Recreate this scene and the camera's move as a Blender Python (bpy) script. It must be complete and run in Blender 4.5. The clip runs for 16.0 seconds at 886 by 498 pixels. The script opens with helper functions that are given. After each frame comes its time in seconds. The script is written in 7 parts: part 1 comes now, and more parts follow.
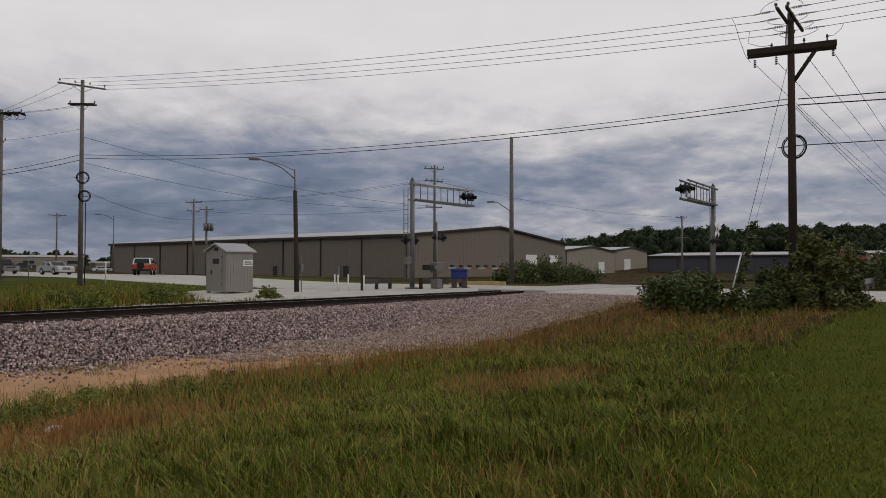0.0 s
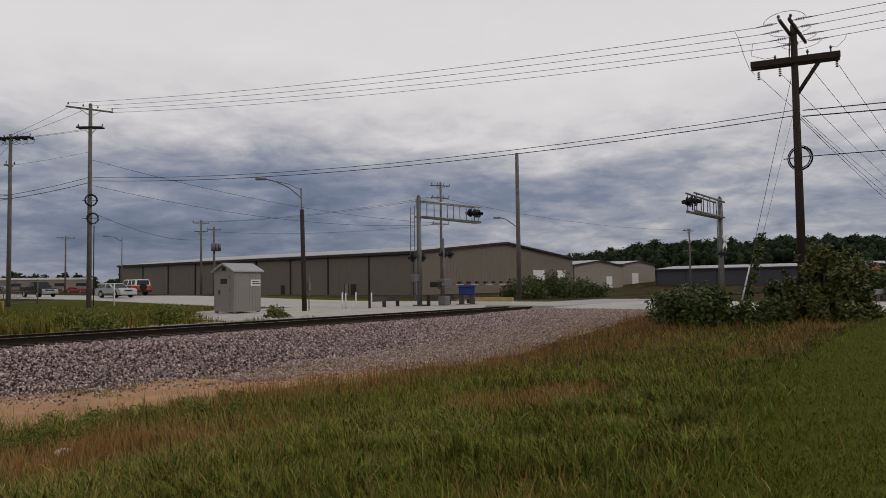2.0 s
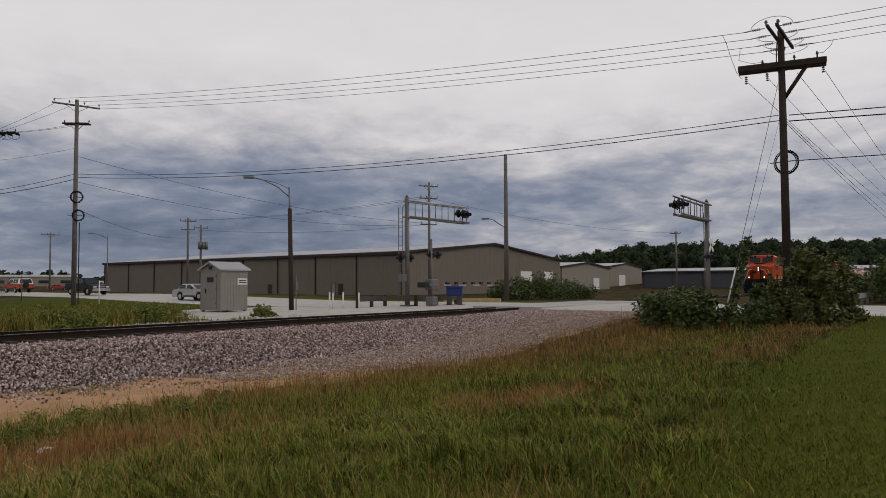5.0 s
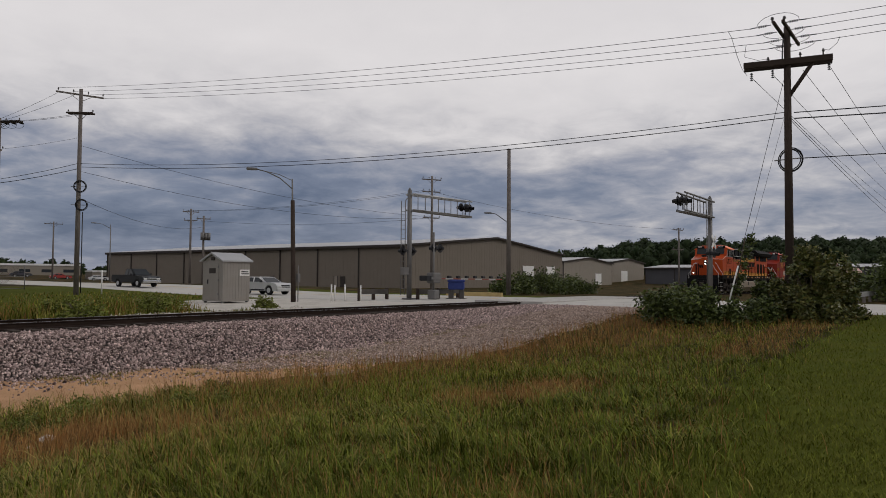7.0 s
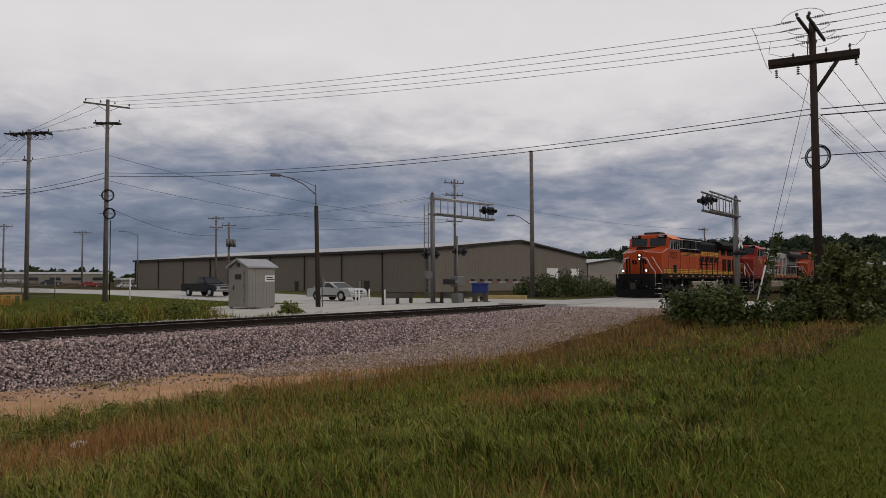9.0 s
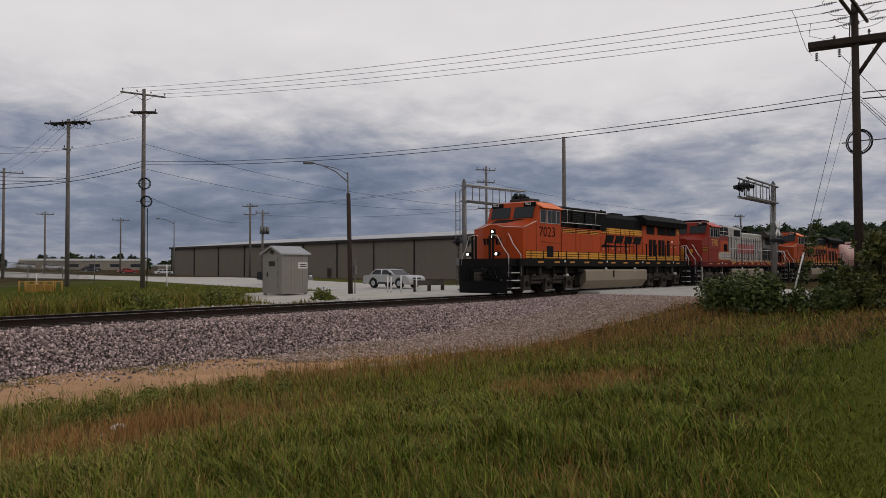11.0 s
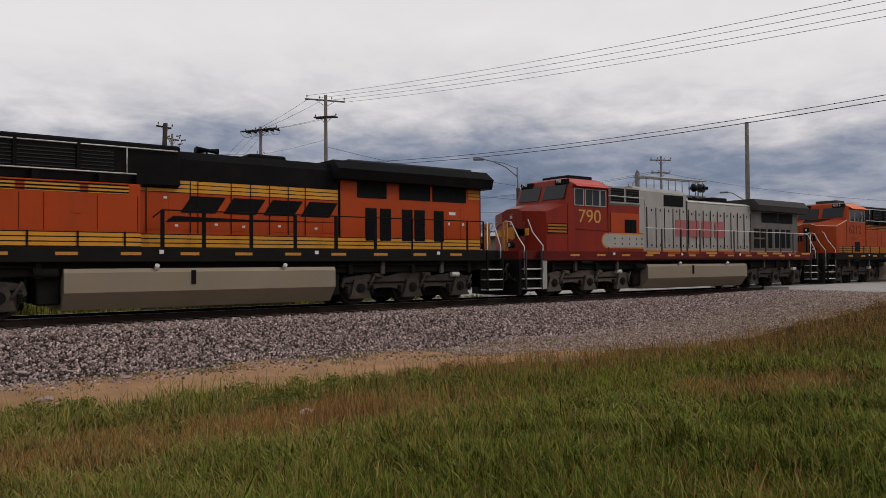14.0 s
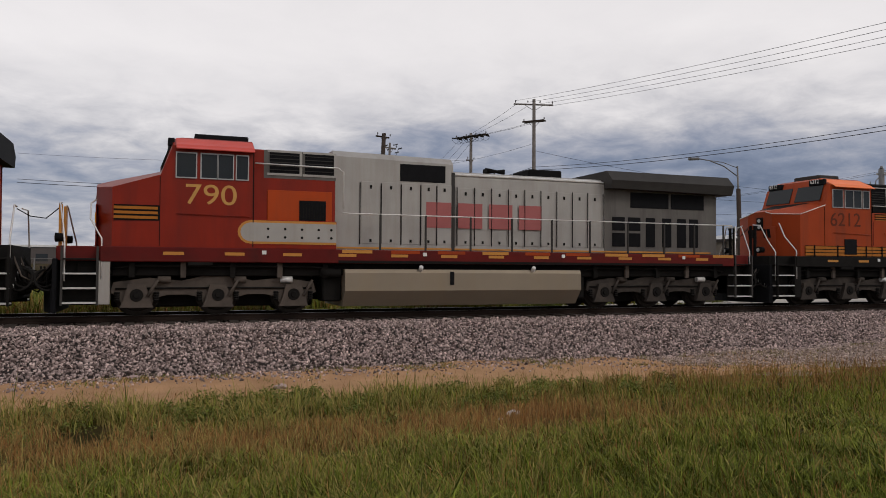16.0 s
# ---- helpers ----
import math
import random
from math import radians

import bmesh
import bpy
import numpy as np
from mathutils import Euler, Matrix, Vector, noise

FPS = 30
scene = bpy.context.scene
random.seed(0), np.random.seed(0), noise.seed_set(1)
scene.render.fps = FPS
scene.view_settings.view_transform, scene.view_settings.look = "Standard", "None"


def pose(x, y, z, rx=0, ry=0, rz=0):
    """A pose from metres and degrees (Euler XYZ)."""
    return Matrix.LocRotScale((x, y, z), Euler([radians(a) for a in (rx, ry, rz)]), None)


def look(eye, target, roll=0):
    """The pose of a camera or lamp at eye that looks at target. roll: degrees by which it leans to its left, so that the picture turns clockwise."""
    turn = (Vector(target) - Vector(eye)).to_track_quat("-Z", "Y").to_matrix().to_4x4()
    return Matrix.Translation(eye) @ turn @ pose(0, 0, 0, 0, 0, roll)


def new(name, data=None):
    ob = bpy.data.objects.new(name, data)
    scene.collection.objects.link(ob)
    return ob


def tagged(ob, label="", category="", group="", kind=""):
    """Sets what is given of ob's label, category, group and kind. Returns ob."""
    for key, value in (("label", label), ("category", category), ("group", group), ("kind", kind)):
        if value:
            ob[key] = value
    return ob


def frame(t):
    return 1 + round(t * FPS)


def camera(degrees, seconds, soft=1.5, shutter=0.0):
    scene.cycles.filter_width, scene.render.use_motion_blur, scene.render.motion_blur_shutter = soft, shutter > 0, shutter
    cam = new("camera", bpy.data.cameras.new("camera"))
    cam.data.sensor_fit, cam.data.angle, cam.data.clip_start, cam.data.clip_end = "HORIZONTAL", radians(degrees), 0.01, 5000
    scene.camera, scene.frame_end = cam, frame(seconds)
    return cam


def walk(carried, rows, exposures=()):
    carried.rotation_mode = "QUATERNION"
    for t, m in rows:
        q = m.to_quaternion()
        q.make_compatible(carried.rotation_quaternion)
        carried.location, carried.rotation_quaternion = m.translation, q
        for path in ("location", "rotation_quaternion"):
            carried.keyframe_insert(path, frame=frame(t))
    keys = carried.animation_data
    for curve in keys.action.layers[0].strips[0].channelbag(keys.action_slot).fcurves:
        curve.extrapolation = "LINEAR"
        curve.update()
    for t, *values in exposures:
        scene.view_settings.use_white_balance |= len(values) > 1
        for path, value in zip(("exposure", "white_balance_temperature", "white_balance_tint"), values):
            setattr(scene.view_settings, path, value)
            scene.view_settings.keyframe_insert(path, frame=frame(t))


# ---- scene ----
# the track runs along x at y = TRACK, rail heads at z = 0; the train comes from +x
TRACK = 21.65
EYE = 1.245
cam = camera(61.43, 16.0, soft=0.9)
PATH = [
    (0, pose(0, 0, EYE, 91.46, -0.07, -53.60)),
    (0.5, pose(0, 0, EYE, 91.80, 0.19, -53.15)),
    (1, pose(0, 0, EYE, 91.78, 0.62, -52.99)),
    (1.5, pose(0, 0, EYE, 92.01, 0.63, -52.88)),
    (2, pose(0, 0, EYE, 92.75, 0.78, -53.03)),
    (2.5, pose(0, 0, EYE, 92.86, 0.62, -53.48)),
    (3, pose(0, 0, EYE, 92.57, 0.55, -52.91)),
    (3.5, pose(0, 0, EYE, 92.41, 1.23, -52.61)),
    (4, pose(0, 0, EYE, 92.75, 1.02, -53.25)),
    (6.5, pose(0, 0, EYE, 92.35, -0.19, -54.15)),
    (7, pose(0, 0, EYE, 92.29, -0.38, -53.83)),
    (7.5, pose(0, 0, EYE, 92.43, -0.22, -53.53)),
    (8, pose(0, 0, EYE, 92.65, -0.14, -53.02)),
    (8.5, pose(0, 0, EYE, 92.77, 0.26, -52.53)),
    (9, pose(0, 0, EYE, 92.55, 0.32, -52.01)),
    (11.5, pose(0, 0, EYE, 91.59, 0.24, -48.63)),
    (12, pose(0, 0, EYE, 91.89, 0.47, -46.93)),
    (12.5, pose(0, 0, EYE, 91.75, 0.79, -43.86)),
    (13, pose(0, 0, EYE, 91.37, 0.39, -41.70)),
    (13.5, pose(0, 0, EYE, 90.92, 0.26, -39.65)),
    (14, pose(0, 0, EYE, 91.24, 0.42, -36.55)),
    (14.5, pose(0, 0, EYE, 90.84, 0.45, -34.85)),
    (15, pose(0, 0, EYE, 90.65, 0.14, -31.74)),
    (15.5, pose(0, 0, EYE, 91.05, 0.13, -27.00)),
    (16, pose(0, 0, EYE, 91.52, -0.31, -20.73)),
]
walk(cam, PATH, [(0.0, -0.10), (9.0, -0.08), (12.5, -0.02), (14.5, 0.06), (16.0, 0.12)])

# ---- light: an overcast afternoon, soft sun from behind the camera ----
SUN_AZ, SUN_EL = 145.0, 40.0      # degrees clockwise from +y, above the horizon
world = bpy.data.worlds.new("overcast_sky")
scene.world = world
world.use_nodes = True
wn, wl = world.node_tree.nodes, world.node_tree.links
wn.clear()


def wnode(kind, **values):
    n = wn.new(kind)
    for k, v in values.items():
        n.inputs[k].default_value = v
    return n


def wmath(op, a, b=None, clamp=False):
    n = wn.new("ShaderNodeMath")
    n.operation, n.use_clamp = op, clamp
    for i, v in enumerate((a, b)):
        if v is None:
            continue
        if isinstance(v, (int, float)):
            n.inputs[i].default_value = v
        else:
            wl.new(v, n.inputs[i])
    return n.outputs[0]


def wramp(fac, stops):
    n = wn.new("ShaderNodeValToRGB")
    cr = n.color_ramp
    while len(cr.elements) > 1:
        cr.elements.remove(cr.elements[-1])
    cr.elements[0].position, cr.elements[0].color = stops[0][0], (*stops[0][1], 1)
    for p, c in stops[1:]:
        cr.elements.new(p).color = (*c, 1)
    wl.new(fac, n.inputs[0])
    return n.outputs[0]


sky = wn.new("ShaderNodeTexSky")
sky.sky_type, sky.sun_disc = "NISHITA", False
sky.sun_elevation, sky.sun_rotation = radians(SUN_EL), radians(SUN_AZ)
coord = wn.new("ShaderNodeTexCoord")
split = wn.new("ShaderNodeSeparateXYZ")
wl.new(coord.outputs["Generated"], split.inputs[0])
up = wmath("MAXIMUM", split.outputs[2], 0.0)
flat = wmath("ADD", up, 0.19)
plane = wn.new("ShaderNodeCombineXYZ")
wl.new(wmath("DIVIDE", split.outputs[0], flat), plane.inputs[0])
wl.new(wmath("DIVIDE", split.outputs[1], flat), plane.inputs[1])
big = wnode("ShaderNodeTexNoise", Scale=1.05, Detail=8.0, Roughness=0.56, Distortion=0.5)
fine = wnode("ShaderNodeTexNoise", Scale=4.6, Detail=8.0, Roughness=0.6, Distortion=0.3)
for n in (big, fine):
    wl.new(plane.outputs[0], n.inputs["Vector"])
mixed = wmath("ADD", wmath("MULTIPLY", big.outputs["Fac"], 0.56), wmath("MULTIPLY", fine.outputs["Fac"], 0.44))
# a taller bank of cloud stands to the north-east
bank = wn.new("ShaderNodeVectorMath")
bank.operation = "DOT_PRODUCT"
wl.new(coord.outputs["Generated"], bank.inputs[0])
bank.inputs[1].default_value = (math.sin(radians(34)), math.cos(radians(34)), 0.0)
rise = wnode("ShaderNodeMapRange", **{"From Min": 0.86, "From Max": 1.0, "To Min": -0.012, "To Max": 0.026})
rise.interpolation_type = "SMOOTHSTEP"
wl.new(bank.outputs["Value"], rise.inputs["Value"])
tall = wmath("MULTIPLY", up, wmath("SUBTRACT", 1.0, wmath("MULTIPLY", rise.outputs[0], 4.2)))
# bands of the cloud deck by height: pale haze at the horizon, a dark blue-grey belt, a bright veil; the unseen sky
# overhead is dimmed to darken the ground
level = wramp(tall, [(0.0, (0.53,) * 3), (0.035, (0.49,) * 3), (0.075, (0.40,) * 3), (0.115, (0.41,) * 3), (0.155, (0.54,) * 3), (0.205, (0.75,) * 3), (0.28, (0.92,) * 3), (0.45, (0.86,) * 3), (0.7, (0.64,) * 3), (1.0, (0.56,) * 3)])
swing = wramp(tall, [(0.0, (0.7,) * 3), (0.04, (1.3,) * 3), (0.17, (1.5,) * 3), (0.22, (0.8,) * 3), (0.29, (0.28,) * 3), (1.0, (0.3,) * 3)])
low = wnode("ShaderNodeMapRange", **{"From Min": 0.10, "From Max": 0.20, "To Min": 1.0, "To Max": 0.0})
wl.new(up, low.inputs["Value"])
level = wmath("SUBTRACT", level, wmath("MULTIPLY", wmath("MULTIPLY", rise.outputs[0], 4.8), low.outputs[0]))
cover = wmath("ADD", level, wmath("MULTIPLY", wmath("SUBTRACT", mixed, 0.5), swing))
clouds = wramp(cover, [(0.15, (0.115, 0.145, 0.225)), (0.35, (0.20, 0.23, 0.315)), (0.50, (0.34, 0.35, 0.415)), (0.65, (0.54, 0.525, 0.55)), (0.80, (0.73, 0.70, 0.705)), (1.0, (0.87, 0.83, 0.825))])
skymix = wn.new("ShaderNodeMix")
skymix.data_type = "RGBA"
scaled = wn.new("ShaderNodeVectorMath")
scaled.operation = "SCALE"
scaled.inputs["Scale"].default_value = 0.10
wl.new(sky.outputs[0], scaled.inputs[0])
skymix.inputs["Factor"].default_value = 0.93
wl.new(scaled.outputs[0], skymix.inputs["A"])
wl.new(clouds, skymix.inputs["B"])
bg = wnode("ShaderNodeBackground", Strength=1.0)
wl.new(skymix.outputs["Result"], bg.inputs["Color"])
wout = wn.new("ShaderNodeOutputWorld")
wl.new(bg.outputs[0], wout.inputs[0])

sun_data = bpy.data.lights.new("sun", "SUN")
sun_data.energy, sun_data.angle, sun_data.color = 0.62, radians(14), (1.0, 0.95, 0.88)
sun = new("sun", sun_data)
_a, _e = radians(SUN_AZ), radians(SUN_EL)
sun.matrix_world = look((0, 0, 40), (0 - math.sin(_a) * math.cos(_e), 0 - math.cos(_a) * math.cos(_e), 40 - math.sin(_e)))

# ---- materials ----
def material(name, colour, rough=0.6, metal=0.0, vary=0.15, scale=6.0, bump=0.1, dirt=None, dirt_amount=0.35, island=0.0, tint=None, emit=0.0, fine=90.0, spec=None, streak=False):
    """A surface with blotches at one scale and grain at a finer one. dirt: a second colour in patches, or in runs down the side with streak; island: spread of value from piece to piece; tint: the colour that pieces vary towards."""
    m = bpy.data.materials.new(name)
    m.use_nodes = True
    n, l = m.node_tree.nodes, m.node_tree.links
    p = n["Principled BSDF"]
    p.inputs["Roughness"].default_value, p.inputs["Metallic"].default_value = rough, metal
    p.inputs["Specular IOR Level"].default_value = spec if spec is not None else 0.5 if rough < 0.45 else (0.3 if rough < 0.6 else 0.12)
    tc = n.new("ShaderNodeTexCoord")
    big = n.new("ShaderNodeTexNoise")
    big.inputs["Scale"].default_value, big.inputs["Detail"].default_value = scale, 6
    l.new(tc.outputs["Object"], big.inputs["Vector"])
    small = n.new("ShaderNodeTexNoise")
    small.inputs["Scale"].default_value, small.inputs["Detail"].default_value = fine, 3
    l.new(tc.outputs["Object"], small.inputs["Vector"])
    value = n.new("ShaderNodeMath")
    value.operation = "MULTIPLY_ADD"
    l.new(big.outputs["Fac"], value.inputs[0])
    value.inputs[1].default_value = vary * 3
    value.inputs[2].default_value = 1 - vary * 1.5
    grain = n.new("ShaderNodeMath")
    grain.operation = "MULTIPLY_ADD"
    l.new(small.outputs["Fac"], grain.inputs[0])
    grain.inputs[1].default_value = vary * 1.4
    l.new(value.outputs[0], grain.inputs[2])
    out = grain.outputs[0]
    if island:
        geo = n.new("ShaderNodeNewGeometry")
        more = n.new("ShaderNodeMath")
        more.operation = "MULTIPLY_ADD"
        l.new(geo.outputs["Random Per Island"], more.inputs[0])
        more.inputs[1].default_value = island
        l.new(out, more.inputs[2])
        less = n.new("ShaderNodeMath")
        less.operation = "SUBTRACT"
        l.new(more.outputs[0], less.inputs[0])
        less.inputs[1].default_value = island / 2
        out = less.outputs[0]
    base = n.new("ShaderNodeRGB")
    base.outputs[0].default_value = (*colour, 1)
    source = base.outputs[0]
    if tint:
        mixt = n.new("ShaderNodeMix")
        mixt.data_type = "RGBA"
        geo2 = n.new("ShaderNodeNewGeometry")
        rnd = n.new("ShaderNodeTexWhiteNoise")
        rnd.noise_dimensions = "1D"
        l.new(geo2.outputs["Random Per Island"], rnd.inputs["W"])
        l.new(rnd.outputs["Value"], mixt.inputs["Factor"])
        l.new(source, mixt.inputs["A"])
        mixt.inputs["B"].default_value = (*tint, 1)
        source = mixt.outputs["Result"]
    if dirt:
        patch = n.new("ShaderNodeTexNoise")
        patch.inputs["Scale"].default_value, patch.inputs["Detail"].default_value = scale * 0.6, 8
        patch.inputs["Roughness"].default_value = 0.65
        if streak:
            run = n.new("ShaderNodeMapping")
            run.inputs["Scale"].default_value = (2.6, 2.6, 0.28)
            l.new(tc.outputs["Object"], run.inputs["Vector"])
            l.new(run.outputs[0], patch.inputs["Vector"])
        else:
            l.new(tc.outputs["Object"], patch.inputs["Vector"])
        ramp = n.new("ShaderNodeMapRange")
        ramp.inputs["From Min"].default_value, ramp.inputs["From Max"].default_value = 0.48, 0.72
        ramp.inputs["To Max"].default_value = dirt_amount
        l.new(patch.outputs["Fac"], ramp.inputs["Value"])
        mixd = n.new("ShaderNodeMix")
        mixd.data_type = "RGBA"
        l.new(ramp.outputs[0], mixd.inputs["Factor"])
        l.new(source, mixd.inputs["A"])
        mixd.inputs["B"].default_value = (*dirt, 1)
        source = mixd.outputs["Result"]
    mul = n.new("ShaderNodeVectorMath")
    mul.operation = "SCALE"
    l.new(source, mul.inputs[0])
    l.new(out, mul.inputs["Scale"])
    l.new(mul.outputs[0], p.inputs["Base Color"])
    if bump:
        b = n.new("ShaderNodeBump")
        b.inputs["Strength"].default_value, b.inputs["Distance"].default_value = bump, 0.02
        l.new(small.outputs["Fac"], b.inputs["Height"])
        l.new(b.outputs[0], p.inputs["Normal"])
    if emit:
        p.inputs["Emission Color"].default_value, p.inputs["Emission Strength"].default_value = (*colour, 1), emit
    return m


def glass(name, colour=(0.03, 0.035, 0.04), rough=0.06):
    m = bpy.data.materials.new(name)
    m.use_nodes = True
    p = m.node_tree.nodes["Principled BSDF"]
    p.inputs["Base Color"].default_value = (*colour, 1)
    p.inputs["Roughness"].default_value = rough
    p.inputs["IOR"].default_value = 1.33
    return m


# ---- mesh helpers ----
def link(name, bm, mat, parent=None, label="", smooth=False):
    me = bpy.data.meshes.new(name)
    bm.to_mesh(me)
    bm.free()
    if smooth:
        for p in me.polygons:
            p.use_smooth = True
    for m in (mat if isinstance(mat, (list, tuple)) else [mat]):
        me.materials.append(m)
    ob = new(name, me)
    if parent:
        ob.parent = parent
    if label:
        tagged(ob, label)
    return ob


def part(name, bm, mat, parent, label="", smooth=False):
    return link(name, bm, mat, parent, label, smooth)


def thing(name, m, label, category, group="", kind=""):
    e = new(name)
    e.empty_display_size = 0.2
    e.matrix_basis = m
    return tagged(e, label, category, group, kind)


def box(bm, x0, x1, y0, y1, z0, z1, bevel=0.0, mi=0):
    v = [bm.verts.new((x, y, z)) for x in (x0, x1) for y in (y0, y1) for z in (z0, z1)]
    fs = [bm.faces.new([v[i] for i in q]) for q in ((0, 1, 3, 2), (4, 6, 7, 5), (0, 4, 5, 1), (2, 3, 7, 6), (0, 2, 6, 4), (1, 5, 7, 3))]
    for fc in fs:
        fc.material_index = mi
    if bevel:
        es = {e for fc in fs for e in fc.edges}
        r = bmesh.ops.bevel(bm, geom=list(es), offset=bevel, segments=1, affect="EDGES", profile=0.5)
        for fc in r["faces"]:
            fc.material_index = mi
    return bm


def boxes(*rows, bevel=0.0):
    bm = bmesh.new()
    for r in rows:
        box(bm, *r, bevel=bevel)
    return bm


def tube(bm, a, b, r0, r1=None, seg=8, caps=True, mi=0):
    r1 = r0 if r1 is None else r1
    a, b = Vector(a), Vector(b)
    d = (b - a).normalized()
    s = d.orthogonal().normalized()
    t = d.cross(s)
    ring = []
    for c, r in ((a, r0), (b, r1)):
        ring.append([bm.verts.new(c + (s * math.cos(k * 2 * math.pi / seg) + t * math.sin(k * 2 * math.pi / seg)) * r) for k in range(seg)])
    for k in range(seg):
        fc = bm.faces.new((ring[0][k], ring[0][(k + 1) % seg], ring[1][(k + 1) % seg], ring[1][k]))
        fc.smooth, fc.material_index = seg > 5, mi
    if caps:
        bm.faces.new(ring[0][::-1]).material_index = mi
        bm.faces.new(ring[1]).material_index = mi
    return bm


def rod(pts, r, seg=6):
    """One bent round bar through the points."""
    bm = bmesh.new()
    P = [Vector(p) for p in pts]
    rings = []
    for i, c in enumerate(P):
        d = (P[min(i + 1, len(P) - 1)] - P[max(i - 1, 0)]).normalized()
        ref = Vector((0, 0, 1)) if abs(d.z) < 0.9 else Vector((1, 0, 0))
        if rings and rings[0][1] != ref and len(P) < 6:
            ref = rings[0][1]
        s = d.cross(ref)
        s = s.normalized() if s.length > 1e-4 else d.orthogonal().normalized()
        t = s.cross(d)
        if rings and s.dot(rings[-1][2]) < 0:
            s, t = -s, -t
        rings.append(([bm.verts.new(c + (s * math.cos(k * 2 * math.pi / seg) + t * math.sin(k * 2 * math.pi / seg)) * r) for k in range(seg)], ref, s))
    for (a, _, _), (b, _, _) in zip(rings[:-1], rings[1:]):
        for k in range(seg):
            bm.faces.new((a[k], a[(k + 1) % seg], b[(k + 1) % seg], b[k])).smooth = True
    bm.faces.new(rings[0][0][::-1])
    bm.faces.new(rings[-1][0])
    return fixed(bm)


def turned_profile(c, rows, seg=8):
    """A solid of revolution about the upright through c; rows of height and radius."""
    bm = bmesh.new()
    rings = [[bm.verts.new((c[0] + r * math.cos(k * 2 * math.pi / seg), c[1] + r * math.sin(k * 2 * math.pi / seg), z)) for k in range(seg)] for z, r in rows]
    for a, b in zip(rings[:-1], rings[1:]):
        for k in range(seg):
            bm.faces.new((a[k], a[(k + 1) % seg], b[(k + 1) % seg], b[k]))
    bm.faces.new(rings[0][::-1]), bm.faces.new(rings[-1])
    return bm


def prism(bm, pts, y0, y1, mi=0, axis="y"):
    """Extrude an outline. axis y: points (x, z); axis x: points (y, z); axis z: points (x, y)."""
    put = {"y": lambda p, k: (p[0], k, p[1]), "x": lambda p, k: (k, p[0], p[1]), "z": lambda p, k: (p[0], p[1], k)}[axis]
    lo = [bm.verts.new(put(p, y0)) for p in pts]
    hi = [bm.verts.new(put(p, y1)) for p in pts]
    fs = [bm.faces.new(lo), bm.faces.new(hi[::-1])]
    for i in range(len(pts)):
        j = (i + 1) % len(pts)
        fs.append(bm.faces.new((lo[j], lo[i], hi[i], hi[j])))
    for fc in fs:
        fc.material_index = mi
    return bm


def fixed(bm):
    bmesh.ops.recalc_face_normals(bm, faces=bm.faces)
    return bm


def smoothstep(a, b, x):
    t = min(max((x - a) / (b - a), 0.0), 1.0)
    return t * t * (3 - 2 * t)


def raw_mesh(name, verts, faces, mat, label, category, kind="stuff", parent=None, index=None):
    """One object from arrays: verts (n, 3) and faces, all of one size."""
    me = bpy.data.meshes.new(name)
    verts, faces = np.asarray(verts, np.float32), np.asarray(faces, np.int32)
    nf, k = faces.shape
    me.vertices.add(len(verts))
    me.vertices.foreach_set("co", verts.ravel())
    me.loops.add(nf * k)
    me.loops.foreach_set("vertex_index", faces.ravel())
    me.polygons.add(nf)
    me.polygons.foreach_set("loop_start", np.arange(nf, dtype=np.int32) * k)
    me.polygons.foreach_set("loop_total", np.full(nf, k, np.int32))
    for m in (mat if isinstance(mat, (list, tuple)) else [mat]):
        me.materials.append(m)
    if index is not None:
        me.polygons.foreach_set("material_index", np.asarray(index, np.int32))
    me.update(calc_edges=True)
    ob = new(name, me)
    if parent:
        ob.parent = parent
    return tagged(ob, label, category, "", kind)


def loft(sections, bm=None, mi=0):
    """Skin through outlines (x, [(y, z), ...]) of equal length."""
    bm = bm or bmesh.new()
    rings = [[bm.verts.new((x, y, z)) for y, z in pts] for x, pts in sections]
    n = len(rings[0])
    for a, b in zip(rings[:-1], rings[1:]):
        for i in range(n):
            bm.faces.new((a[i], a[(i + 1) % n], b[(i + 1) % n], b[i])).material_index = mi
    bm.faces.new(rings[0][::-1]).material_index = mi
    bm.faces.new(rings[-1]).material_index = mi
    return fixed(bm)


def cross(w, base, shoulder, top, inner=0.62):
    """Outline of a cab or hood: half width, base, shoulder and roof heights."""
    return [(-w, base), (-w, shoulder), (-w * inner, top), (w * inner, top), (w, shoulder), (w, base)]


def turned(bm, m):
    bm.transform(m)
    return bm



# ---- surfaces of the place ----
# near-black soil: the shade between grass blades is put into its colour
M_GROUND = material("shade_dark_soil", (0.030, 0.026, 0.008), 0.95, vary=0.22, scale=0.5, bump=0.6, dirt=(0.17, 0.095, 0.045), dirt_amount=0.7, fine=30, spec=0.03)
M_LAWN = material("mown_lawn", (0.062, 0.073, 0.009), 0.95, vary=0.14, scale=0.8, bump=0.8, dirt=(0.088, 0.080, 0.015), dirt_amount=0.5, fine=60, spec=0.03)
M_DIRT = material("red_dirt", (0.376, 0.2209, 0.1175), 0.95, vary=0.26, scale=1.2, bump=0.7, dirt=(0.2914, 0.1645, 0.0846), dirt_amount=0.75, fine=35)
# bed coloured near black to stand for shade in the gaps between stones
M_BALLBED = material("shade_dark_ballast_bed", (0.030, 0.024, 0.022), 0.95, vary=0.3, scale=3, bump=1.0, fine=45)
M_STONE = material("ballast_stone", (0.56, 0.435, 0.395), 0.9, vary=0.14, scale=9, bump=0.3, island=1.0, tint=(0.075, 0.048, 0.043))
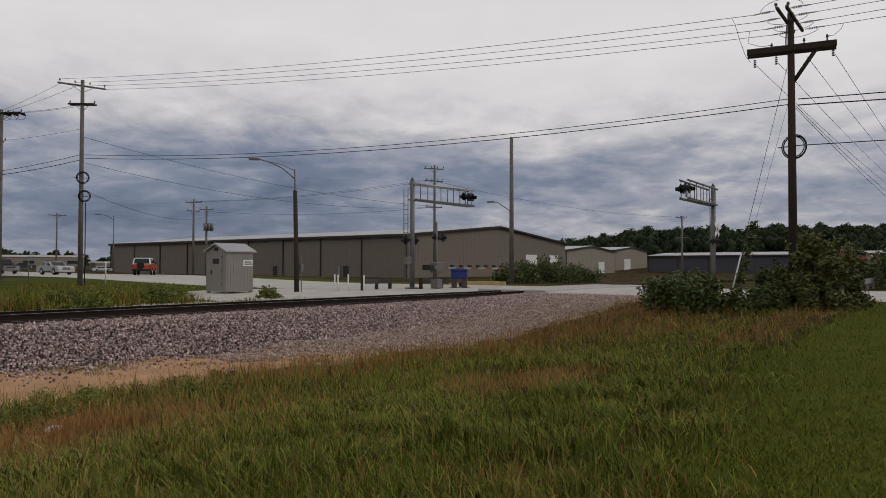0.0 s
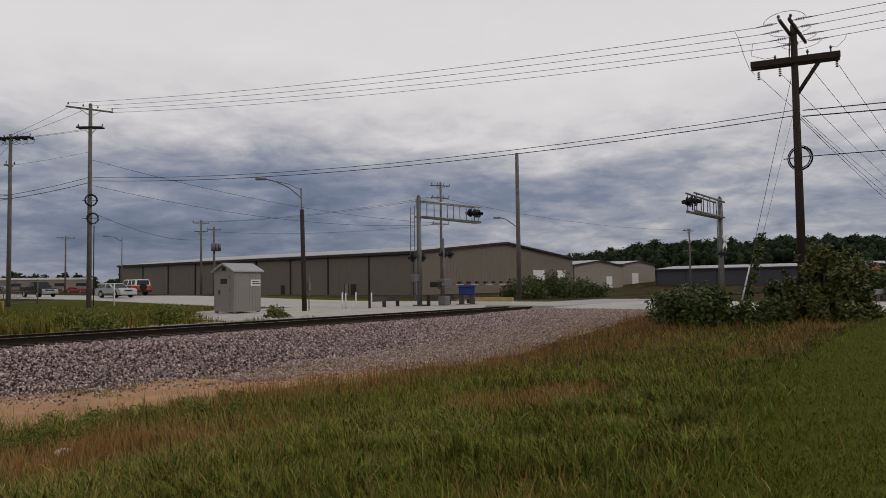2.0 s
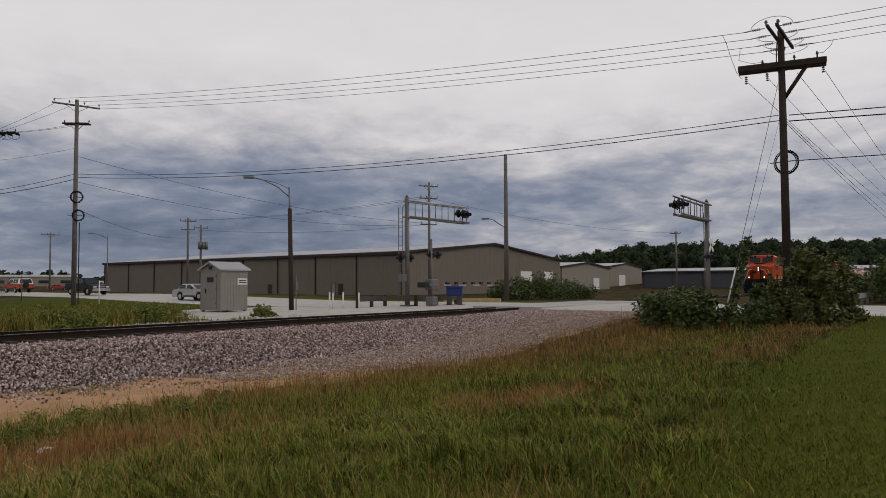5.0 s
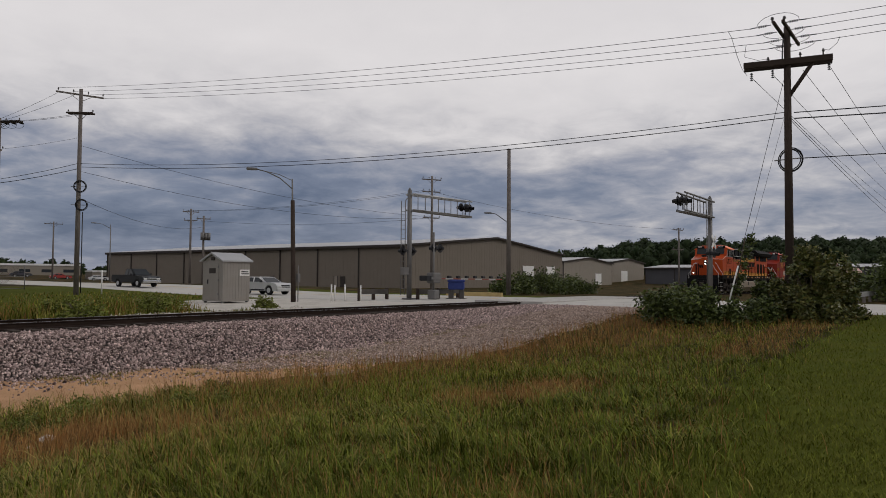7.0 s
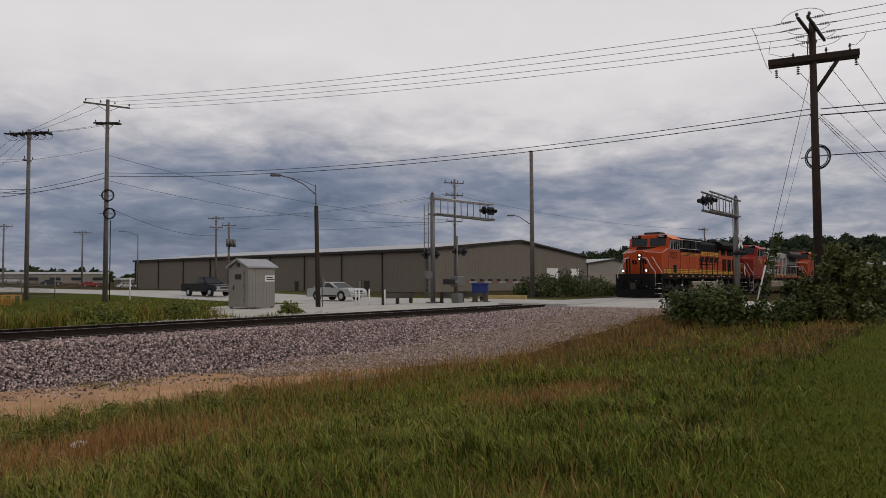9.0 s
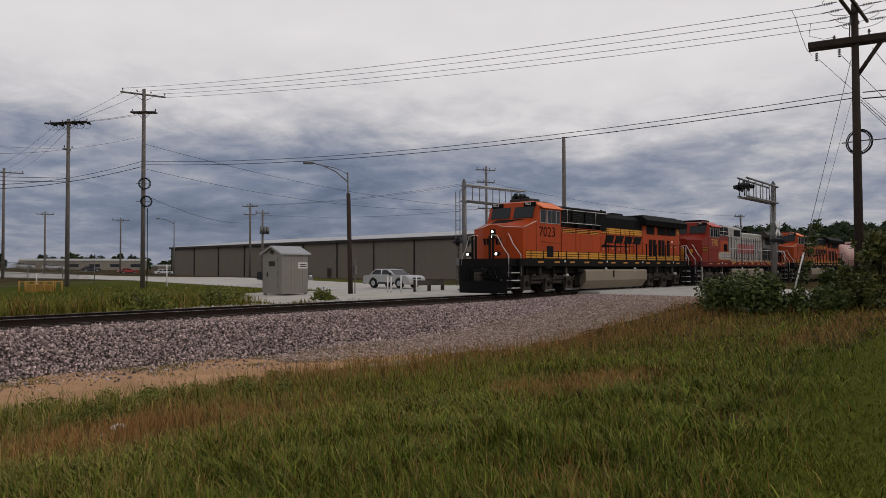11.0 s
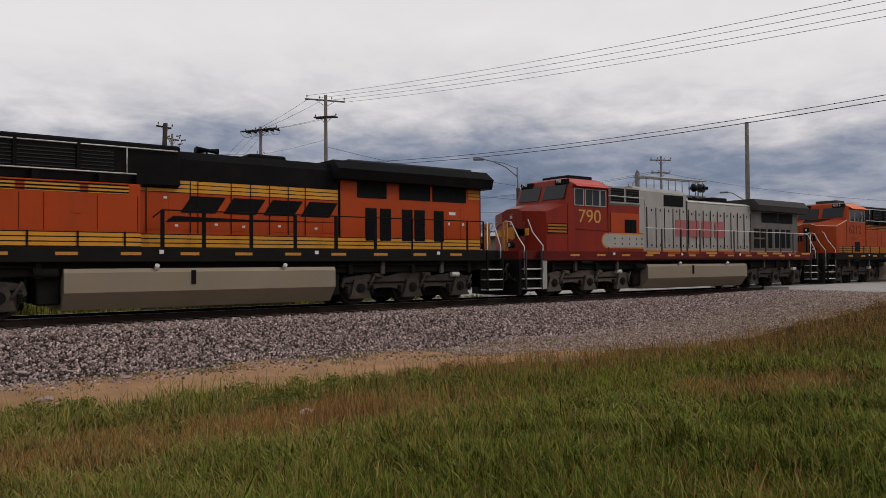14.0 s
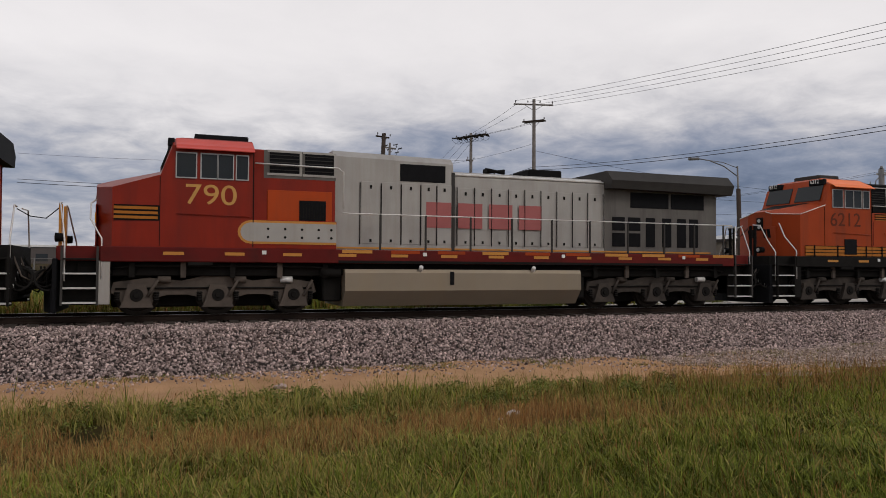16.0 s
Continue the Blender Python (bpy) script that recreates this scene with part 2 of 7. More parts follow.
M_GRAVEL = material("pale_gravel", (0.46, 0.43, 0.38), 0.95, vary=0.16, scale=1.0, bump=0.7, dirt=(0.33, 0.30, 0.25), dirt_amount=0.6, fine=40)
M_SHOULDER = material("brownish_gravel_shoulder", (0.25, 0.20, 0.165), 0.95, vary=0.25, scale=1.5, bump=0.9, dirt=(0.36, 0.31, 0.26), dirt_amount=0.6, fine=28)
M_ROAD = material("worn_concrete_road", (0.46, 0.44, 0.40), 0.9, vary=0.1, scale=0.8, bump=0.25, dirt=(0.32, 0.30, 0.28), dirt_amount=0.5)
M_PANEL = material("crossing_panel", (0.40, 0.38, 0.35), 0.9, vary=0.15, scale=2, bump=0.3)
M_RAIL = material("rusty_rail_web", (0.030, 0.021, 0.017), 0.75, 0.3, vary=0.2, scale=4, bump=0.2, spec=0.04)
M_RAILTOP = material("polished_rail_head", (0.42, 0.41, 0.40), 0.28, 0.95, vary=0.06, scale=3, bump=0.03)
M_TIE = material("creosoted_tie", (0.055, 0.045, 0.038), 0.9, vary=0.25, scale=5, bump=0.5)
M_WOODPOLE = material("weathered_pole_wood", (0.15, 0.132, 0.12), 0.9, vary=0.22, scale=3, bump=0.5, dirt=(0.10, 0.08, 0.065), dirt_amount=0.5)
M_GALV = material("galvanised_steel", (0.17, 0.165, 0.16), 0.6, 0.5, vary=0.12, scale=4, bump=0.06, dirt=(0.22, 0.19, 0.17), dirt_amount=0.4)
M_BLACK = material("black_painted_metal", (0.018, 0.018, 0.02), 0.5, 0.2, vary=0.2, scale=5, bump=0.08)
M_WIRE = material("weathered_cable", (0.03, 0.03, 0.033), 0.6, 0.2, vary=0.05, bump=0)
M_INSUL = material("grey_porcelain", (0.11, 0.10, 0.10), 0.3, vary=0.1, bump=0)
M_WALLDARK = material("taupe_metal_siding", (0.19, 0.163, 0.132), 0.65, 0.1, vary=0.06, scale=0.6, bump=0.05)
M_TRIM = material("dark_brown_trim", (0.045, 0.038, 0.034), 0.6, vary=0.1, scale=3, bump=0.05)
M_ROOFMETAL = material("pale_metal_roof", (0.37, 0.37, 0.37), 0.45, 0.3, vary=0.07, scale=0.5, bump=0.05)
M_WHITE = material("white_paint", (0.72, 0.71, 0.68), 0.5, vary=0.06, scale=4, bump=0.04, dirt=(0.5, 0.47, 0.42), dirt_amount=0.3)
M_BEIGE = material("beige_siding", (0.27, 0.24, 0.20), 0.7, vary=0.06, scale=0.6, bump=0.05)


# ---- ground ----
def ground_z(x, y):
    """Height of the ground: a lawn that falls to a dirt lane, the bed of the track, a road that rises behind it."""
    near = -0.36 - 0.74 * smoothstep(1.0, 13.6, y)
    if y > 15.5:
        near = -1.10 + 0.55 * smoothstep(17.0, 19.5, y)
    near += (-0.14 - near) * smoothstep(17.0, 34.5, x)
    far = -0.42 + 0.22 * smoothstep(18, 30, x) + 0.58 * smoothstep(44, 78, y)
    far += (-0.60 - far) * smoothstep(58, 95, x)
    z = near + (far - near) * smoothstep(21.0, 25.5, y)
    d = math.hypot(x, y)
    if d < 55:
        z += (noise.noise((x * 0.35, y * 0.35, 0.0)) * 0.07 + noise.noise((x * 1.3, y * 1.3, 3.0)) * 0.03) * (1 - smoothstep(26, 34, x)) * smoothstep(2, 5, d)
    z += 2.2 * smoothstep(85, 240, y) * (1 - smoothstep(70, 130, x) * (1 - smoothstep(190, 260, y)))
    z += 3.0 * smoothstep(230, 900, d)
    az = math.degrees(math.atan2(x, y))
    z += 15.5 * smoothstep(270, 520, d) * smoothstep(57, 70, az) * (1 - smoothstep(118, 135, az))
    return z


def dirt_edges(x):
    """Near and far edge of the dirt lane at x."""
    w = 0.35 * noise.noise((x * 0.45, 0.0, 7.0)) + 0.15 * noise.noise((x * 1.7, 0.0, 2.0))
    near = 13.35 + w - 0.6 * smoothstep(12, 21, x)
    far = 17.1 + 0.2 * w - 0.5 * smoothstep(8, 18, x)
    return near, far


def lawn_edge(x):
    """The mown lawn lies on the near side of this line."""
    return min(1.35 + 0.165 * x, 3.85) + 0.25 * noise.noise((x * 0.4, 1.0, 0.0)) if x > -4 else 0.7


def axis(lo, hi, fine_lo, fine_hi, step, grow=1.25):
    vals, v, s = [], fine_lo, step
    while v <= fine_hi:
        vals.append(v)
        v += step
    s, v = step, fine_hi
    while v < hi:
        s *= grow
        v += s
        vals.append(v)
    s, v = step, fine_lo
    while v > lo:
        s *= grow
        v -= s
        vals.append(v)
    return sorted(vals)


def make_ground():
    xs, ys = axis(-2600, 2600, -10, 40, 0.25), axis(-1500, 2600, 0, 27, 0.25)
    verts = [(x, y, ground_z(x, y)) for x in xs for y in ys]
    nx, ny = len(xs), len(ys)
    faces, idx = [], []
    for i in range(nx - 1):
        for j in range(ny - 1):
            faces.append((i * ny + j, (i + 1) * ny + j, (i + 1) * ny + j + 1, i * ny + j + 1))
            cx, cy = (xs[i] + xs[i + 1]) / 2, (ys[j] + ys[j + 1]) / 2
            a, b = dirt_edges(cx)
            k = 0
            if cy < lawn_edge(cx):
                k = 1
            elif a < cy < 19.5 and cx < 15.5 + 2.5 * noise.noise((cx * 0.4, cy * 0.4, 9)):
                k = 2
            elif 11.5 < cy < 20 and 10 <= cx < 37:
                k = 4 if noise.noise((cx * 0.5, cy * 0.5, 5)) * 0.25 + (cy - a) * 0.25 > 0 else 0
            elif 24.5 < cy < 41 + 2.0 * noise.noise((cx * 0.3, 0, 1)) and cx > 22.5 + 0.5 * (cy - 29) * (cy < 29) + 2.0 * noise.noise((0, cy * 0.3, 4)) + 0.75 * max(0, cy - 33.0) and cx < 37:
                k = 3
            elif 24.5 < cy < 75 and cx < 58:
                k = 1
            idx.append(k)
    ob = raw_mesh("ground", verts, faces, [M_GROUND, M_LAWN, M_DIRT, M_GRAVEL, M_SHOULDER], "rough meadow, mown lawn, red dirt lane and pale gravel", "ground", "structure", index=idx)
    for p in ob.data.polygons:
        p.use_smooth = True
    return ob


make_ground()

# ---- road across the track ----
ROAD0, ROAD1 = 36.0, 51.0


def road_z(y):
    return ground_z(43.0, y) + 0.06 if abs(y - TRACK) > 4 else -0.01 + (ground_z(43.0, y) + 0.06) * smoothstep(1.6, 4.0, abs(y - TRACK))


def make_road():
    ys = [-60 + 2.0 * i for i in range(30)] + [i * 0.5 for i in range(0, 120)] + [60 + 4 * i for i in range(60)]
    bm = bmesh.new()
    last = None
    for y in ys:
        z = road_z(y)
        row = [bm.verts.new((x, y, z + dz)) for x, dz in ((ROAD0 - 0.6, -0.25), (ROAD0, -0.02), (43.5, 0.05), (ROAD1, -0.02), (ROAD1 + 0.6, -0.25))]
        if last:
            for a, b, c, d in zip(last[:-1], last[1:], row[1:], row[:-1]):
                bm.faces.new((a, b, c, d))
        last = row
    return tagged(link("road", fixed(bm), M_ROAD), "pale worn concrete road crossing the railway track", "road", kind="structure")


make_road()
M_YELLOW = material("yellow_road_paint", (0.55, 0.36, 0.05), 0.7, vary=0.15, scale=3, bump=0.1)
bm = bmesh.new()
for k in range(36):
    y = 27 + 2.0 * k
    v = [bm.verts.new((x, yy, road_z(yy) + 0.058)) for x, yy in ((43.35, y), (43.62, y), (43.62, y + 2.0), (43.35, y + 2.0))]
    bm.faces.new(v)
tagged(link("road_line", bm, M_YELLOW), "faded yellow centre line on the road", "road marking", kind="structure")
bm = bmesh.new()
for y0, y1 in ((TRACK - 2.2, TRACK - 0.86), (TRACK - 0.62, TRACK + 0.62), (TRACK + 0.86, TRACK + 2.2)):
    for k in range(6):
        box(bm, ROAD0 - 0.3 + k * 2.6, ROAD0 - 0.3 + k * 2.6 + 2.56, y0, y1, -0.2, 0.052, bevel=0.02)
tagged(link("crossing_panel", fixed(bm), M_PANEL), "grey concrete panels between the rails at the crossing", "crossing panel", kind="structure")
# raised yellow kerb by the far side of the crossing
bm = bmesh.new()
box(bm, 51.0, 51.3, 31.5, 37.0, -0.4, 0.16, bevel=0.03)
tagged(link("kerb", fixed(bm), material("worn_kerb_paint", (0.36, 0.27, 0.12), 0.8, vary=0.25, scale=2, bump=0.2)), "low kerb with worn yellow paint beside the road", "kerb", kind="structure")


# ---- track ----
def make_track():
    x0, x1 = -70, 260
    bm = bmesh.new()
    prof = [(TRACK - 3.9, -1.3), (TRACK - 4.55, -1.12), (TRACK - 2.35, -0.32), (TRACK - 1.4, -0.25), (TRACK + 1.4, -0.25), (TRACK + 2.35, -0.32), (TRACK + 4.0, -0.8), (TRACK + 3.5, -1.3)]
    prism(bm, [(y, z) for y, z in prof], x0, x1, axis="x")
    tagged(link("shade_dark_ballast_bed", fixed(bm), M_BALLBED), "bank of crushed stone under the track, coloured dark as shaded gaps", "ballast", kind="structure")
    track = thing("railway_track", pose(0, 0, 0), "single railway track of dark steel rails on timber ties", "track", kind="structure")
    for side in (-0.755, 0.755):
        y = TRACK + side
        bm = bmesh.new()
        prism(bm, [(y - 0.07, -0.172), (y + 0.07, -0.172), (y + 0.065, -0.155), (y + 0.012, -0.135), (y + 0.010, -0.045), (y + 0.036, -0.03), (y + 0.036, -0.006), (y + 0.03, -0.001), (y - 0.03, -0.001), (y - 0.036, -0.006), (y - 0.036, -0.03), (y - 0.010, -0.045), (y - 0.012, -0.135), (y - 0.065, -0.155)], x0, x1, axis="x")
        rail = part("rail", fixed(bm), M_RAIL, track)
        part("rail_head", boxes((x0, x1, y - 0.029, y + 0.029, -0.004, 0.001)), M_RAILTOP, rail, "polished running surface")
    bm = box(bmesh.new(), -0.115, 0.115, -1.3, 1.3, -0.34, -0.165, bevel=0.008)
    first = None
    for k in range(150):
        m = pose(-20 + k * 0.52 + random.uniform(-0.03, 0.03), TRACK + random.uniform(-0.05, 0.05), random.uniform(-0.01, 0.008), 0, 0, random.uniform(-0.8, 0.8))
        if first is None:
            first = part("tie", bm, M_TIE, track)
            first.matrix_basis = m
        else:
            o = new("tie", first.data)
            o.parent = track
            o.matrix_basis = m


make_track()


# ---- buildings ----
def warehouse(name, x0, x1, y0, y1, zb, eave, peak, label, wall_mat, bays=9, ridge="y", doors=()):
    """A metal shed. Its ridge runs along y; gable to -y."""
    top = thing(name, pose(x0, y0, zb), label, "warehouse")
    w, l = x1 - x0, y1 - y0
    bm = bmesh.new()
    if ridge == "y":
        prism(bm, [(0, 0), (w, 0), (w, eave), (w / 2, peak), (0, eave)], 0, l)
    else:
        prism(bm, [(0, 0), (l, 0), (l, eave), (l / 2, peak), (0, eave)], 0, w, axis="x")
    part("wall", fixed(bm), wall_mat, top)
    # ribs of the siding
    bm = bmesh.new()
    n = int(l / 1.0)
    for k in range(n):
        y = (k + 0.5) * l / n
        box(bm, -0.018, 0.02, y - 0.03, y + 0.03, 0.3, eave - 0.2)
    n = int(w / 1.0)
    for k in range(n):
        x = (k + 0.5) * w / n
        h = eave + (peak - eave) * (1 - abs(x / w - 0.5) * 2) if ridge == "y" else eave
        box(bm, x - 0.03, x + 0.03, -0.018, 0.02, 0.3, h - 0.3)
    tagged(part("siding_ribs", fixed(bm), wall_mat, top), kind="stuff")
    bm = bmesh.new()
    if ridge == "y":
        prism(bm, [(-0.5, eave - 0.1), (w / 2, peak), (w + 0.5, eave - 0.1), (w + 0.5, eave + 0.12), (w / 2, peak + 0.25), (-0.5, eave + 0.12)], -0.5, l + 0.5)
    else:
        prism(bm, [(-0.5, eave - 0.1), (l / 2, peak), (l + 0.5, eave - 0.1), (l + 0.5, eave + 0.12), (l / 2, peak + 0.25), (-0.5, eave + 0.12)], -0.5, w + 0.5, axis="x")
    part("roof", fixed(bm), M_ROOFMETAL, top)
    part("gutter", boxes((-0.72, -0.5, -0.3, l + 0.3, eave - 0.45, eave + 0.05)), M_TRIM, top)
    for k in range(bays + 1):
        y = k * l / bays
        part("downpipe", boxes((-0.22, -0.05, max(y - 0.12, -0.1), min(y + 0.12, l + 0.1), 0.0, eave - 0.4)), M_TRIM, top)
    if ridge == "y":
        for s in (0, 1):
            bm = bmesh.new()
            a, b = (-0.5, eave - 0.28), (w / 2, peak - 0.16)
            p = [a, b, (b[0], b[1] + 0.4), (a[0], a[1] + 0.4)]
            if s:
                p = [(w - q[0], q[1]) for q in p]
            prism(bm, p, -0.62, -0.51)
            part("gable_trim", fixed(bm), M_TRIM, top)
    for dx, dy, dw, dh, face, mat in doors:
        if face == "x":
            d = part("door", boxes((-0.10, 0.0, dy, dy + dw, 0.05, dh), bevel=0.01), mat, top)
            part("door_frame", boxes((-0.14, -0.101, dy - 0.12, dy, 0.0, dh + 0.12)), M_TRIM, d)
            part("door_frame", boxes((-0.14, -0.101, dy + dw, dy + dw + 0.12, 0.0, dh + 0.12)), M_TRIM, d)
        else:
            d = part("door", boxes((dx, dx + dw, -0.10, 0.0, 0.05, dh), bevel=0.01), mat, top)
            part("door_frame", boxes((dx - 0.15, dx, -0.14, -0.101, 0.0, dh + 0.15)), M_WHITE, d)
            part("door_frame", boxes((dx + dw, dx + dw + 0.15, -0.14, -0.101, 0.0, dh + 0.15)), M_WHITE, d)
    return top


warehouse("warehouse", 108, 172, 88, 190, -0.6, 8.15, 10.9, "long taupe metal warehouse with dark downpipes and low gable", M_WALLDARK, 9,
          doors=[(0, 15, 1.1, 2.2, "x", M_TRIM), (0, 17.0, 0.9, 2.2, "x", M_BEIGE), (44.0, 0, 5.0, 5.0, "y", M_WHITE), (55.5, 0, 4.0, 5.0, "y", M_WHITE), (0, 36, 1.0, 2.2, "x", M_TRIM)])
warehouse("warehouse", 216, 254, 110, 150, -0.6, 7.7, 9.3, "beige metal shed with a pale gable roof", M_BEIGE, 4, doors=[(24, 0, 4.5, 4.0, "y", M_WHITE)])
warehouse("warehouse", 272.5, 306, 118, 160, -0.6, 8.9, 10.3, "second beige metal shed beside the first", M_BEIGE, 4, doors=[(9, 0, 6.0, 5.5, "y", M_WHITE)])
warehouse("warehouse", 262, 300, 26, 100.5, -0.6, 6.3, 7.5, "low dark grey industrial hall before the wooded hill", material("grey_siding", (0.075, 0.075, 0.082), 0.7, vary=0.08, scale=0.5), 7)

# ---- poles and wires ----
def leaning(m, x, y):
    return m @ pose(0, 0, 0, x, y, 0)


def utility_pole(x, y, top, r, arms, label, lean=(0, 0), dark=False, zb=None):
    """arms: (height, length, angle in degrees from x, double). Heights are above rail level."""
    z0 = ground_z(x, y) - 0.3 if zb is None else zb
    p = thing("utility_pole", leaning(pose(x, y, z0), *lean), label, "utility pole", "utility poles")
    h = top - z0
    wood = M_WOODDARK if dark else M_WOODPOLE
    part("shaft", tube(bmesh.new(), (0, 0, 0), (0, 0, h), r, r * 0.68, 12), wood, p)
    for za, length, ang, double in arms:
        q = za - z0
        d = Vector((math.cos(radians(ang)), math.sin(radians(ang)), 0))
        n = Vector((-d.y, d.x, 0))
        for s in ((-1, 1) if double else (1,)):
            bm = box(bmesh.new(), -length / 2, length / 2, -0.05, 0.05, -0.06, 0.06, bevel=0.01)
            bm.transform(pose(*(n * s * (r * 0.8 + 0.05)), 0, 0, ang))
            bm.transform(pose(0, 0, q))
            part("crossarm", bm, M_WOODDARK if double else wood, p)
        for s in (-1, 1):
            a = d * s * length * 0.28 + Vector((0, 0, q))
            part("arm_brace", rod([tuple(a), (0, 0, q - 0.55)], 0.02), M_BLACK if double else wood, p)
        k = 4 if length > 2 else 2
        for i in range(k):
            c = d * (length * (i / (k - 1) - 0.5) * 0.93) + Vector((0, 0, q + 0.06))
            bm = bmesh.new()
            tube(bm, tuple(c), tuple(c + Vector((0, 0, 0.09))), 0.025, seg=6)
            tube(bm, tuple(c + Vector((0, 0, 0.09))), tuple(c + Vector((0, 0, 0.16))), 0.06, 0.05, 8)
            tube(bm, tuple(c + Vector((0, 0, 0.16))), tuple(c + Vector((0, 0, 0.22))), 0.045, 0.03, 8)
            part("insulator", bm, M_INSUL, p)
    return p, z0


M_WOODDARK = material("dark_creosoted_wood", (0.05, 0.038, 0.032), 0.9, vary=0.25, scale=3, bump=0.5, spec=0.04)


def ring_on(p, z, rad, off, turn=90.0):
    """A coil of spare cable hung on a pole."""
    bm = bmesh.new()
    for j, dr in enumerate((0.0, 0.045, -0.04)):
        pts = [(off[0] + (rad + dr) * math.cos(a), off[1] + 0.03 * j, z + (rad + dr) * math.sin(a)) for a in [k * math.pi / 10 for k in range(21)]]
        for a, b in zip(pts[:-1], pts[1:]):
            tube(bm, a, b, 0.022, seg=5)
    bm.transform(Matrix.Rotation(radians(turn), 4, "Z"))
    c = part("cable_coil", bm, M_WIRE, p)
    bm = boxes((-rad - 0.12, rad + 0.12, -0.02, 0.02, z - 0.02, z + 0.02))
    bm.transform(Matrix.Translation((0, 0, 0)))
    bm.transform(Matrix.Rotation(radians(turn), 4, "Z"))
    part("coil_bracket", bm, M_GALV, c)


pole_left, zl = utility_pole(28.3, 54.0, 15.1, 0.19, [(14.72, 3.3, -14, False), (13.3, 1.9, -50, True)], "tall grey wooden power pole with cable coils in the verge")
ring_on(pole_left, 7.85 - zl, 0.40, (0.12, -0.25), -35)
ring_on(pole_left, 6.5 - zl, 0.38, (0.24, -0.22), -35)
part("conduit", rod([(0.28, -0.12, 0), (0.28, -0.12, 6.0 - zl)], 0.035), M_BLACK, pole_left)
pole_right, zr = utility_pole(33.30, 6.62, 11.85, 0.185, [], "tall dark weathered power pole with heavy double crossarm among bushes", zb=-0.5, dark=True)
# twin arms at the top, along the view, on which the four wires end
for s in (-1, 1):
    bm = box(bmesh.new(), -1.85, 1.75, -0.05, 0.05, -0.065, 0.065, bevel=0.012)
    bm.transform(pose(0, 0, 11.55 - zr) @ pose(0, 0, 0, 0, 0, 1.5) @ pose(0, s * 0.17, 0))
    part("crossarm", bm, M_WOODDARK, pole_right)
for ax in (-1.65, -1.5):
    bm = tube(bmesh.new(), (ax, -0.21 if ax > -1.6 else 0.21, 11.61 - zr), (ax, -0.21 if ax > -1.6 else 0.21, 11.74 - zr), 0.03, seg=6)
    tube(bm, (ax, -0.21 if ax > -1.6 else 0.21, 11.74 - zr), (ax, -0.21 if ax > -1.6 else 0.21, 11.84 - zr), 0.07, 0.05, 8)
    part("insulator", bm, M_INSUL, pole_right)
TOP_WIRES = (-1.65, -0.62, 0.55, 1.55)
for ax in TOP_WIRES:
    for side in (-1, 1):
        bm = bmesh.new()
        tube(bm, (ax, side * 0.26, 11.53 - zr), (ax, side * 0.42, 11.53 - zr), 0.018, seg=5)
        for k in range(4):
            yy = side * (0.44 + 0.085 * k)
            tube(bm, (ax, yy, 11.53 - zr), (ax, yy + side * 0.05, 11.53 - zr), 0.062, 0.03, 8)
        tube(bm, (ax, side * 0.78, 11.53 - zr), (ax, side * 1.05, 11.52 - zr), 0.022, seg=5)
        part("strain_insulator", bm, M_BLACK, pole_right)
    bow = 0.42 if ax < -1 else -0.28
    part("jumper", rod([(ax, 0.8 * math.cos(a), 11.53 - zr + bow * math.sin(a)) for a in [k * math.pi / 10 for k in range(11)]], 0.011, 5), M_WIRE, pole_right)
part("jumper", rod([(-1.73, 1.9, 11.56 - zr), (-1.6, 1.8, 11.3 - zr), (-1.0, 1.75, 10.7 - zr), (-0.4, 1.7, 10.25 - zr), (0.0, 1.6, 10.05 - zr)], 0.010, 5), M_WIRE, pole_right)
part("jumper", rod([(0.5, 1.75, 11.56 - zr), (0.4, 1.8, 11.0 - zr), (0.2, 1.2, 10.7 - zr), (0.05, 0.75, 10.66 - zr)], 0.010, 5), M_WIRE, pole_right)
part("jumper", rod([(1.6, -1.75, 11.56 - zr), (1.2, -1.7, 11.2 - zr), (0.5, -1.5, 10.75 - zr), (0.1, -1.36, 10.70 - zr)], 0.010, 5), M_WIRE, pole_right)
part("conduit", rod([(-0.16, 0.12, 11.3 - zr), (-0.2, 0.15, 10.7 - zr), (-0.2, 0.15, 10.2 - zr)], 0.025), M_BLACK, pole_right)
# the heavy double arm and its strut
for s in (-1, 1):
    bm = box(bmesh.new(), -1.68, 1.68, -0.07, 0.07, -0.13, 0.13, bevel=0.015)
    bm.transform(pose(0, 0, 10.33 - zr) @ pose(0, 0, 0, 0, 0, 101) @ pose(0, s * 0.24, 0))
    part("heavy_crossarm", bm, M_WOODDARK, pole_right)
part("strut", rod([(0.05, -0.02, 8.9 - zr), (0.12, -0.95, 10.25 - zr)], 0.085), M_WOODDARK, pole_right)
for dy in (-1.55, 0.6, 1.45):
    bm = bmesh.new()
    for k in range(4):
        tube(bm, (0.12, dy, 10.16 - zr - 0.09 * k), (0.12, dy, 10.11 - zr - 0.09 * k), 0.03, 0.07, 8)
    part("insulator", bm, M_BLACK, pole_right)
for dy in (-1.36, 0.75, -0.5):
    bm = tube(bmesh.new(), (0, dy, 10.46 - zr), (0, dy, 10.60 - zr), 0.03, seg=6)
    tube(bm, (0, dy, 10.60 - zr), (0, dy, 10.72 - zr), 0.06, 0.03, 8)
    part("insulator", bm, M_INSUL, pole_right)
ring_on(pole_right, 6.3 - zr, 0.46, (0.0, -0.25), 80)
pole_angle, za = utility_pole(25.6, 60.8, 13.3, 0.18, [(13.0, 3.6, -62, True), (10.9, 0.7, 10, False)], "grey power pole with a dark angled crossarm")
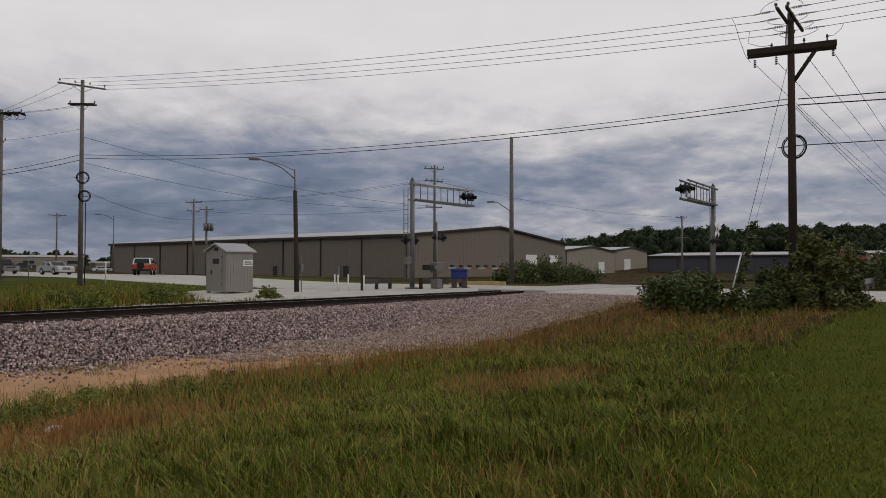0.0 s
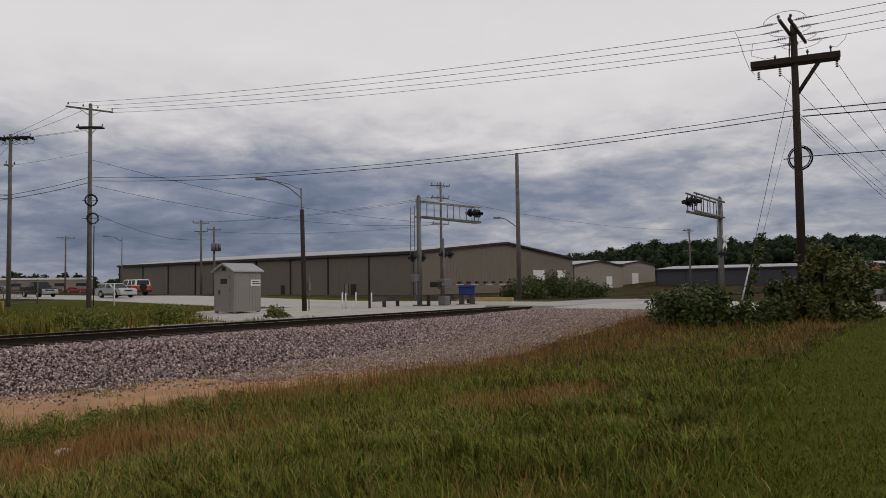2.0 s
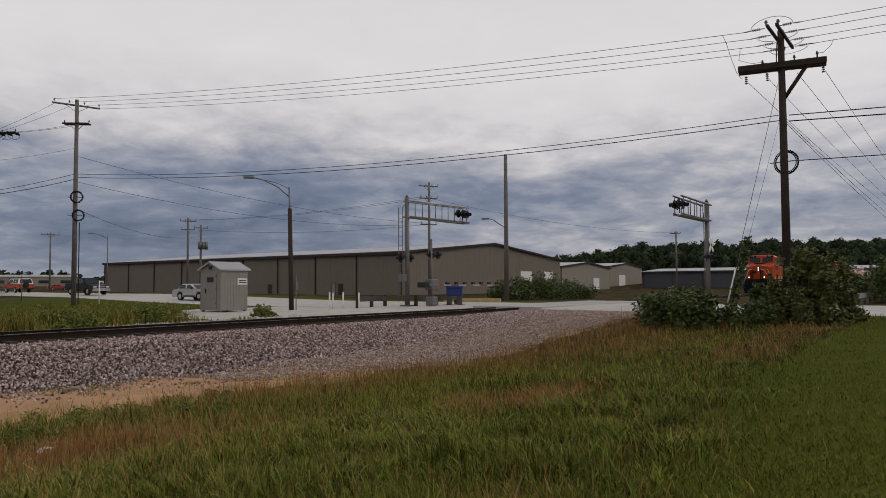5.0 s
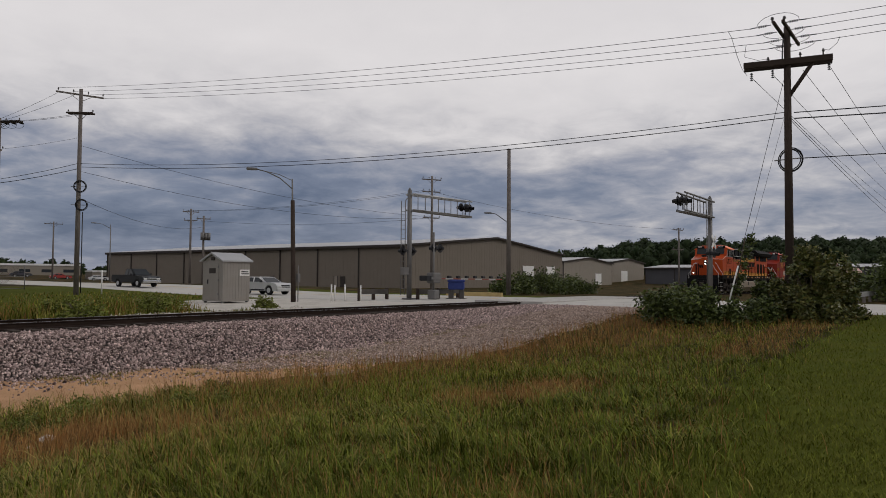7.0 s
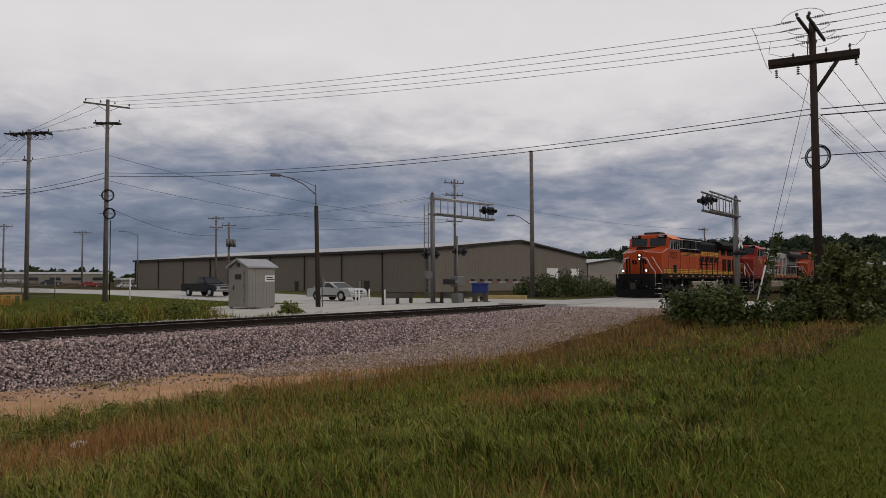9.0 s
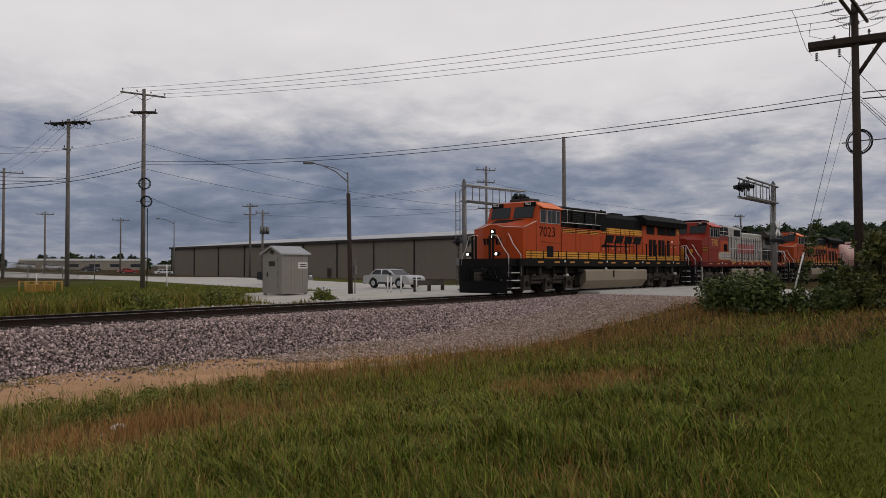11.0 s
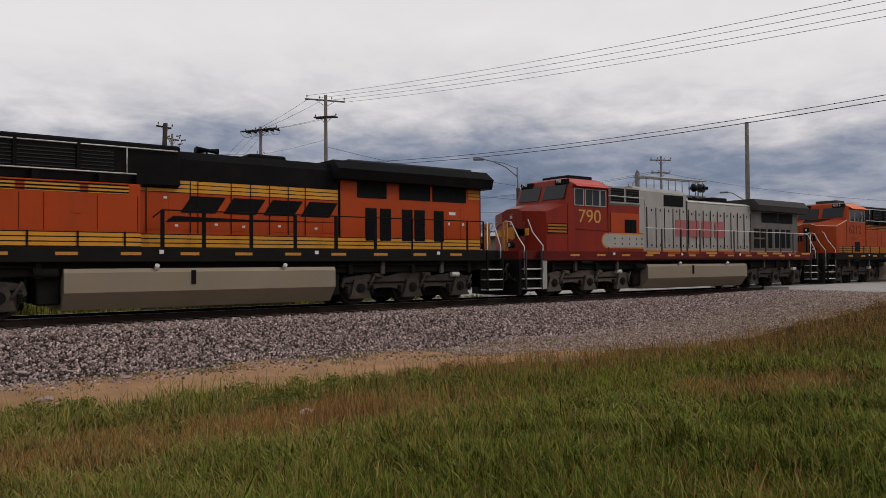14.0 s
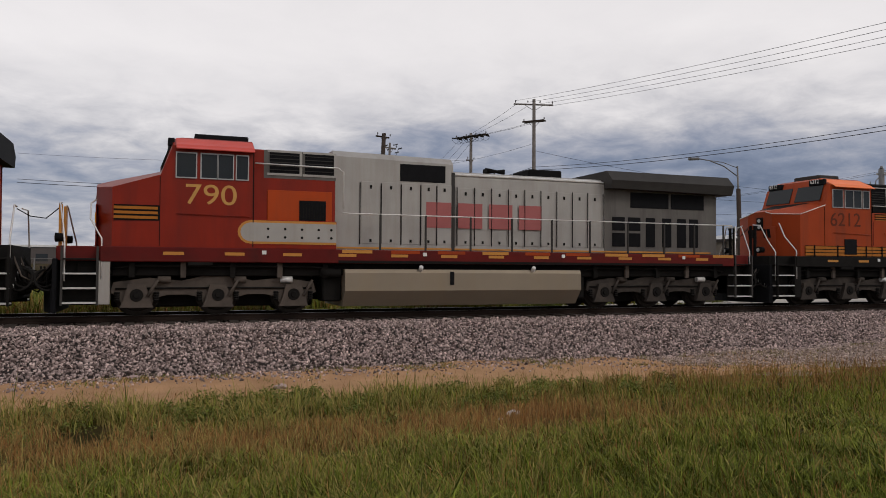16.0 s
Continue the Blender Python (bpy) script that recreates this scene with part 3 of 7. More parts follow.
for k in range(6):
    q = -1.6 + 0.62 * k
    for d in (-1, 1):
        c = Vector((q * 0.47, -q * 0.88, 12.95 - za))
        n = Vector((0.88, 0.47, 0.02)) * d
        bm = bmesh.new()
        for j in range(4):
            tube(bm, tuple(c + n * (0.3 + 0.11 * j)), tuple(c + n * (0.38 + 0.11 * j)), 0.075, 0.03, 8)
        part("strain_insulator", bm, M_BLACK, pole_angle)
    part("jumper", rod([tuple(Vector((q * 0.47, -q * 0.88, 12.95 - za)) + Vector((0.88, 0.47, 0)) * (0.75 * math.cos(a)) - Vector((0, 0, 0.45 * math.sin(a)))) for a in [i * math.pi / 8 for i in range(9)]], 0.014, 5), M_WIRE, pole_angle)
utility_pole(16.2, 57.7, 12.15, 0.24, [(11.9, 1.2, 10, False)], "thick dark leaning pole with old hardware", lean=(0, 2.2), dark=True)
pole_slim, zs = utility_pole(17.7, 60.5, 11.9, 0.13, [(11.5, 1.5, 20, False), (10.3, 0.8, 20, False)], "slim pole with cable brackets beside a darker one", lean=(0, 1.5))
utility_pole(32.6, 94.5, 13.2, 0.18, [(12.7, 4.0, -20, False)], "power pole with one long crossarm and a small transformer")
for zz in (2.8, 5.2, 7.6, 9.6):
    part("standoff", rod([(0, 0, zz - zs), (-1.25, -2.3, zz - zs)], 0.045), M_WOODPOLE, pole_slim)
for dx, dz in ((-0.5, 11.6), (0.35, 11.75), (0.75, 11.45), (-0.2, 11.3), (0.5, 11.1), (0.1, 10.4), (-0.4, 10.3)):
    bm = bmesh.new()
    for j in range(4):
        tube(bm, (dx + 0.1 * j, 0.05, dz - zs + 0.03 * j), (dx + 0.07 + 0.1 * j, 0.05, dz - zs + 0.03 * j), 0.08, 0.03, 8)
    part("insulator", bm, M_BLACK, pole_slim)
part("jumper", rod([(-0.7, 0, 11.4 - zs), (-0.4, 0, 10.6 - zs), (0.1, 0, 10.2 - zs), (0.5, 0, 10.7 - zs), (0.8, 0, 11.5 - zs)], 0.02, 5), M_WIRE, pole_slim)
utility_pole(34.8, 146.0, 14.3, 0.22, [(13.9, 4.2, -10, False)], "distant power pole with one crossarm")
utility_pole(47.6, 121.0, 10.4, 0.16, [(10.0, 2.4, -20, False)], "distant power pole beyond the road")
utility_pole(66.2, 134.6, 11.0, 0.17, [(10.6, 3.0, -25, False)], "far power pole with short crossarm")
pole_tr1, zt1 = utility_pole(63.2, 90.0, 10.8, 0.18, [(10.4, 2.2, -30, False), (9.2, 1.8, -30, False)], "power pole with two crossarms by the warehouse")
pole_tr2, zt2 = utility_pole(61.7, 85.0, 9.5, 0.18, [(9.1, 1.8, -30, False)], "power pole carrying three grey transformers")
for k in range(3):
    part("transformer", tube(bmesh.new(), (0.5 * (k - 1), -0.45, 6.2 - zt2), (0.5 * (k - 1), -0.45, 7.2 - zt2), 0.24, seg=12), M_GALV, pole_tr2)
pole_cross, zc = utility_pole(59.9, 36.2, 13.5, 0.24, [], "plain tall wooden pole with a small lamp arm")
part("lamp_arm", rod([(0, 0, 6.5 - zc), (-0.7, 1.0, 7.35 - zc), (-1.0, 1.4, 7.45 - zc)], 0.04), M_GALV, pole_cross)
part("lamp_head", turned(boxes((-0.12, 0.12, -0.35, 0.35, -0.07, 0.07), bevel=0.04), pose(-1.1, 1.6, 7.45 - zc, 0, 0, 35)), M_GALV, pole_cross)
utility_pole(67.8, 51.2, 13.0, 0.17, [(12.6, 2.4, -30, False), (11.2, 2.2, -30, False), (8.2, 2.0, -30, False)], "power pole with three short crossarms behind the crossing")
utility_pole(113.7, 38.3, 9.3, 0.16, [(9.0, 2.4, -20, False), (6.0, 2.6, -20, False)], "power pole beside the track far down the line")

# street lamp: a wooden post with a metal mast and arm
lamp = thing("street_lamp", pose(30.9, 33.7, -0.4), "wooden lamp post with a curved steel arm on the gravel", "street lamp")
part("post", tube(bmesh.new(), (0, 0, 0), (-0.12, 0.06, 6.3), 0.15, 0.12, 12), M_WOODDARK, lamp)
part("mast", tube(bmesh.new(), (-0.12, 0.04, 5.2), (-0.16, 0.08, 7.6), 0.06, 0.045, 10), M_GALV, lamp)
part("arm", rod([(-0.14, 0.08, 7.0), (-0.7, 0.55, 7.62), (-1.3, 1.05, 7.98), (-1.75, 1.45, 8.12)], 0.035), M_GALV, lamp)
part("arm_tie", rod([(-0.16, 0.08, 7.5), (-0.75, 0.6, 7.85), (-1.3, 1.05, 7.99)], 0.02), M_GALV, lamp)
part("lamp_head", turned(boxes((-0.14, 0.14, -0.32, 0.32, -0.08, 0.06), bevel=0.04), pose(-1.95, 1.62, 8.13, 0, 0, 48)), M_GALV, lamp)
part("meter_box", boxes((0.12, 0.32, -0.25, -0.05, 1.4, 1.9), bevel=0.02), M_GALV, lamp)
part("conduit", rod([(0.25, -0.12, 0.1), (0.25, -0.12, 2.4)], 0.03), M_GALV, lamp)
for lx, ly, lh in ((60.0, 105.0, 8.6), (105.0, 140.0, 7.6), (40.0, 130.0, 9.0)):
    if lh:
        o = thing("street_lamp", pose(lx, ly, ground_z(lx, ly) - 0.1), "distant galvanised street lamp with a single arm", "street lamp", "distant street lamps")
        part("mast", tube(bmesh.new(), (0, 0, 0), (0, 0, lh), 0.11, 0.06, 8), M_GALV, o)
        part("arm", rod([(0, 0, lh - 0.6), (-1.2, 0.2, lh), (-2.2, 0.3, lh + 0.1)], 0.04), M_GALV, o)
        part("lamp_head", boxes((-2.8, -2.1, 0.18, 0.42, lh + 0.02, lh + 0.16), bevel=0.03), M_GALV, o)


def cable(a, b, sag, r=0.012, label="thin power line between two poles", n=14):
    a, b = Vector(a), Vector(b)
    pts = [a.lerp(b, k / n) - Vector((0, 0, sag * 4 * (k / n) * (1 - k / n))) for k in range(n + 1)]
    return tagged(link("power_line", rod([tuple(p) for p in pts], r, 5), M_WIRE), label, "power line", "overhead lines")


# upper four wires and the lower pair between the two tall poles, going on behind the camera
for dx, zlw, ax in zip((-1.5, -0.5, 0.6, 1.5), (14.95, 14.85, 14.78, 14.65), TOP_WIRES):
    cable((28.3 + dx, 54.0 - dx * 0.25, zlw), (33.30 + ax, 6.62 + 1.05, 11.52), 0.45)
    cable((33.30 + ax, 6.62 - 1.05, 11.52), (38.5 + dx, -45, 14.2), 0.5)
cable((28.35, 53.8, 9.55), (33.3, 6.75, 8.28), 0.82, 0.016, "thick black cable between two poles")
cable((28.35, 53.8, 9.30), (33.3, 6.75, 8.05), 0.80, 0.019, "thick black cable between two poles")
cable((33.4, 6.4, 8.25), (38.5, -45, 8.7), 0.5, 0.022, "thick black cable between two poles")
cable((33.4, 6.4, 8.0), (38.5, -45, 8.0), 0.5, 0.026, "thick black cable between two poles")
cable((33.6, 6.3, 6.35), (38.5, -45, 7.4), 0.5, 0.02, "thick black cable between two poles")
for dy, zz in ((-1.55, 9.9), (0.6, 9.9), (1.45, 9.9), (-0.5, 10.0)):
    cable((33.5, 6.56 + dy, zz), (125.0, 5.0 + dy * 0.6, 8.4), 0.9, 0.011)
cable((33.5, 6.5, 8.0), (125.0, 5.0, 6.4), 0.9, 0.012)
cable((33.5, 6.5, 7.9), (125.0, 5.2, 5.6), 0.9, 0.012)
# lines from the left pole
for dx, z0, z1 in ((-1.4, 14.7, 12.9), (-0.4, 14.6, 12.95), (0.3, 13.3, 13.0), (-0.3, 13.2, 13.0)):
    cable((28.3 + dx, 54.0 + 0.2, z0), (25.6 + dx * 0.4, 60.8, z1), 0.1)
for z0, z1, r in ((9.6, 8.6, 0.02), (9.2, 8.3, 0.024), (11.5, 10.9, 0.01)):
    cable((28.3, 54.0, z0), (25.6, 60.8, z1), 0.08, r)
    cable((25.6, 60.8, z1), (17.7, 60.5, z1 - 1.2), 0.2, r)
    cable((25.6, 60.8, z1), (-12.0, 75.0, z1 + 0.4), 0.5, r)
for k, z1 in enumerate((12.9, 12.95, 13.0)):
    cable((25.6 - 0.8 + 0.6 * k, 60.8, z1), (32.6 - 1.6 + 1.4 * k, 94.5, 12.9), 0.5, 0.011)
cable((32.6, 94.5, 12.9), (34.8, 146.0, 14.0), 0.8, 0.013)
cable((31.2, 94.5, 12.9), (33.3, 146.0, 14.0), 0.8, 0.013)
cable((28.4, 54.0, 10.9), (67.8, 51.2, 8.3), 0.9, 0.014)
cable((28.4, 54.0, 9.0), (67.8, 51.2, 8.2), 1.2, 0.014)
cable((28.4, 54.0, 7.0), (61.7, 85.0, 8.0), 1.0, 0.016)
cable((61.7, 85.0, 8.8), (67.8, 51.2, 8.2), 0.6, 0.014)
cable((63.2, 90.0, 10.5), (67.8, 51.2, 11.3), 0.6, 0.014)
cable((62.4, 90.0, 10.5), (66.8, 51.2, 11.3), 0.6, 0.014)
cable((67.8, 51.2, 11.2), (113.7, 38.3, 9.1), 0.9, 0.014)
# guy wire with its pale sleeve
guy = thing("guy_wire", pose(0, 0, 0), "steel guy wire with a pale plastic sleeve near the ground", "guy wire")
part("strand", rod([(33.2, 6.75, 9.6), (30.85, 8.5, 0.0)], 0.010), M_WIRE, guy)
part("strand", rod([(33.2, 6.75, 8.0), (31.1, 8.4, 0.0)], 0.006), M_WIRE, guy)
part("sleeve", rod([(31.32, 8.15, 1.85), (30.86, 8.49, 0.0)], 0.032), M_WHITE, guy)


# ---- crossing signals ----
def flasher(parent, x, y, z, side, facing):
    """One lamp of a flashing pair; facing: +1 shows its black back to -y."""
    f = part("flasher", tube(bmesh.new(), (x, y - 0.03 * facing, z), (x, y, z), 0.30, 0.30, 20), M_BLACK, parent, "round black signal background")
    part("lamp_housing", tube(bmesh.new(), (x, y - 0.30 * facing, z), (x, y - 0.03 * facing, z), 0.09, 0.14, 12), M_BLACK, f)
    part("lens", tube(bmesh.new(), (x, y, z), (x, y + 0.04 * facing, z), 0.10, seg=14), M_REDLENS, f)
    part("visor", tube(bmesh.new(), (x, y, z + 0.02), (x, y + 0.32 * facing, z - 0.02), 0.14, 0.12, 14, caps=False), M_BLACK, f)


M_REDLENS = material("dark_red_lens", (0.16, 0.01, 0.008), 0.25, vary=0.05, bump=0)


def cantilever(x, y, z0, top, length, facing, label):
    """A signal bridge with one mast and an arm over the road along +x (length may be negative)."""
    s = thing("crossing_signal", pose(x, y, z0), label, "railway signal", "cantilever crossing signals")
    h = top - z0
    sg = 1 if length > 0 else -1
    part("mast", tube(bmesh.new(), (0, 0, 0), (0, 0, h), 0.17, 0.15, 14), M_GALV, s)
    part("cap", tube(bmesh.new(), (0, 0, h), (0, 0, h + 0.18), 0.12, 0.05, 10), M_GALV, s)
    part("base_plate", boxes((-0.35, 0.35, -0.35, 0.35, 0.0, 0.08), bevel=0.02), M_GALV, s)
    for dy in (-0.28, 0.28):
        part("top_chord", tube(bmesh.new(), (0, dy, h - 0.25), (length, dy * 0.9, h - 0.15), 0.07, 0.06, 8), M_ROOFMETAL if length > 0 else M_GALV, s)
        part("bottom_chord", tube(bmesh.new(), (0, dy, h - 1.3), (length, dy * 0.9, h - 1.25), 0.055, 0.05, 8), M_GALV, s)
        for k in range(5):
            xx = length * (k + 0.35) / 4.6
            part("truss_post", rod([(xx, dy, h - 1.29), (xx, dy, h - 0.22)], 0.03), M_GALV, s)
    part("arm_walkway", boxes((min(0, length), max(0, length), -0.3, 0.3, h - 1.36, h - 1.31)), M_GALV, s)
    part("ladder", rod([(-0.45 * sg, 0, 0.3), (-0.45 * sg, 0, h - 0.7), (-0.2 * sg, 0, h - 0.5)], 0.03), M_GALV, s)
    part("ladder", rod([(-0.45 * sg, 0.35, 0.3), (-0.45 * sg, 0.35, h - 0.7)], 0.03), M_GALV, s)
    for k in range(20):
        part("rung", rod([(-0.45 * sg, 0, 0.4 + k * 0.3), (-0.45 * sg, 0.35, 0.4 + k * 0.3)], 0.015, 5), M_GALV, s)
    for ax in (length * 0.93,):
        part("lamp_bracket", rod([(ax, 0, h - 1.2), (ax, 0, h - 0.3)], 0.04), M_BLACK, s)
        part("lamp_bar", rod([(ax - 0.42, 0, h - 0.62), (ax + 0.42, 0, h - 0.62)], 0.035), M_BLACK, s)
        for d in (-0.40, 0.40):
            flasher(s, ax + d, 0.1 * facing, h - 0.62, 1, facing)
            flasher(s, ax + d * 0.6, -0.25 * facing, h - 0.66, 1, -facing)
    part("lamp_bar", rod([(-0.5, 0, 3.2), (0.5, 0, 3.2)], 0.035), M_BLACK, s)
    for d in (-0.5, 0.5):
        flasher(s, d, 0.15 * facing, 3.2, 1, facing)
    return s


sig_far = cantilever(38.6, 31.0, -0.12, 7.1, 7.0, 1, "grey steel cantilever crossing signal with black lamp pairs")
part("junction_box", boxes((-0.75, -0.25, -0.2, 0.15, 1.6, 2.1), bevel=0.03), M_GALV, sig_far)
sig_near = cantilever(51.8, 15.3, -0.12, 6.85, -6.0, -1, "steel cantilever crossing signal with crossbuck behind bushes")
for a in (45, -45):
    bm = boxes((-0.6, 0.6, -0.02, 0.02, -0.11, 0.11))
    bm.transform(pose(0, -0.25, 4.0, 0, a, 0))
    part("crossbuck_board", bm, M_WHITE, sig_near)

M_WORNWHITE = material("dirty_white_arm", (0.36, 0.36, 0.35), 0.6, vary=0.15, scale=4, bump=0.05)
M_WORNRED = material("faded_red_arm", (0.22, 0.06, 0.05), 0.6, vary=0.15, scale=4, bump=0.05)
gate = thing("crossing_gate", pose(39.3, 29.5, -0.1), "lowered crossing gate with lamps, gearbox and counterweight", "crossing gate")
part("mast", tube(bmesh.new(), (0, 0, 0), (0, 0, 4.4), 0.07, 0.06, 10), M_GALV, gate)
part("pedestal", boxes((-0.3, 0.3, -0.3, 0.3, 0.0, 0.6), bevel=0.05), M_GALV, gate)
part("gear_box", boxes((-0.38, 0.42, -0.3, 0.3, 1.05, 1.75), bevel=0.06), M_GALV, gate)
part("counterweight", boxes((-1.15, -0.6, -0.32, 0.32, 1.2, 1.55), bevel=0.04), M_BLACK, gate)
part("counterweight_arm", boxes((-0.7, 0.4, -0.36, -0.32, 1.3, 1.45)), M_GALV, gate)
part("lamp_bar", rod([(-0.1, 0, 3.38), (1.0, 0, 3.38)], 0.04), M_BLACK, gate)
for d in (0.15, 0.85):
    flasher(gate, d, 0.12, 3.38, 1, 1)
for k in range(9):
    part("gate_arm", boxes((0.4 + k * 0.9, 0.4 + k * 0.9 + 0.9, -0.03, 0.03, 1.32 - 0.004 * k, 1.39 - 0.004 * k)), M_WORNWHITE if k % 2 else M_WORNRED, gate)
for k in range(7):
    xx = 1.6 + 1.05 * k
    part("gate_lamp", boxes((xx, xx + 0.34, -0.09, 0.09, 1.40, 1.56), bevel=0.03), M_BLACK, gate)

# guard rails round the signal foundation
M_RAILBEAM = material("weathered_guard_rail", (0.085, 0.078, 0.07), 0.6, 0.4, vary=0.25, scale=3, bump=0.1)
for gx, gy, ln in ((35.4, 32.4, 2.7), (38.9, 30.4, 4.6)):
    if ln:
        g = thing("guard_rail", pose(gx, gy, ground_z(gx, gy)), "weathered steel guard rail on dark posts", "guard rail", "guard rails at the crossing")
        part("beam", prism(bmesh.new(), [(0.0, 0.42), (0.05, 0.50), (0.0, 0.58), (0.05, 0.66), (0.0, 0.74), (-0.02, 0.74), (-0.02, 0.42)], 0, ln, axis="x"), M_RAILBEAM, g)
        for k in range(3):
            part("post", boxes((ln * k / 2 - 0.09, ln * k / 2 + 0.09, 0.0, 0.2, -0.2, 0.8), bevel=0.02), M_WOODDARK, g)
for gx, gy in ((52.5, 6.5),):
    g = thing("guard_rail", pose(gx, gy, ground_z(gx, gy)), "grey guard rail beside the road behind the bushes", "guard rail", "guard rails at the crossing")
    part("beam", prism(bmesh.new(), [(0.0, 0.42), (0.05, 0.58), (0.0, 0.74), (-0.02, 0.74), (-0.02, 0.42)], -3, 9, axis="x"), M_ROOFMETAL, g)
    for k in range(5):
        part("post", boxes((-3 + 3 * k - 0.08, -3 + 3 * k + 0.08, 0.0, 0.16, -0.2, 0.74)), M_WOODPOLE, g)
for bx, by, bh in ((33.6, 33.2, 1.05), (34.1, 33.4, 1.0), (34.4, 32.8, 1.05), (35.2, 32.2, 1.0), (30.6, 54.6, 1.8), (21.5, 56.0, 1.3)):
    tagged(link("marker_post", tube(bmesh.new(), (bx, by, ground_z(bx, by) - 0.1), (bx, by, ground_z(bx, by) + bh), 0.05, 0.045, 8), M_WHITE), "slim white plastic marker post", "marker post", "white marker posts")
BLUE = material("faded_blue_tarp", (0.035, 0.05, 0.17), 0.6, vary=0.15, scale=3, bump=0.3)
tool_box = thing("equipment_box", pose(41.7, 29.35, -0.1, 0, 0, -58), "blue lidded equipment box on two grey legs", "equipment box")
part("box", boxes((-0.55, 0.55, -0.35, 0.35, 0.62, 1.12), bevel=0.06), BLUE, tool_box)
part("lid", boxes((-0.60, 0.60, -0.40, 0.40, 1.10, 1.30), bevel=0.08), BLUE, tool_box)
for x in (-0.36, 0.36):
    part("leg", boxes((x - 0.17, x + 0.17, -0.25, 0.25, -0.05, 0.66), bevel=0.04), M_RAILBEAM, tool_box)
part("foot_plate", boxes((-0.7, 0.7, -0.4, 0.4, -0.12, 0.02), bevel=0.02), M_RAILBEAM, tool_box)

# ---- signal bungalow on the gravel ----
HUT = material("grey_painted_aluminium", (0.26, 0.24, 0.215), 0.55, 0.3, vary=0.07, scale=1.5, bump=0.05, dirt=(0.22, 0.19, 0.16), dirt_amount=0.45)
hut = thing("signal_hut", pose(26.75, 35.0, -0.28), "grey metal signal hut with a pale gable roof on gravel", "equipment hut")
part("body", boxes((0, 1.92, 0, 1.85, 0.15, 2.45), bevel=0.015), HUT, hut)
part("roof", fixed(prism(bmesh.new(), [(-0.12, 2.42), (0.92, 2.86), (1.97, 2.42), (1.97, 2.50), (0.92, 2.96), (-0.12, 2.50)], -0.14, 2.06, axis="x")), M_ROOFMETAL, hut)
part("gable", fixed(prism(bmesh.new(), [(0.0, 2.44), (1.85, 2.44), (0.925, 2.84)], 0.01, 1.9, axis="x")), HUT, hut)
for sx in (0.05, 1.75):
    for sy in (0.05, 1.65):
        part("foot", boxes((sx, sx + 0.12, sy, sy + 0.14, -0.05, 0.16)), M_GALV, hut)
d = part("door", boxes((-0.03, 0.0, 0.35, 1.45, 0.25, 2.3), bevel=0.008), HUT, hut)
part("door_handle", boxes((-0.07, -0.03, 1.28, 1.34, 1.15, 1.4)), M_BLACK, d)
for z in (0.5, 1.3, 2.05):
    part("hinge", boxes((-0.05, -0.03, 0.33, 0.40, z, z + 0.14)), M_GALV, d)
part("vent", boxes((-0.035, -0.029, 0.6, 1.2, 1.75, 2.05)), M_TRIM, d)
sgn = part("sign", boxes((1.18, 1.86, -0.025, -0.001, 1.62, 1.98)), M_WHITE, hut, "small white notice with unreadable dark lines")
for z, a in ((1.86, 0.5), (1.74, 0.56)):
    part("text_bar", boxes((1.27, 1.27 + a, -0.031, -0.026, z - 0.03, z + 0.03)), M_TRIM, sgn)
part("gable_vent", boxes((-0.03, 0.01, 0.78, 1.07, 2.5, 2.7)), M_TRIM, hut)
bm = bmesh.new()
for k in range(9):
    box(bm, 0.1 + k * 0.2, 0.115 + k * 0.2, -0.012, 0.0, 0.2, 2.4)
tagged(part("seams", bm, HUT, hut), kind="stuff")

# ---- chain link fence, pipe guards, distant sheds ----
fence = thing("chain_link_fence", pose(0, 0, 0), "chain link fence with grey posts behind the verge", "fence")
FA, FB = Vector((29.0, 63.5, 0)), Vector((-14.0, 61.0, 0))
n = 16
for k in range(n + 1):
    p = FA.lerp(FB, k / n)
    z = ground_z(p.x, p.y)
    part("post", tube(bmesh.new(), (p.x, p.y, z - 0.2), (p.x, p.y, z + 2.0), 0.04, seg=8), M_GALV, fence)
for h in (0.1, 1.05, 1.95):
    part("rail", rod([(FA.lerp(FB, k / n).x, FA.lerp(FB, k / n).y, ground_z(FA.lerp(FB, k / n).x, FA.lerp(FB, k / n).y) + h) for k in range(n + 1)], 0.022), M_GALV, fence)
M_FENCE = material("dulled_fence_wire", (0.075, 0.062, 0.052), 0.7, 0.3, vary=0.1, bump=0)
vs, fs = [], []
L = (FB - FA).length
dirn = (FB - FA).normalized()
for s in (-1, 1):
    for k in range(int(L / 0.14)):
        a = k * 0.14
        b = a + s * 1.9
        if b < 0 or b > L:
            continue
        pa, pb = FA + dirn * a, FA + dirn * b
        za, zb = ground_z(pa.x, pa.y), ground_z(pb.x, pb.y)
        i = len(vs)
        vs += [(pa.x, pa.y, za + 0.05), (pa.x, pa.y + 0.003, za + 0.072), (pb.x, pb.y + 0.003, zb + 1.972), (pb.x, pb.y, zb + 1.95)]
        fs.append((i, i + 1, i + 2, i + 3))
raw_mesh("mesh_wire", vs, fs, M_FENCE, "", "", "stuff", parent=fence)
PIPEYELLOW = material("yellow_pipe_paint", (0.36, 0.21, 0.055), 0.6, vary=0.12, scale=3)
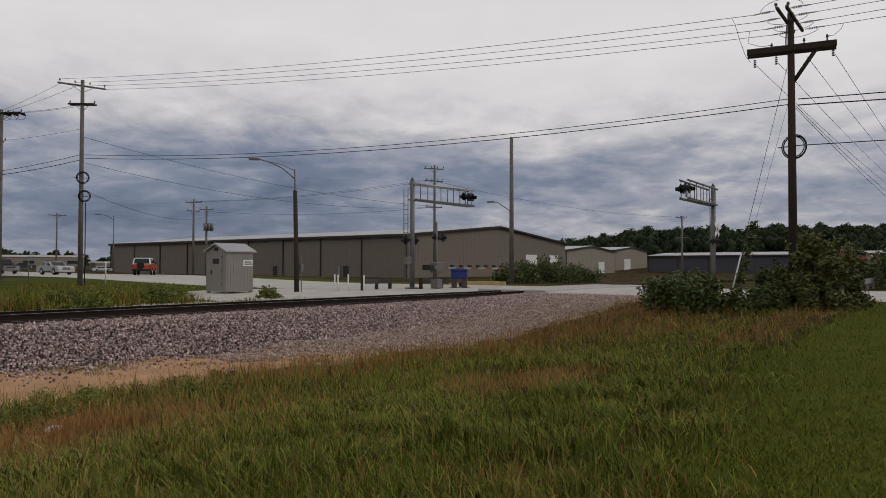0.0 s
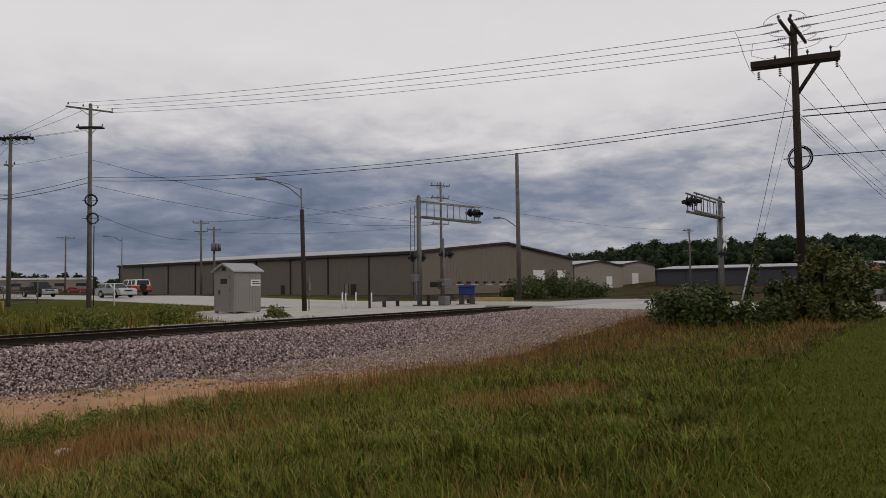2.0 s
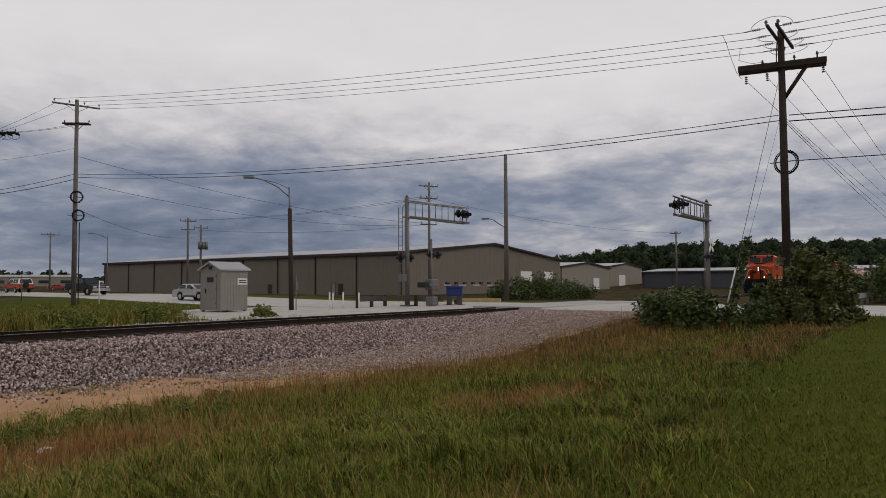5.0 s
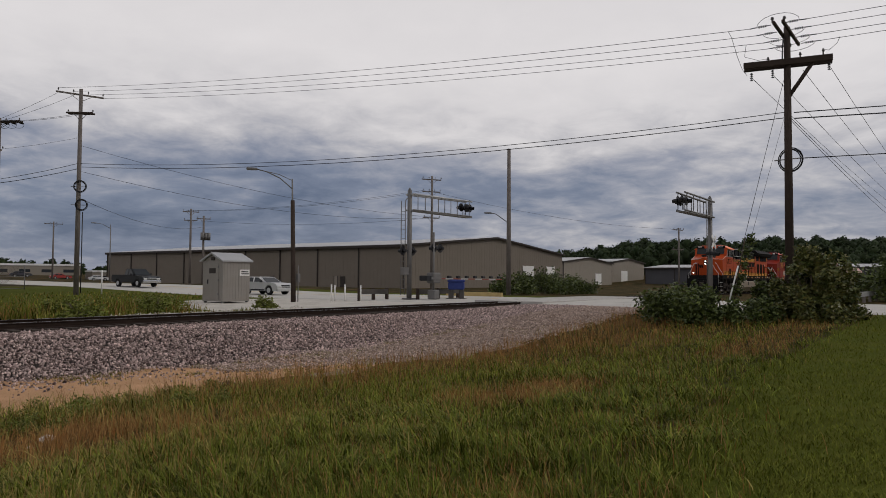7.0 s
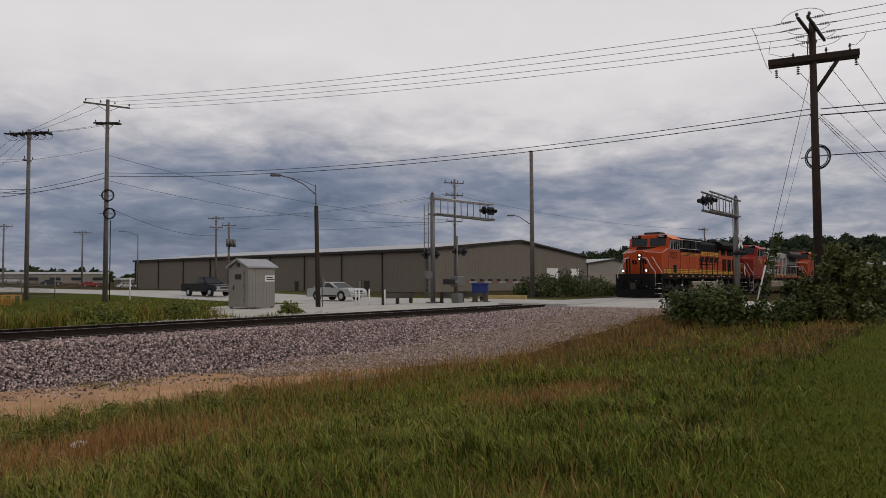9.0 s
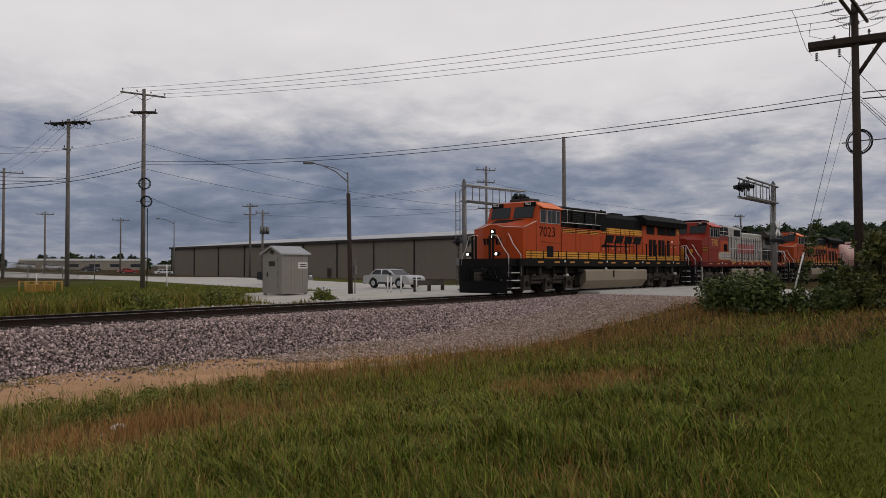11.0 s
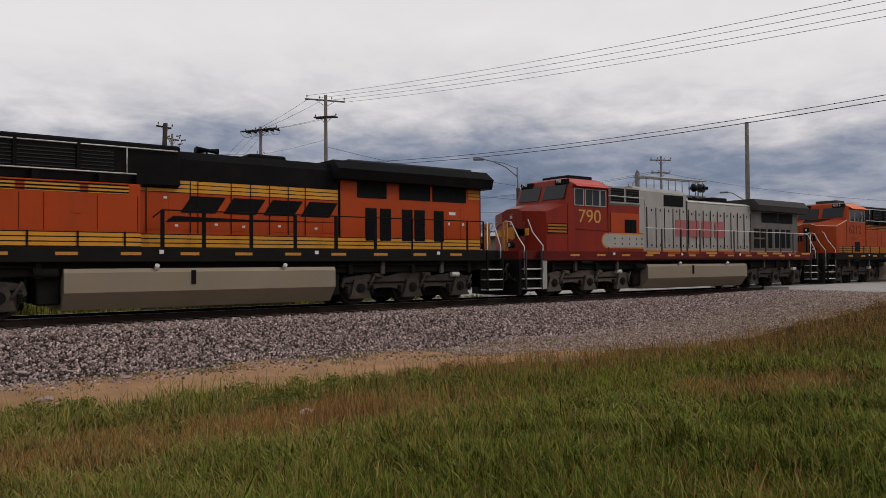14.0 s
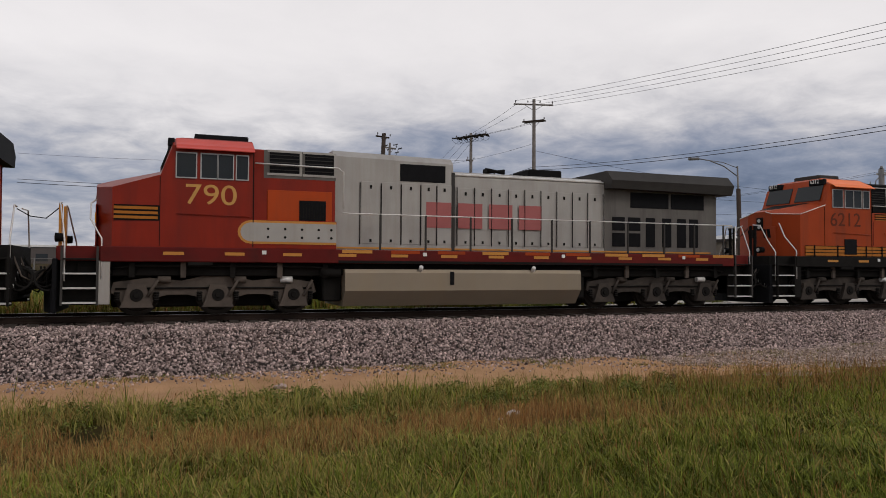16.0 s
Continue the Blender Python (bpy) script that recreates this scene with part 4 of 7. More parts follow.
for gx, gy, ww in ((11.8, 52.5, 2.2), (20.4, 55.0, 2.4)):
    g = thing("pipe_guard", pose(gx, gy, ground_z(gx, gy)), "yellow steel guard frame round low equipment", "guard frame", "yellow guard frames")
    for k in range(5):
        for yy in (0, 1.1):
            part("post", tube(bmesh.new(), (ww * k / 4, yy, -0.1), (ww * k / 4, yy, 1.35 if gx < 15 else 0.8), 0.07, seg=8), PIPEYELLOW, g)
    for zz in ((0.5, 1.25) if gx < 15 else (0.75,)):
        for yy in (0, 1.1):
            part("bar", rod([(0, yy, zz), (ww, yy, zz)], 0.05), PIPEYELLOW, g)
    part("equipment_box", boxes((0.4, ww - 0.4, 0.3, 0.9, 0.0, 0.6), bevel=0.03), PIPEYELLOW, g)


def far_building(x, y, w, d, h, mat, label, turn=0.0):
    b = thing("commercial_building", pose(x, y, ground_z(x, y) - 0.3, 0, 0, turn), label, "building", "distant commercial buildings")
    part("wall", boxes((0, w, 0, d, 0, h)), mat, b)
    part("parapet", boxes((-0.2, w + 0.2, -0.2, d + 0.2, h, h + 0.5)), M_WHITE, b)
    n = max(3, int(w / 5))
    for k in range(n):
        x0 = w * (k + 0.2) / n
        part("window", boxes((x0, x0 + w * 0.5 / n, -0.06, 0.0, 0.8, h * 0.62)), M_GLASSDARK, b)
    return b


M_GLASSDARK = glass("dark_shop_glass", (0.03, 0.035, 0.04), 0.1)
far_building(78, 215, 32, 14, 2.6, M_BEIGE, "long pale commercial building with dark windows", -20)
far_building(112, 205, 26, 12, 2.8, M_BEIGE, "low beige commercial building", -20)
far_building(12, 205, 40, 14, 3.6, M_BEIGE, "pale brick commercial building across the road", 0)
far_building(-34, 200, 36, 14, 4.2, material("brown_shopfront", (0.10, 0.085, 0.08), 0.7, vary=0.1, scale=0.6), "dark shopfront with white framed bays", 0)
far_building(-80, 190, 34, 14, 4.4, M_WHITE, "white flat-roofed building far across the road", 5)

# ---- the train ----
ORANGE = material("orange_loco_paint", (0.40, 0.052, 0.005), 0.42, vary=0.07, scale=1.3, bump=0.03, dirt=(0.22, 0.045, 0.015), dirt_amount=0.5, spec=0.2, streak=True)
ORANGE_WORN = material("weathered_orange_paint", (0.32, 0.046, 0.009), 0.5, vary=0.12, scale=1.2, bump=0.03, dirt=(0.16, 0.04, 0.018), dirt_amount=0.65, spec=0.15, streak=True)
NUMBER_BROWN = material("faded_brown_numerals", (0.11, 0.028, 0.014), 0.6, vary=0.1, bump=0)
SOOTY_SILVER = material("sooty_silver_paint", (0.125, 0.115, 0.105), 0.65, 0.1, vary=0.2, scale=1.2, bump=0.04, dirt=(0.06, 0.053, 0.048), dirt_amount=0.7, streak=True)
# darker copy of the red: the sill's shading is painted in, with grime patches
MAROON_SHADED = material("shaded_grimy_maroon", (0.105, 0.011, 0.009), 0.65, vary=0.2, scale=1.5, bump=0.05, dirt=(0.04, 0.012, 0.010), dirt_amount=0.7)
# lighter copy of the orange: skylight on the sunshade is painted in
ORANGE_LIT = material("skylit_orange_paint", (0.85, 0.19, 0.05), 0.5, vary=0.07, scale=2, bump=0.03)
LOCO_BLACK = material("sooty_black_paint", (0.007, 0.0066, 0.0066), 0.62, vary=0.25, scale=2.5, bump=0.05, dirt=(0.022, 0.019, 0.017), dirt_amount=0.3, spec=0.05)
YELLOW = material("yellow_stripe_paint", (0.60, 0.27, 0.025), 0.45, vary=0.1, scale=3, bump=0.02, dirt=(0.35, 0.18, 0.05), dirt_amount=0.35)
RED = material("dark_red_loco_paint", (0.22, 0.017, 0.006), 0.4, vary=0.1, scale=1.3, bump=0.03, dirt=(0.10, 0.014, 0.010), dirt_amount=0.55, spec=0.2, streak=True)
YELLOW_WORN = material("dulled_yellow_stripe", (0.36, 0.13, 0.02), 0.6, vary=0.15, scale=3, bump=0.02)
RED_FADED = material("faded_red_paint", (0.34, 0.10, 0.095), 0.55, vary=0.1, scale=2, bump=0.02)
NUMBER_YELLOW = material("worn_yellow_numerals", (0.50, 0.27, 0.07), 0.5, vary=0.15, scale=4, bump=0.02)
# the same for the red cab: a brighter red painted as lit from above
RED_LIT = material("skylit_red_paint", (0.55, 0.07, 0.05), 0.5, vary=0.1, scale=2, bump=0.02)
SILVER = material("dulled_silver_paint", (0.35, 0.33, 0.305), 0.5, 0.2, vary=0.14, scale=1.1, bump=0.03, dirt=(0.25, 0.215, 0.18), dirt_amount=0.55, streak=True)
GREYTOP = material("soot_grey_paint", (0.042, 0.039, 0.036), 0.65, vary=0.2, scale=2, bump=0.05)
TRUCK = material("road_dirt_grey_steel", (0.092, 0.074, 0.061), 0.8, 0.1, vary=0.22, scale=3, bump=0.25, dirt=(0.05, 0.042, 0.037), dirt_amount=0.7)
TRUCK_DARK = material("oily_dark_steel", (0.042, 0.035, 0.030), 0.75, 0.1, vary=0.3, scale=3, bump=0.25, dirt=(0.085, 0.068, 0.055), dirt_amount=0.6)
UNDER = material("black_underframe", (0.013, 0.012, 0.011), 0.75, vary=0.25, scale=4, bump=0.2, spec=0.04)
TANK_PAINT = material("grimy_silver_tank", (0.25, 0.205, 0.15), 0.48, 0.3, vary=0.1, scale=1.0, bump=0.04, dirt=(0.26, 0.20, 0.13), dirt_amount=0.6, streak=True)
WHEEL = material("worn_wheel_steel", (0.035, 0.03, 0.026), 0.7, 0.2, vary=0.2, scale=5, bump=0.1, spec=0.04)
LOUVRE = material("dark_louvre", (0.010, 0.010, 0.011), 0.6, vary=0.2, scale=6, bump=0.1, spec=0.04)
CAB_GLASS = glass("cab_glass", (0.018, 0.022, 0.024), 0.05)
LAMP_ON = material("lit_headlamp", (1.0, 0.97, 0.88), 0.2, vary=0, bump=0, emit=2.4)
LAMP_OFF = material("unlit_lens", (0.5, 0.5, 0.48), 0.15, vary=0.02, bump=0)
AMBER = material("amber_reflector", (0.50, 0.21, 0.03), 0.4, vary=0.05, bump=0)
STEEL = material("bare_grab_iron", (0.62, 0.60, 0.57), 0.45, 0.3, vary=0.1, bump=0)


def writing(text, size, mat, parent, m, name="lettering", label="", shear=0.0, extrude=0.004, bold=0.0, wide=1.0):
    cu = bpy.data.curves.new(name, "FONT")
    cu.body, cu.size, cu.extrude, cu.shear, cu.offset = text, size, extrude, shear, bold
    cu.align_x, cu.align_y = "LEFT", "BOTTOM"
    tmp = bpy.data.objects.new(name, cu)
    scene.collection.objects.link(tmp)
    bpy.context.view_layer.update()
    me = bpy.data.meshes.new_from_object(tmp.evaluated_get(bpy.context.evaluated_depsgraph_get()))
    bpy.data.objects.remove(tmp)
    me.materials.clear()
    me.materials.append(mat)
    ob = new(name, me)
    ob.parent = parent
    me.transform(Matrix.Diagonal((wide, 1, 1, 1)))
    ob.matrix_basis = m
    if label:
        tagged(ob, label)
    return ob


def side_text(side, x, z, y):
    """Pose of lettering on a side wall: side -1 faces -y, +1 faces +y."""
    return pose(x, side * y, z, 90, 0, 0 if side < 0 else 180)


def logo_bars(parent, side, x0, x1, z0, z1, y, mat, slant):
    """Four plain slanted blocks in place of a painted mark."""
    n, gap = 4, 0.22
    w = (x1 - x0 - gap * (n - 1)) / n
    for k in range(n):
        a = x0 + k * (w + gap)
        bm = prism(bmesh.new(), [(a, z0), (a + w, z0), (a + w + slant, z1), (a + slant, z1)], side * y, side * (y + 0.006))
        part("painted_mark", fixed(bm), mat, parent)


def bogie(loco, centre, axles, steel):
    """A three-axle truck; returns the axle sets, whose wheels turn."""
    name = "truck"
    t = part(name, boxes((centre - 2.6, centre + 2.6, -0.60, 0.60, 0.20, 1.05), bevel=0.05), UNDER, loco)
    for side in (-1, 1):
        y = side * 1.08
        bm = bmesh.new()
        a, b, c = axles
        pts = [(a - 0.62, 0.60), (a - 0.42, 0.48), (a - 0.34, 0.26), (a + 0.34, 0.26), (a + 0.44, 0.46), (a + 0.75, 0.54), (b - 0.75, 0.54), (b - 0.44, 0.46), (b - 0.34, 0.26), (b + 0.34, 0.26), (b + 0.44, 0.46),
               (b + 0.75, 0.54), (c - 0.75, 0.54), (c - 0.44, 0.46), (c - 0.34, 0.26), (c + 0.34, 0.26), (c + 0.42, 0.48), (c + 0.62, 0.60), (c + 0.55, 0.86), (c - 0.3, 0.98), (b + 0.9, 0.90), (b + 0.4, 1.02), (b - 0.4, 1.02), (b - 0.9, 0.90), (a + 0.3, 0.98), (a - 0.55, 0.86)]
        prism(bm, pts, y - 0.07, y + 0.07)
        part("side_frame", fixed(bm), steel, t)
        for x in axles:
            bm = prism(bmesh.new(), [(x - 0.40, 0.22), (x + 0.40, 0.22), (x + 0.33, 0.36), (x + 0.21, 0.80), (x - 0.21, 0.80), (x - 0.33, 0.36)], y + side * 0.05, y + side * 0.19)
            bx = part("axle_box", fixed(bm), steel, t)
            bm = tube(bmesh.new(), (x, y + side * 0.18, 0.533), (x, y + side * 0.215, 0.533), 0.165, 0.155, 14)
            tube(bm, (x, y + side * 0.21, 0.533), (x, y + side * 0.25, 0.533), 0.085, 0.07, 10)
            part("bearing_cap", bm, UNDER, bx)
            part("damper", tube(bmesh.new(), (x + 0.26, y + side * 0.2, 0.50), (x + 0.50, y + side * 0.2, 0.92), 0.045, 0.035, 8), steel, t)
            for dx in (-0.32, 0.32):
                rows = [(0.38 + 0.03 * k, 0.078 if k % 2 else 0.055) for k in range(9)]
                part("spring", turned_profile((x + dx * 1.45, y + side * 0.09), rows), UNDER, t)
        for x in (a + 0.65, c - 0.2, b + 0.55):
            bm = tube(bmesh.new(), (x - 0.16, y + side * 0.14, 0.93), (x + 0.16, y + side * 0.14, 0.93), 0.085, seg=10)
            part("brake_cylinder", bm, STEEL if x == c - 0.2 else steel, t)
        part("brake_rod", rod([(a - 0.5, y + side * 0.1, 0.70), (b, y + side * 0.11, 0.72), (c + 0.5, y + side * 0.1, 0.70)], 0.025), UNDER, t)
    sets = []
    for x in axles:
        bm = bmesh.new()
        tube(bm, (0, -0.9, 0), (0, 0.9, 0), 0.09, seg=10)
        for s in (-1, 1):
            tube(bm, (0, s * 0.69, 0), (0, s * 0.83, 0), 0.533, 0.525, 24)
            tube(bm, (0, s * 0.66, 0), (0, s * 0.69, 0), 0.56, 0.56, 24)
            tube(bm, (0, s * 0.83, 0), (0, s * 0.86, 0), 0.43, 0.40, 18)
            for k in range(5):
                an = k * 2 * math.pi / 5
                tube(bm, (0.28 * math.cos(an), s * 0.85, 0.28 * math.sin(an)), (0.28 * math.cos(an), s * 0.875, 0.28 * math.sin(an)), 0.05, seg=6)
        w = part("wheelset", bm, WHEEL, t)
        w.matrix_basis = pose(x, 0, 0.533)
        sets.append(w)
    return sets


AXLES = []


def locomotive(name, style, number, label, lit):
    """A six-axle diesel engine that runs towards -x. Zero is under the front edge of its cab window, at rail height."""
    L = thing(name, pose(0, 0, 0), label, "locomotive", "locomotives of the train")
    new_style = style != "red"
    YL = YELLOW_WORN if style == "worn" else YELLOW
    OR = ORANGE_WORN if style == "worn" else ORANGE
    body, nose_mat = (OR, OR) if new_style else (RED, RED)
    sill = UNDER if new_style else MAROON_SHADED
    SW = 1.5
    # underframe
    part("underframe", boxes((-2.3, 18.35, -1.2, 1.2, 1.05, 1.40), bevel=0.03), UNDER, L)
    part("deck", boxes((-1.75, 17.8, -1.54, 1.54, 1.38, 1.76), bevel=0.02), sill, L)
    part("platform", boxes((-2.75, -1.72, -1.30, 1.30, 1.40, 1.76), bevel=0.02), sill, L, "front platform")
    part("platform", boxes((17.78, 18.62, -1.30, 1.30, 1.40, 1.76), bevel=0.02), sill, L, "rear platform")
    # nose and cab
    nose = loft([(-1.92, cross(0.58, 1.76, 3.30, 3.40, 0.5)), (-1.50, cross(1.47, 1.76, 3.24, 3.50, 0.34)), (-0.36, cross(1.50, 1.76, 3.60, 3.74, 0.6))])
    part("nose", nose, nose_mat, L)
    cab = loft([(-0.38, cross(SW, 1.76, 3.60, 3.74, 0.6)), (-0.36, cross(SW, 1.76, 3.66, 3.80, 0.6)), (-0.10, cross(SW, 1.76, 4.36, 4.58, 0.72)), (0.10, cross(SW, 1.76, 4.36, 4.66, 0.62)), (1.92, cross(SW, 1.76, 4.36, 4.66, 0.62))])
    cabp = part("cab", cab, body, L)
    for side in (-1, 1):
        # visor over the side windows, door seams, window panes
        vis = prism(bmesh.new(), [(side * 1.48, 4.40), (side * 1.66, 4.26), (side * 1.67, 4.28), (side * 1.0, 4.63), (side * 0.98, 4.61)], -0.02, 1.93, axis="x")
        part("sunshade", fixed(vis), ORANGE_LIT if new_style else RED_LIT, L)
        frame_mat = ALLOY
        for a, b in ((0.0, 0.46), (0.60, 0.98), (1.02, 1.38), (1.48, 1.76)):
            w = part("cab_window", boxes((a, b, side * 1.512 - 0.006, side * 1.512 + 0.006, 3.56, 4.17)), CAB_GLASS, L)
            e = 0.03
            for q in ((a - e, b + e, 3.53, 3.56), (a - e, b + e, 4.17, 4.20), (a - e, a, 3.56, 4.17), (b, b + e, 3.56, 4.17)):
                part("window_frame", boxes((q[0], q[1], side * 1.515 - 0.015, side * 1.515 + 0.015, q[2], q[3])), frame_mat, w)
        # windscreen
        for y0, y1 in ((0.12, 1.28),):
            bm = boxes((-0.012, 0.012, y0, y1, 0.0, 0.60))
            m = pose(-0.385, 0, 3.80, 0, 20.5, 0)
            if side < 0:
                bm.transform(Matrix.Diagonal((1, -1, 1, 1)))
            part("windscreen", fixed(turned(bm, m)), CAB_GLASS, L)
        bm = boxes((-0.22, -0.06, side * 0.98 - 0.34, side * 0.98 + 0.34, 4.37, 4.58), bevel=0.02)
        nb = part("number_board", bm, LOUVRE, L, "black number board above the windscreen")
        writing(number, 0.20, M_WHITE, nb, pose(-0.228, side * 0.98 + 0.27, 4.405, 90, 0, -90), "number", extrude=0.002)
        # handrail at the front steps
        hr = [(-1.72, side * 1.50, 0.95), (-1.72, side * 1.50, 1.95), (-2.0, side * 1.25, 2.45), (-2.0, side * 1.05, 2.85), (-1.9, side * 0.9, 2.95)]
        part("handrail", rod(hr, 0.022), STEEL, L)
        part("handrail", rod([(-2.55, side * 1.38, 0.9), (-2.55, side * 1.38, 1.9), (-2.62, side * 1.1, 2.3), (-2.72, side * 0.85, 2.85), (-2.72, side * 0.5, 2.88)], 0.022), STEEL, L)
        for px in (-2.73,):
            for py in (0.42, 0.62):
                part("platform_post", boxes((px - 0.04, px + 0.02, side * py - 0.06, side * py + 0.06, 1.76, 2.85), bevel=0.01), UNDER if new_style else AMBER, L)
        # steps at both ends
        for x0, x1, nm in ((-2.62, -1.78, "front_steps"), (17.84, 18.60, "rear_steps")):
            st = part(nm, boxes((x0, x1, min(side * 1.12, side * 1.15), max(side * 1.12, side * 1.15), 0.3, 1.7)), UNDER, L)
            for xs in (x0, x1 - 0.05):
                part("stringer", boxes((xs, xs + 0.05, side * 1.50 - 0.04, side * 1.50 + 0.04, 0.30, 1.76)), UNDER if new_style else GREYTOP, st)
            for k in range(4):
                z = 0.36 + k * 0.36
                part("step", boxes((x0, x1, min(side * 1.16, side * 1.53), max(side * 1.16, side * 1.53), z - 0.02, z + 0.02), bevel=0.005), STEEL if k < 3 else UNDER, st)
        part("handrail", rod([(17.88, side * 1.5, 0.9), (17.88, side * 1.5, 2.75)], 0.022), STEEL, L)
        part("handrail", rod([(18.58, side * 1.40, 0.9), (18.58, side * 1.40, 1.9), (18.60, side * 1.0, 2.75), (18.55, side * 0.4, 2.75)], 0.022), STEEL, L)
        # walkway rail
        part("walkway_rail", rod([(6.5 if new_style else 4.3, side * 1.47, 2.55 if new_style else 2.78), (6.75 if new_style else 4.5, side * 1.47, 2.76), (17.75, side * 1.47, 2.76)], 0.020), LOCO_BLACK if new_style else STEEL, L)
        posts = [6.75, 7.85, 9.2, 10.55, 11.9, 13.3, 14.7, 15.9, 17.0, 17.72] if new_style else [5.4, 6.75, 8.15, 9.5, 10.85, 12.2, 13.6, 15.0, 16.2, 17.4]
        for x in posts:
            wide = 0.05 if new_style and x < 14 else 0.025
            part("rail_post", boxes((x - wide, x + wide, side * 1.47 - 0.02, side * 1.47 + 0.02, 1.76, 2.76)), LOCO_BLACK if new_style else GREYTOP, L)
        for k in range(12):
            x = -0.3 + 1.5 * k
            part("reflector", boxes((x, x + 0.5, side * 1.546 - 0.003, side * 1.546 + 0.003, 1.56, 1.64)), AMBER, L)
            if k % 3 == 1:
                part("deck_lamp", boxes((x + 0.95, x + 1.06, side * 1.55 - 0.012, side * 1.55 + 0.012, 1.60, 1.70)), M_WHITE, L)
        if not new_style:
            part("frame_skirt", boxes((4.2, 17.2, side * 1.075 - 0.004, side * 1.075 + 0.004, 1.80, 1.85)), AMBER, L, "thin yellow line along the sill")
        # painted number on the cab side
        writing(number, 0.74 if len(number) < 4 else 0.70, NUMBER_YELLOW if not new_style else (NUMBER_BROWN if style == "worn" else LOCO_BLACK), L, side_text(side, (0.18 if side < 0 else 1.38) if not new_style else (-0.14 if side < 0 else 1.25), 2.73, 1.505), "cab_number", "large painted road number", bold=0.0, wide=1.2 if len(number) < 4 else 1.08)
        part("grab_iron", rod([(0.0, side * 1.53, 2.62), (1.85, side * 1.53, 2.58)], 0.012), body, L)
        # plate beside the front steps, gear over the trucks, nose trim
        part("side_plate", boxes((-1.78, -1.52, side * 1.49 - 0.02, side * 1.49 + 0.02, 0.32, 1.40), bevel=0.006), UNDER if new_style else SILVER, L)
        for a, b in ((-1.5, 4.2), (12.0, 17.5)):
            part("underfloor_gear", boxes((a, b, min(side * 0.75, side * 1.22), max(side * 0.75, side * 1.22), 1.02, 1.40), bevel=0.03), UNDER, L)
            part("air_pipe", rod([(a, side * 1.30, 1.22), (a + 0.6, side * 1.34, 1.28), (b - 0.7, side * 1.34, 1.28), (b, side * 1.30, 1.2)], 0.03), UNDER, L)
            for k in range(5):
                xx = a + 0.4 + k * (b - a - 0.8) / 4
                part("hanger", boxes((xx, xx + 0.14, side * 1.32 - 0.05, side * 1.32 + 0.05, 0.98, 1.38), bevel=0.01), TRUCK if k % 2 else UNDER, L)
        if new_style:
            part("nose_trim", rod([(-0.36, side * 1.50, 3.61), (-1.50, side * 1.475, 3.25), (-1.93, side * 0.58, 3.31), (-1.935, side * 0.29, 3.40)], 0.016), M_WHITE, L)
        part("cable_loop", rod([(-2.78, side * 0.4, 1.5), (-3.0, side * 0.45, 1.2), (-3.15, side * 0.42, 1.05), (-3.2, side * 0.3, 1.25)], 0.03), UNDER, L)
        part("cab_seam", boxes((-0.40, -0.385, side * 1.506 - 0.004, side * 1.506 + 0.004, 1.78, 3.55)), UNDER, L)
        part("cab_seam", boxes((1.90, 1.925, side * 1.506 - 0.006, side * 1.506 + 0.006, 1.78, 4.30)), UNDER, L)
        part("cab_step", boxes((0.3, 0.9, side * 1.56 - 0.03, side * 1.56 + 0.03, 1.30, 1.38)), UNDER, L)
    # nose front: door, lamps, stripe bands
    part("nose_door", boxes((-1.925, -1.89, -0.75, -0.15, 1.78, 2.85), bevel=0.01), nose_mat, L)
    hl = part("headlight", boxes((-1.95, -1.84, -0.17, 0.17, 2.72, 3.20), bevel=0.03), LOCO_BLACK if new_style else RED, L)
    for z in (2.84, 3.08):
        part("lens", tube(bmesh.new(), (-1.975, 0, z), (-1.94, 0, z), 0.065, seg=14), LAMP_ON if lit else LAMP_OFF, hl)
    for y in (-0.85, 0.85):
        d = part("ditch_light", tube(bmesh.new(), (-2.82, y, 1.98), (-2.60, y, 1.98), 0.12, 0.10, 12), LOCO_BLACK, L)
        part("lens", tube(bmesh.new(), (-2.835, y, 1.98), (-2.80, y, 1.98), 0.07, seg=14), LAMP_ON if lit else LAMP_OFF, d)
    # pilot, plough and couplers
    part("pilot", boxes((-2.82, -2.70, -1.40, 1.40, 0.42, 1.45), bevel=0.02), LOUVRE, L)
    bm = bmesh.new()
    prism(bm, [(-2.72, -1.42), (-2.72, 1.42), (-2.84, 1.36), (-3.05, 0.7), (-3.16, 0.0), (-3.05, -0.7), (-2.84, -1.36)], 0.12, 0.70, axis="z")
    part("snow_plough", fixed(bm), LOUVRE, L)
    part("rear_pilot", boxes((18.5, 18.62, -1.48, 1.48, 0.42, 1.45), bevel=0.02), UNDER, L)
    for x0, x1, nm in ((-3.24, -2.7, "front_coupler"), (18.5, 19.06, "rear_coupler")):
        part(nm, boxes((x0, x1, -0.20, 0.20, 0.66, 1.12), bevel=0.07), TRUCK_DARK, L)
    for x0, x1 in ((-2.98, -2.7), (18.5, 18.8)):
        part("draft_gear", boxes((x0, x1, -0.48, 0.48, 0.52, 1.26), bevel=0.05), UNDER, L)
        for k in range(5):
            y, out = -1.15 + 0.27 * k, (-1 if x0 < 0 else 1)
            face = x0 if x0 < 0 else x1
            loop = [(face + out * (0.02 + 0.22 * math.sin(a)), y + 0.16 * math.cos(a) * (1 + 0.2 * k), 0.92 + 0.06 * k + (0.26 - 0.02 * k) * math.cos(a * 0.9 + 0.4 * k)) for a in [q * math.pi / 6 for q in range(10)]]
            h = part("hose_loop", rod(loop, 0.03), UNDER, L)
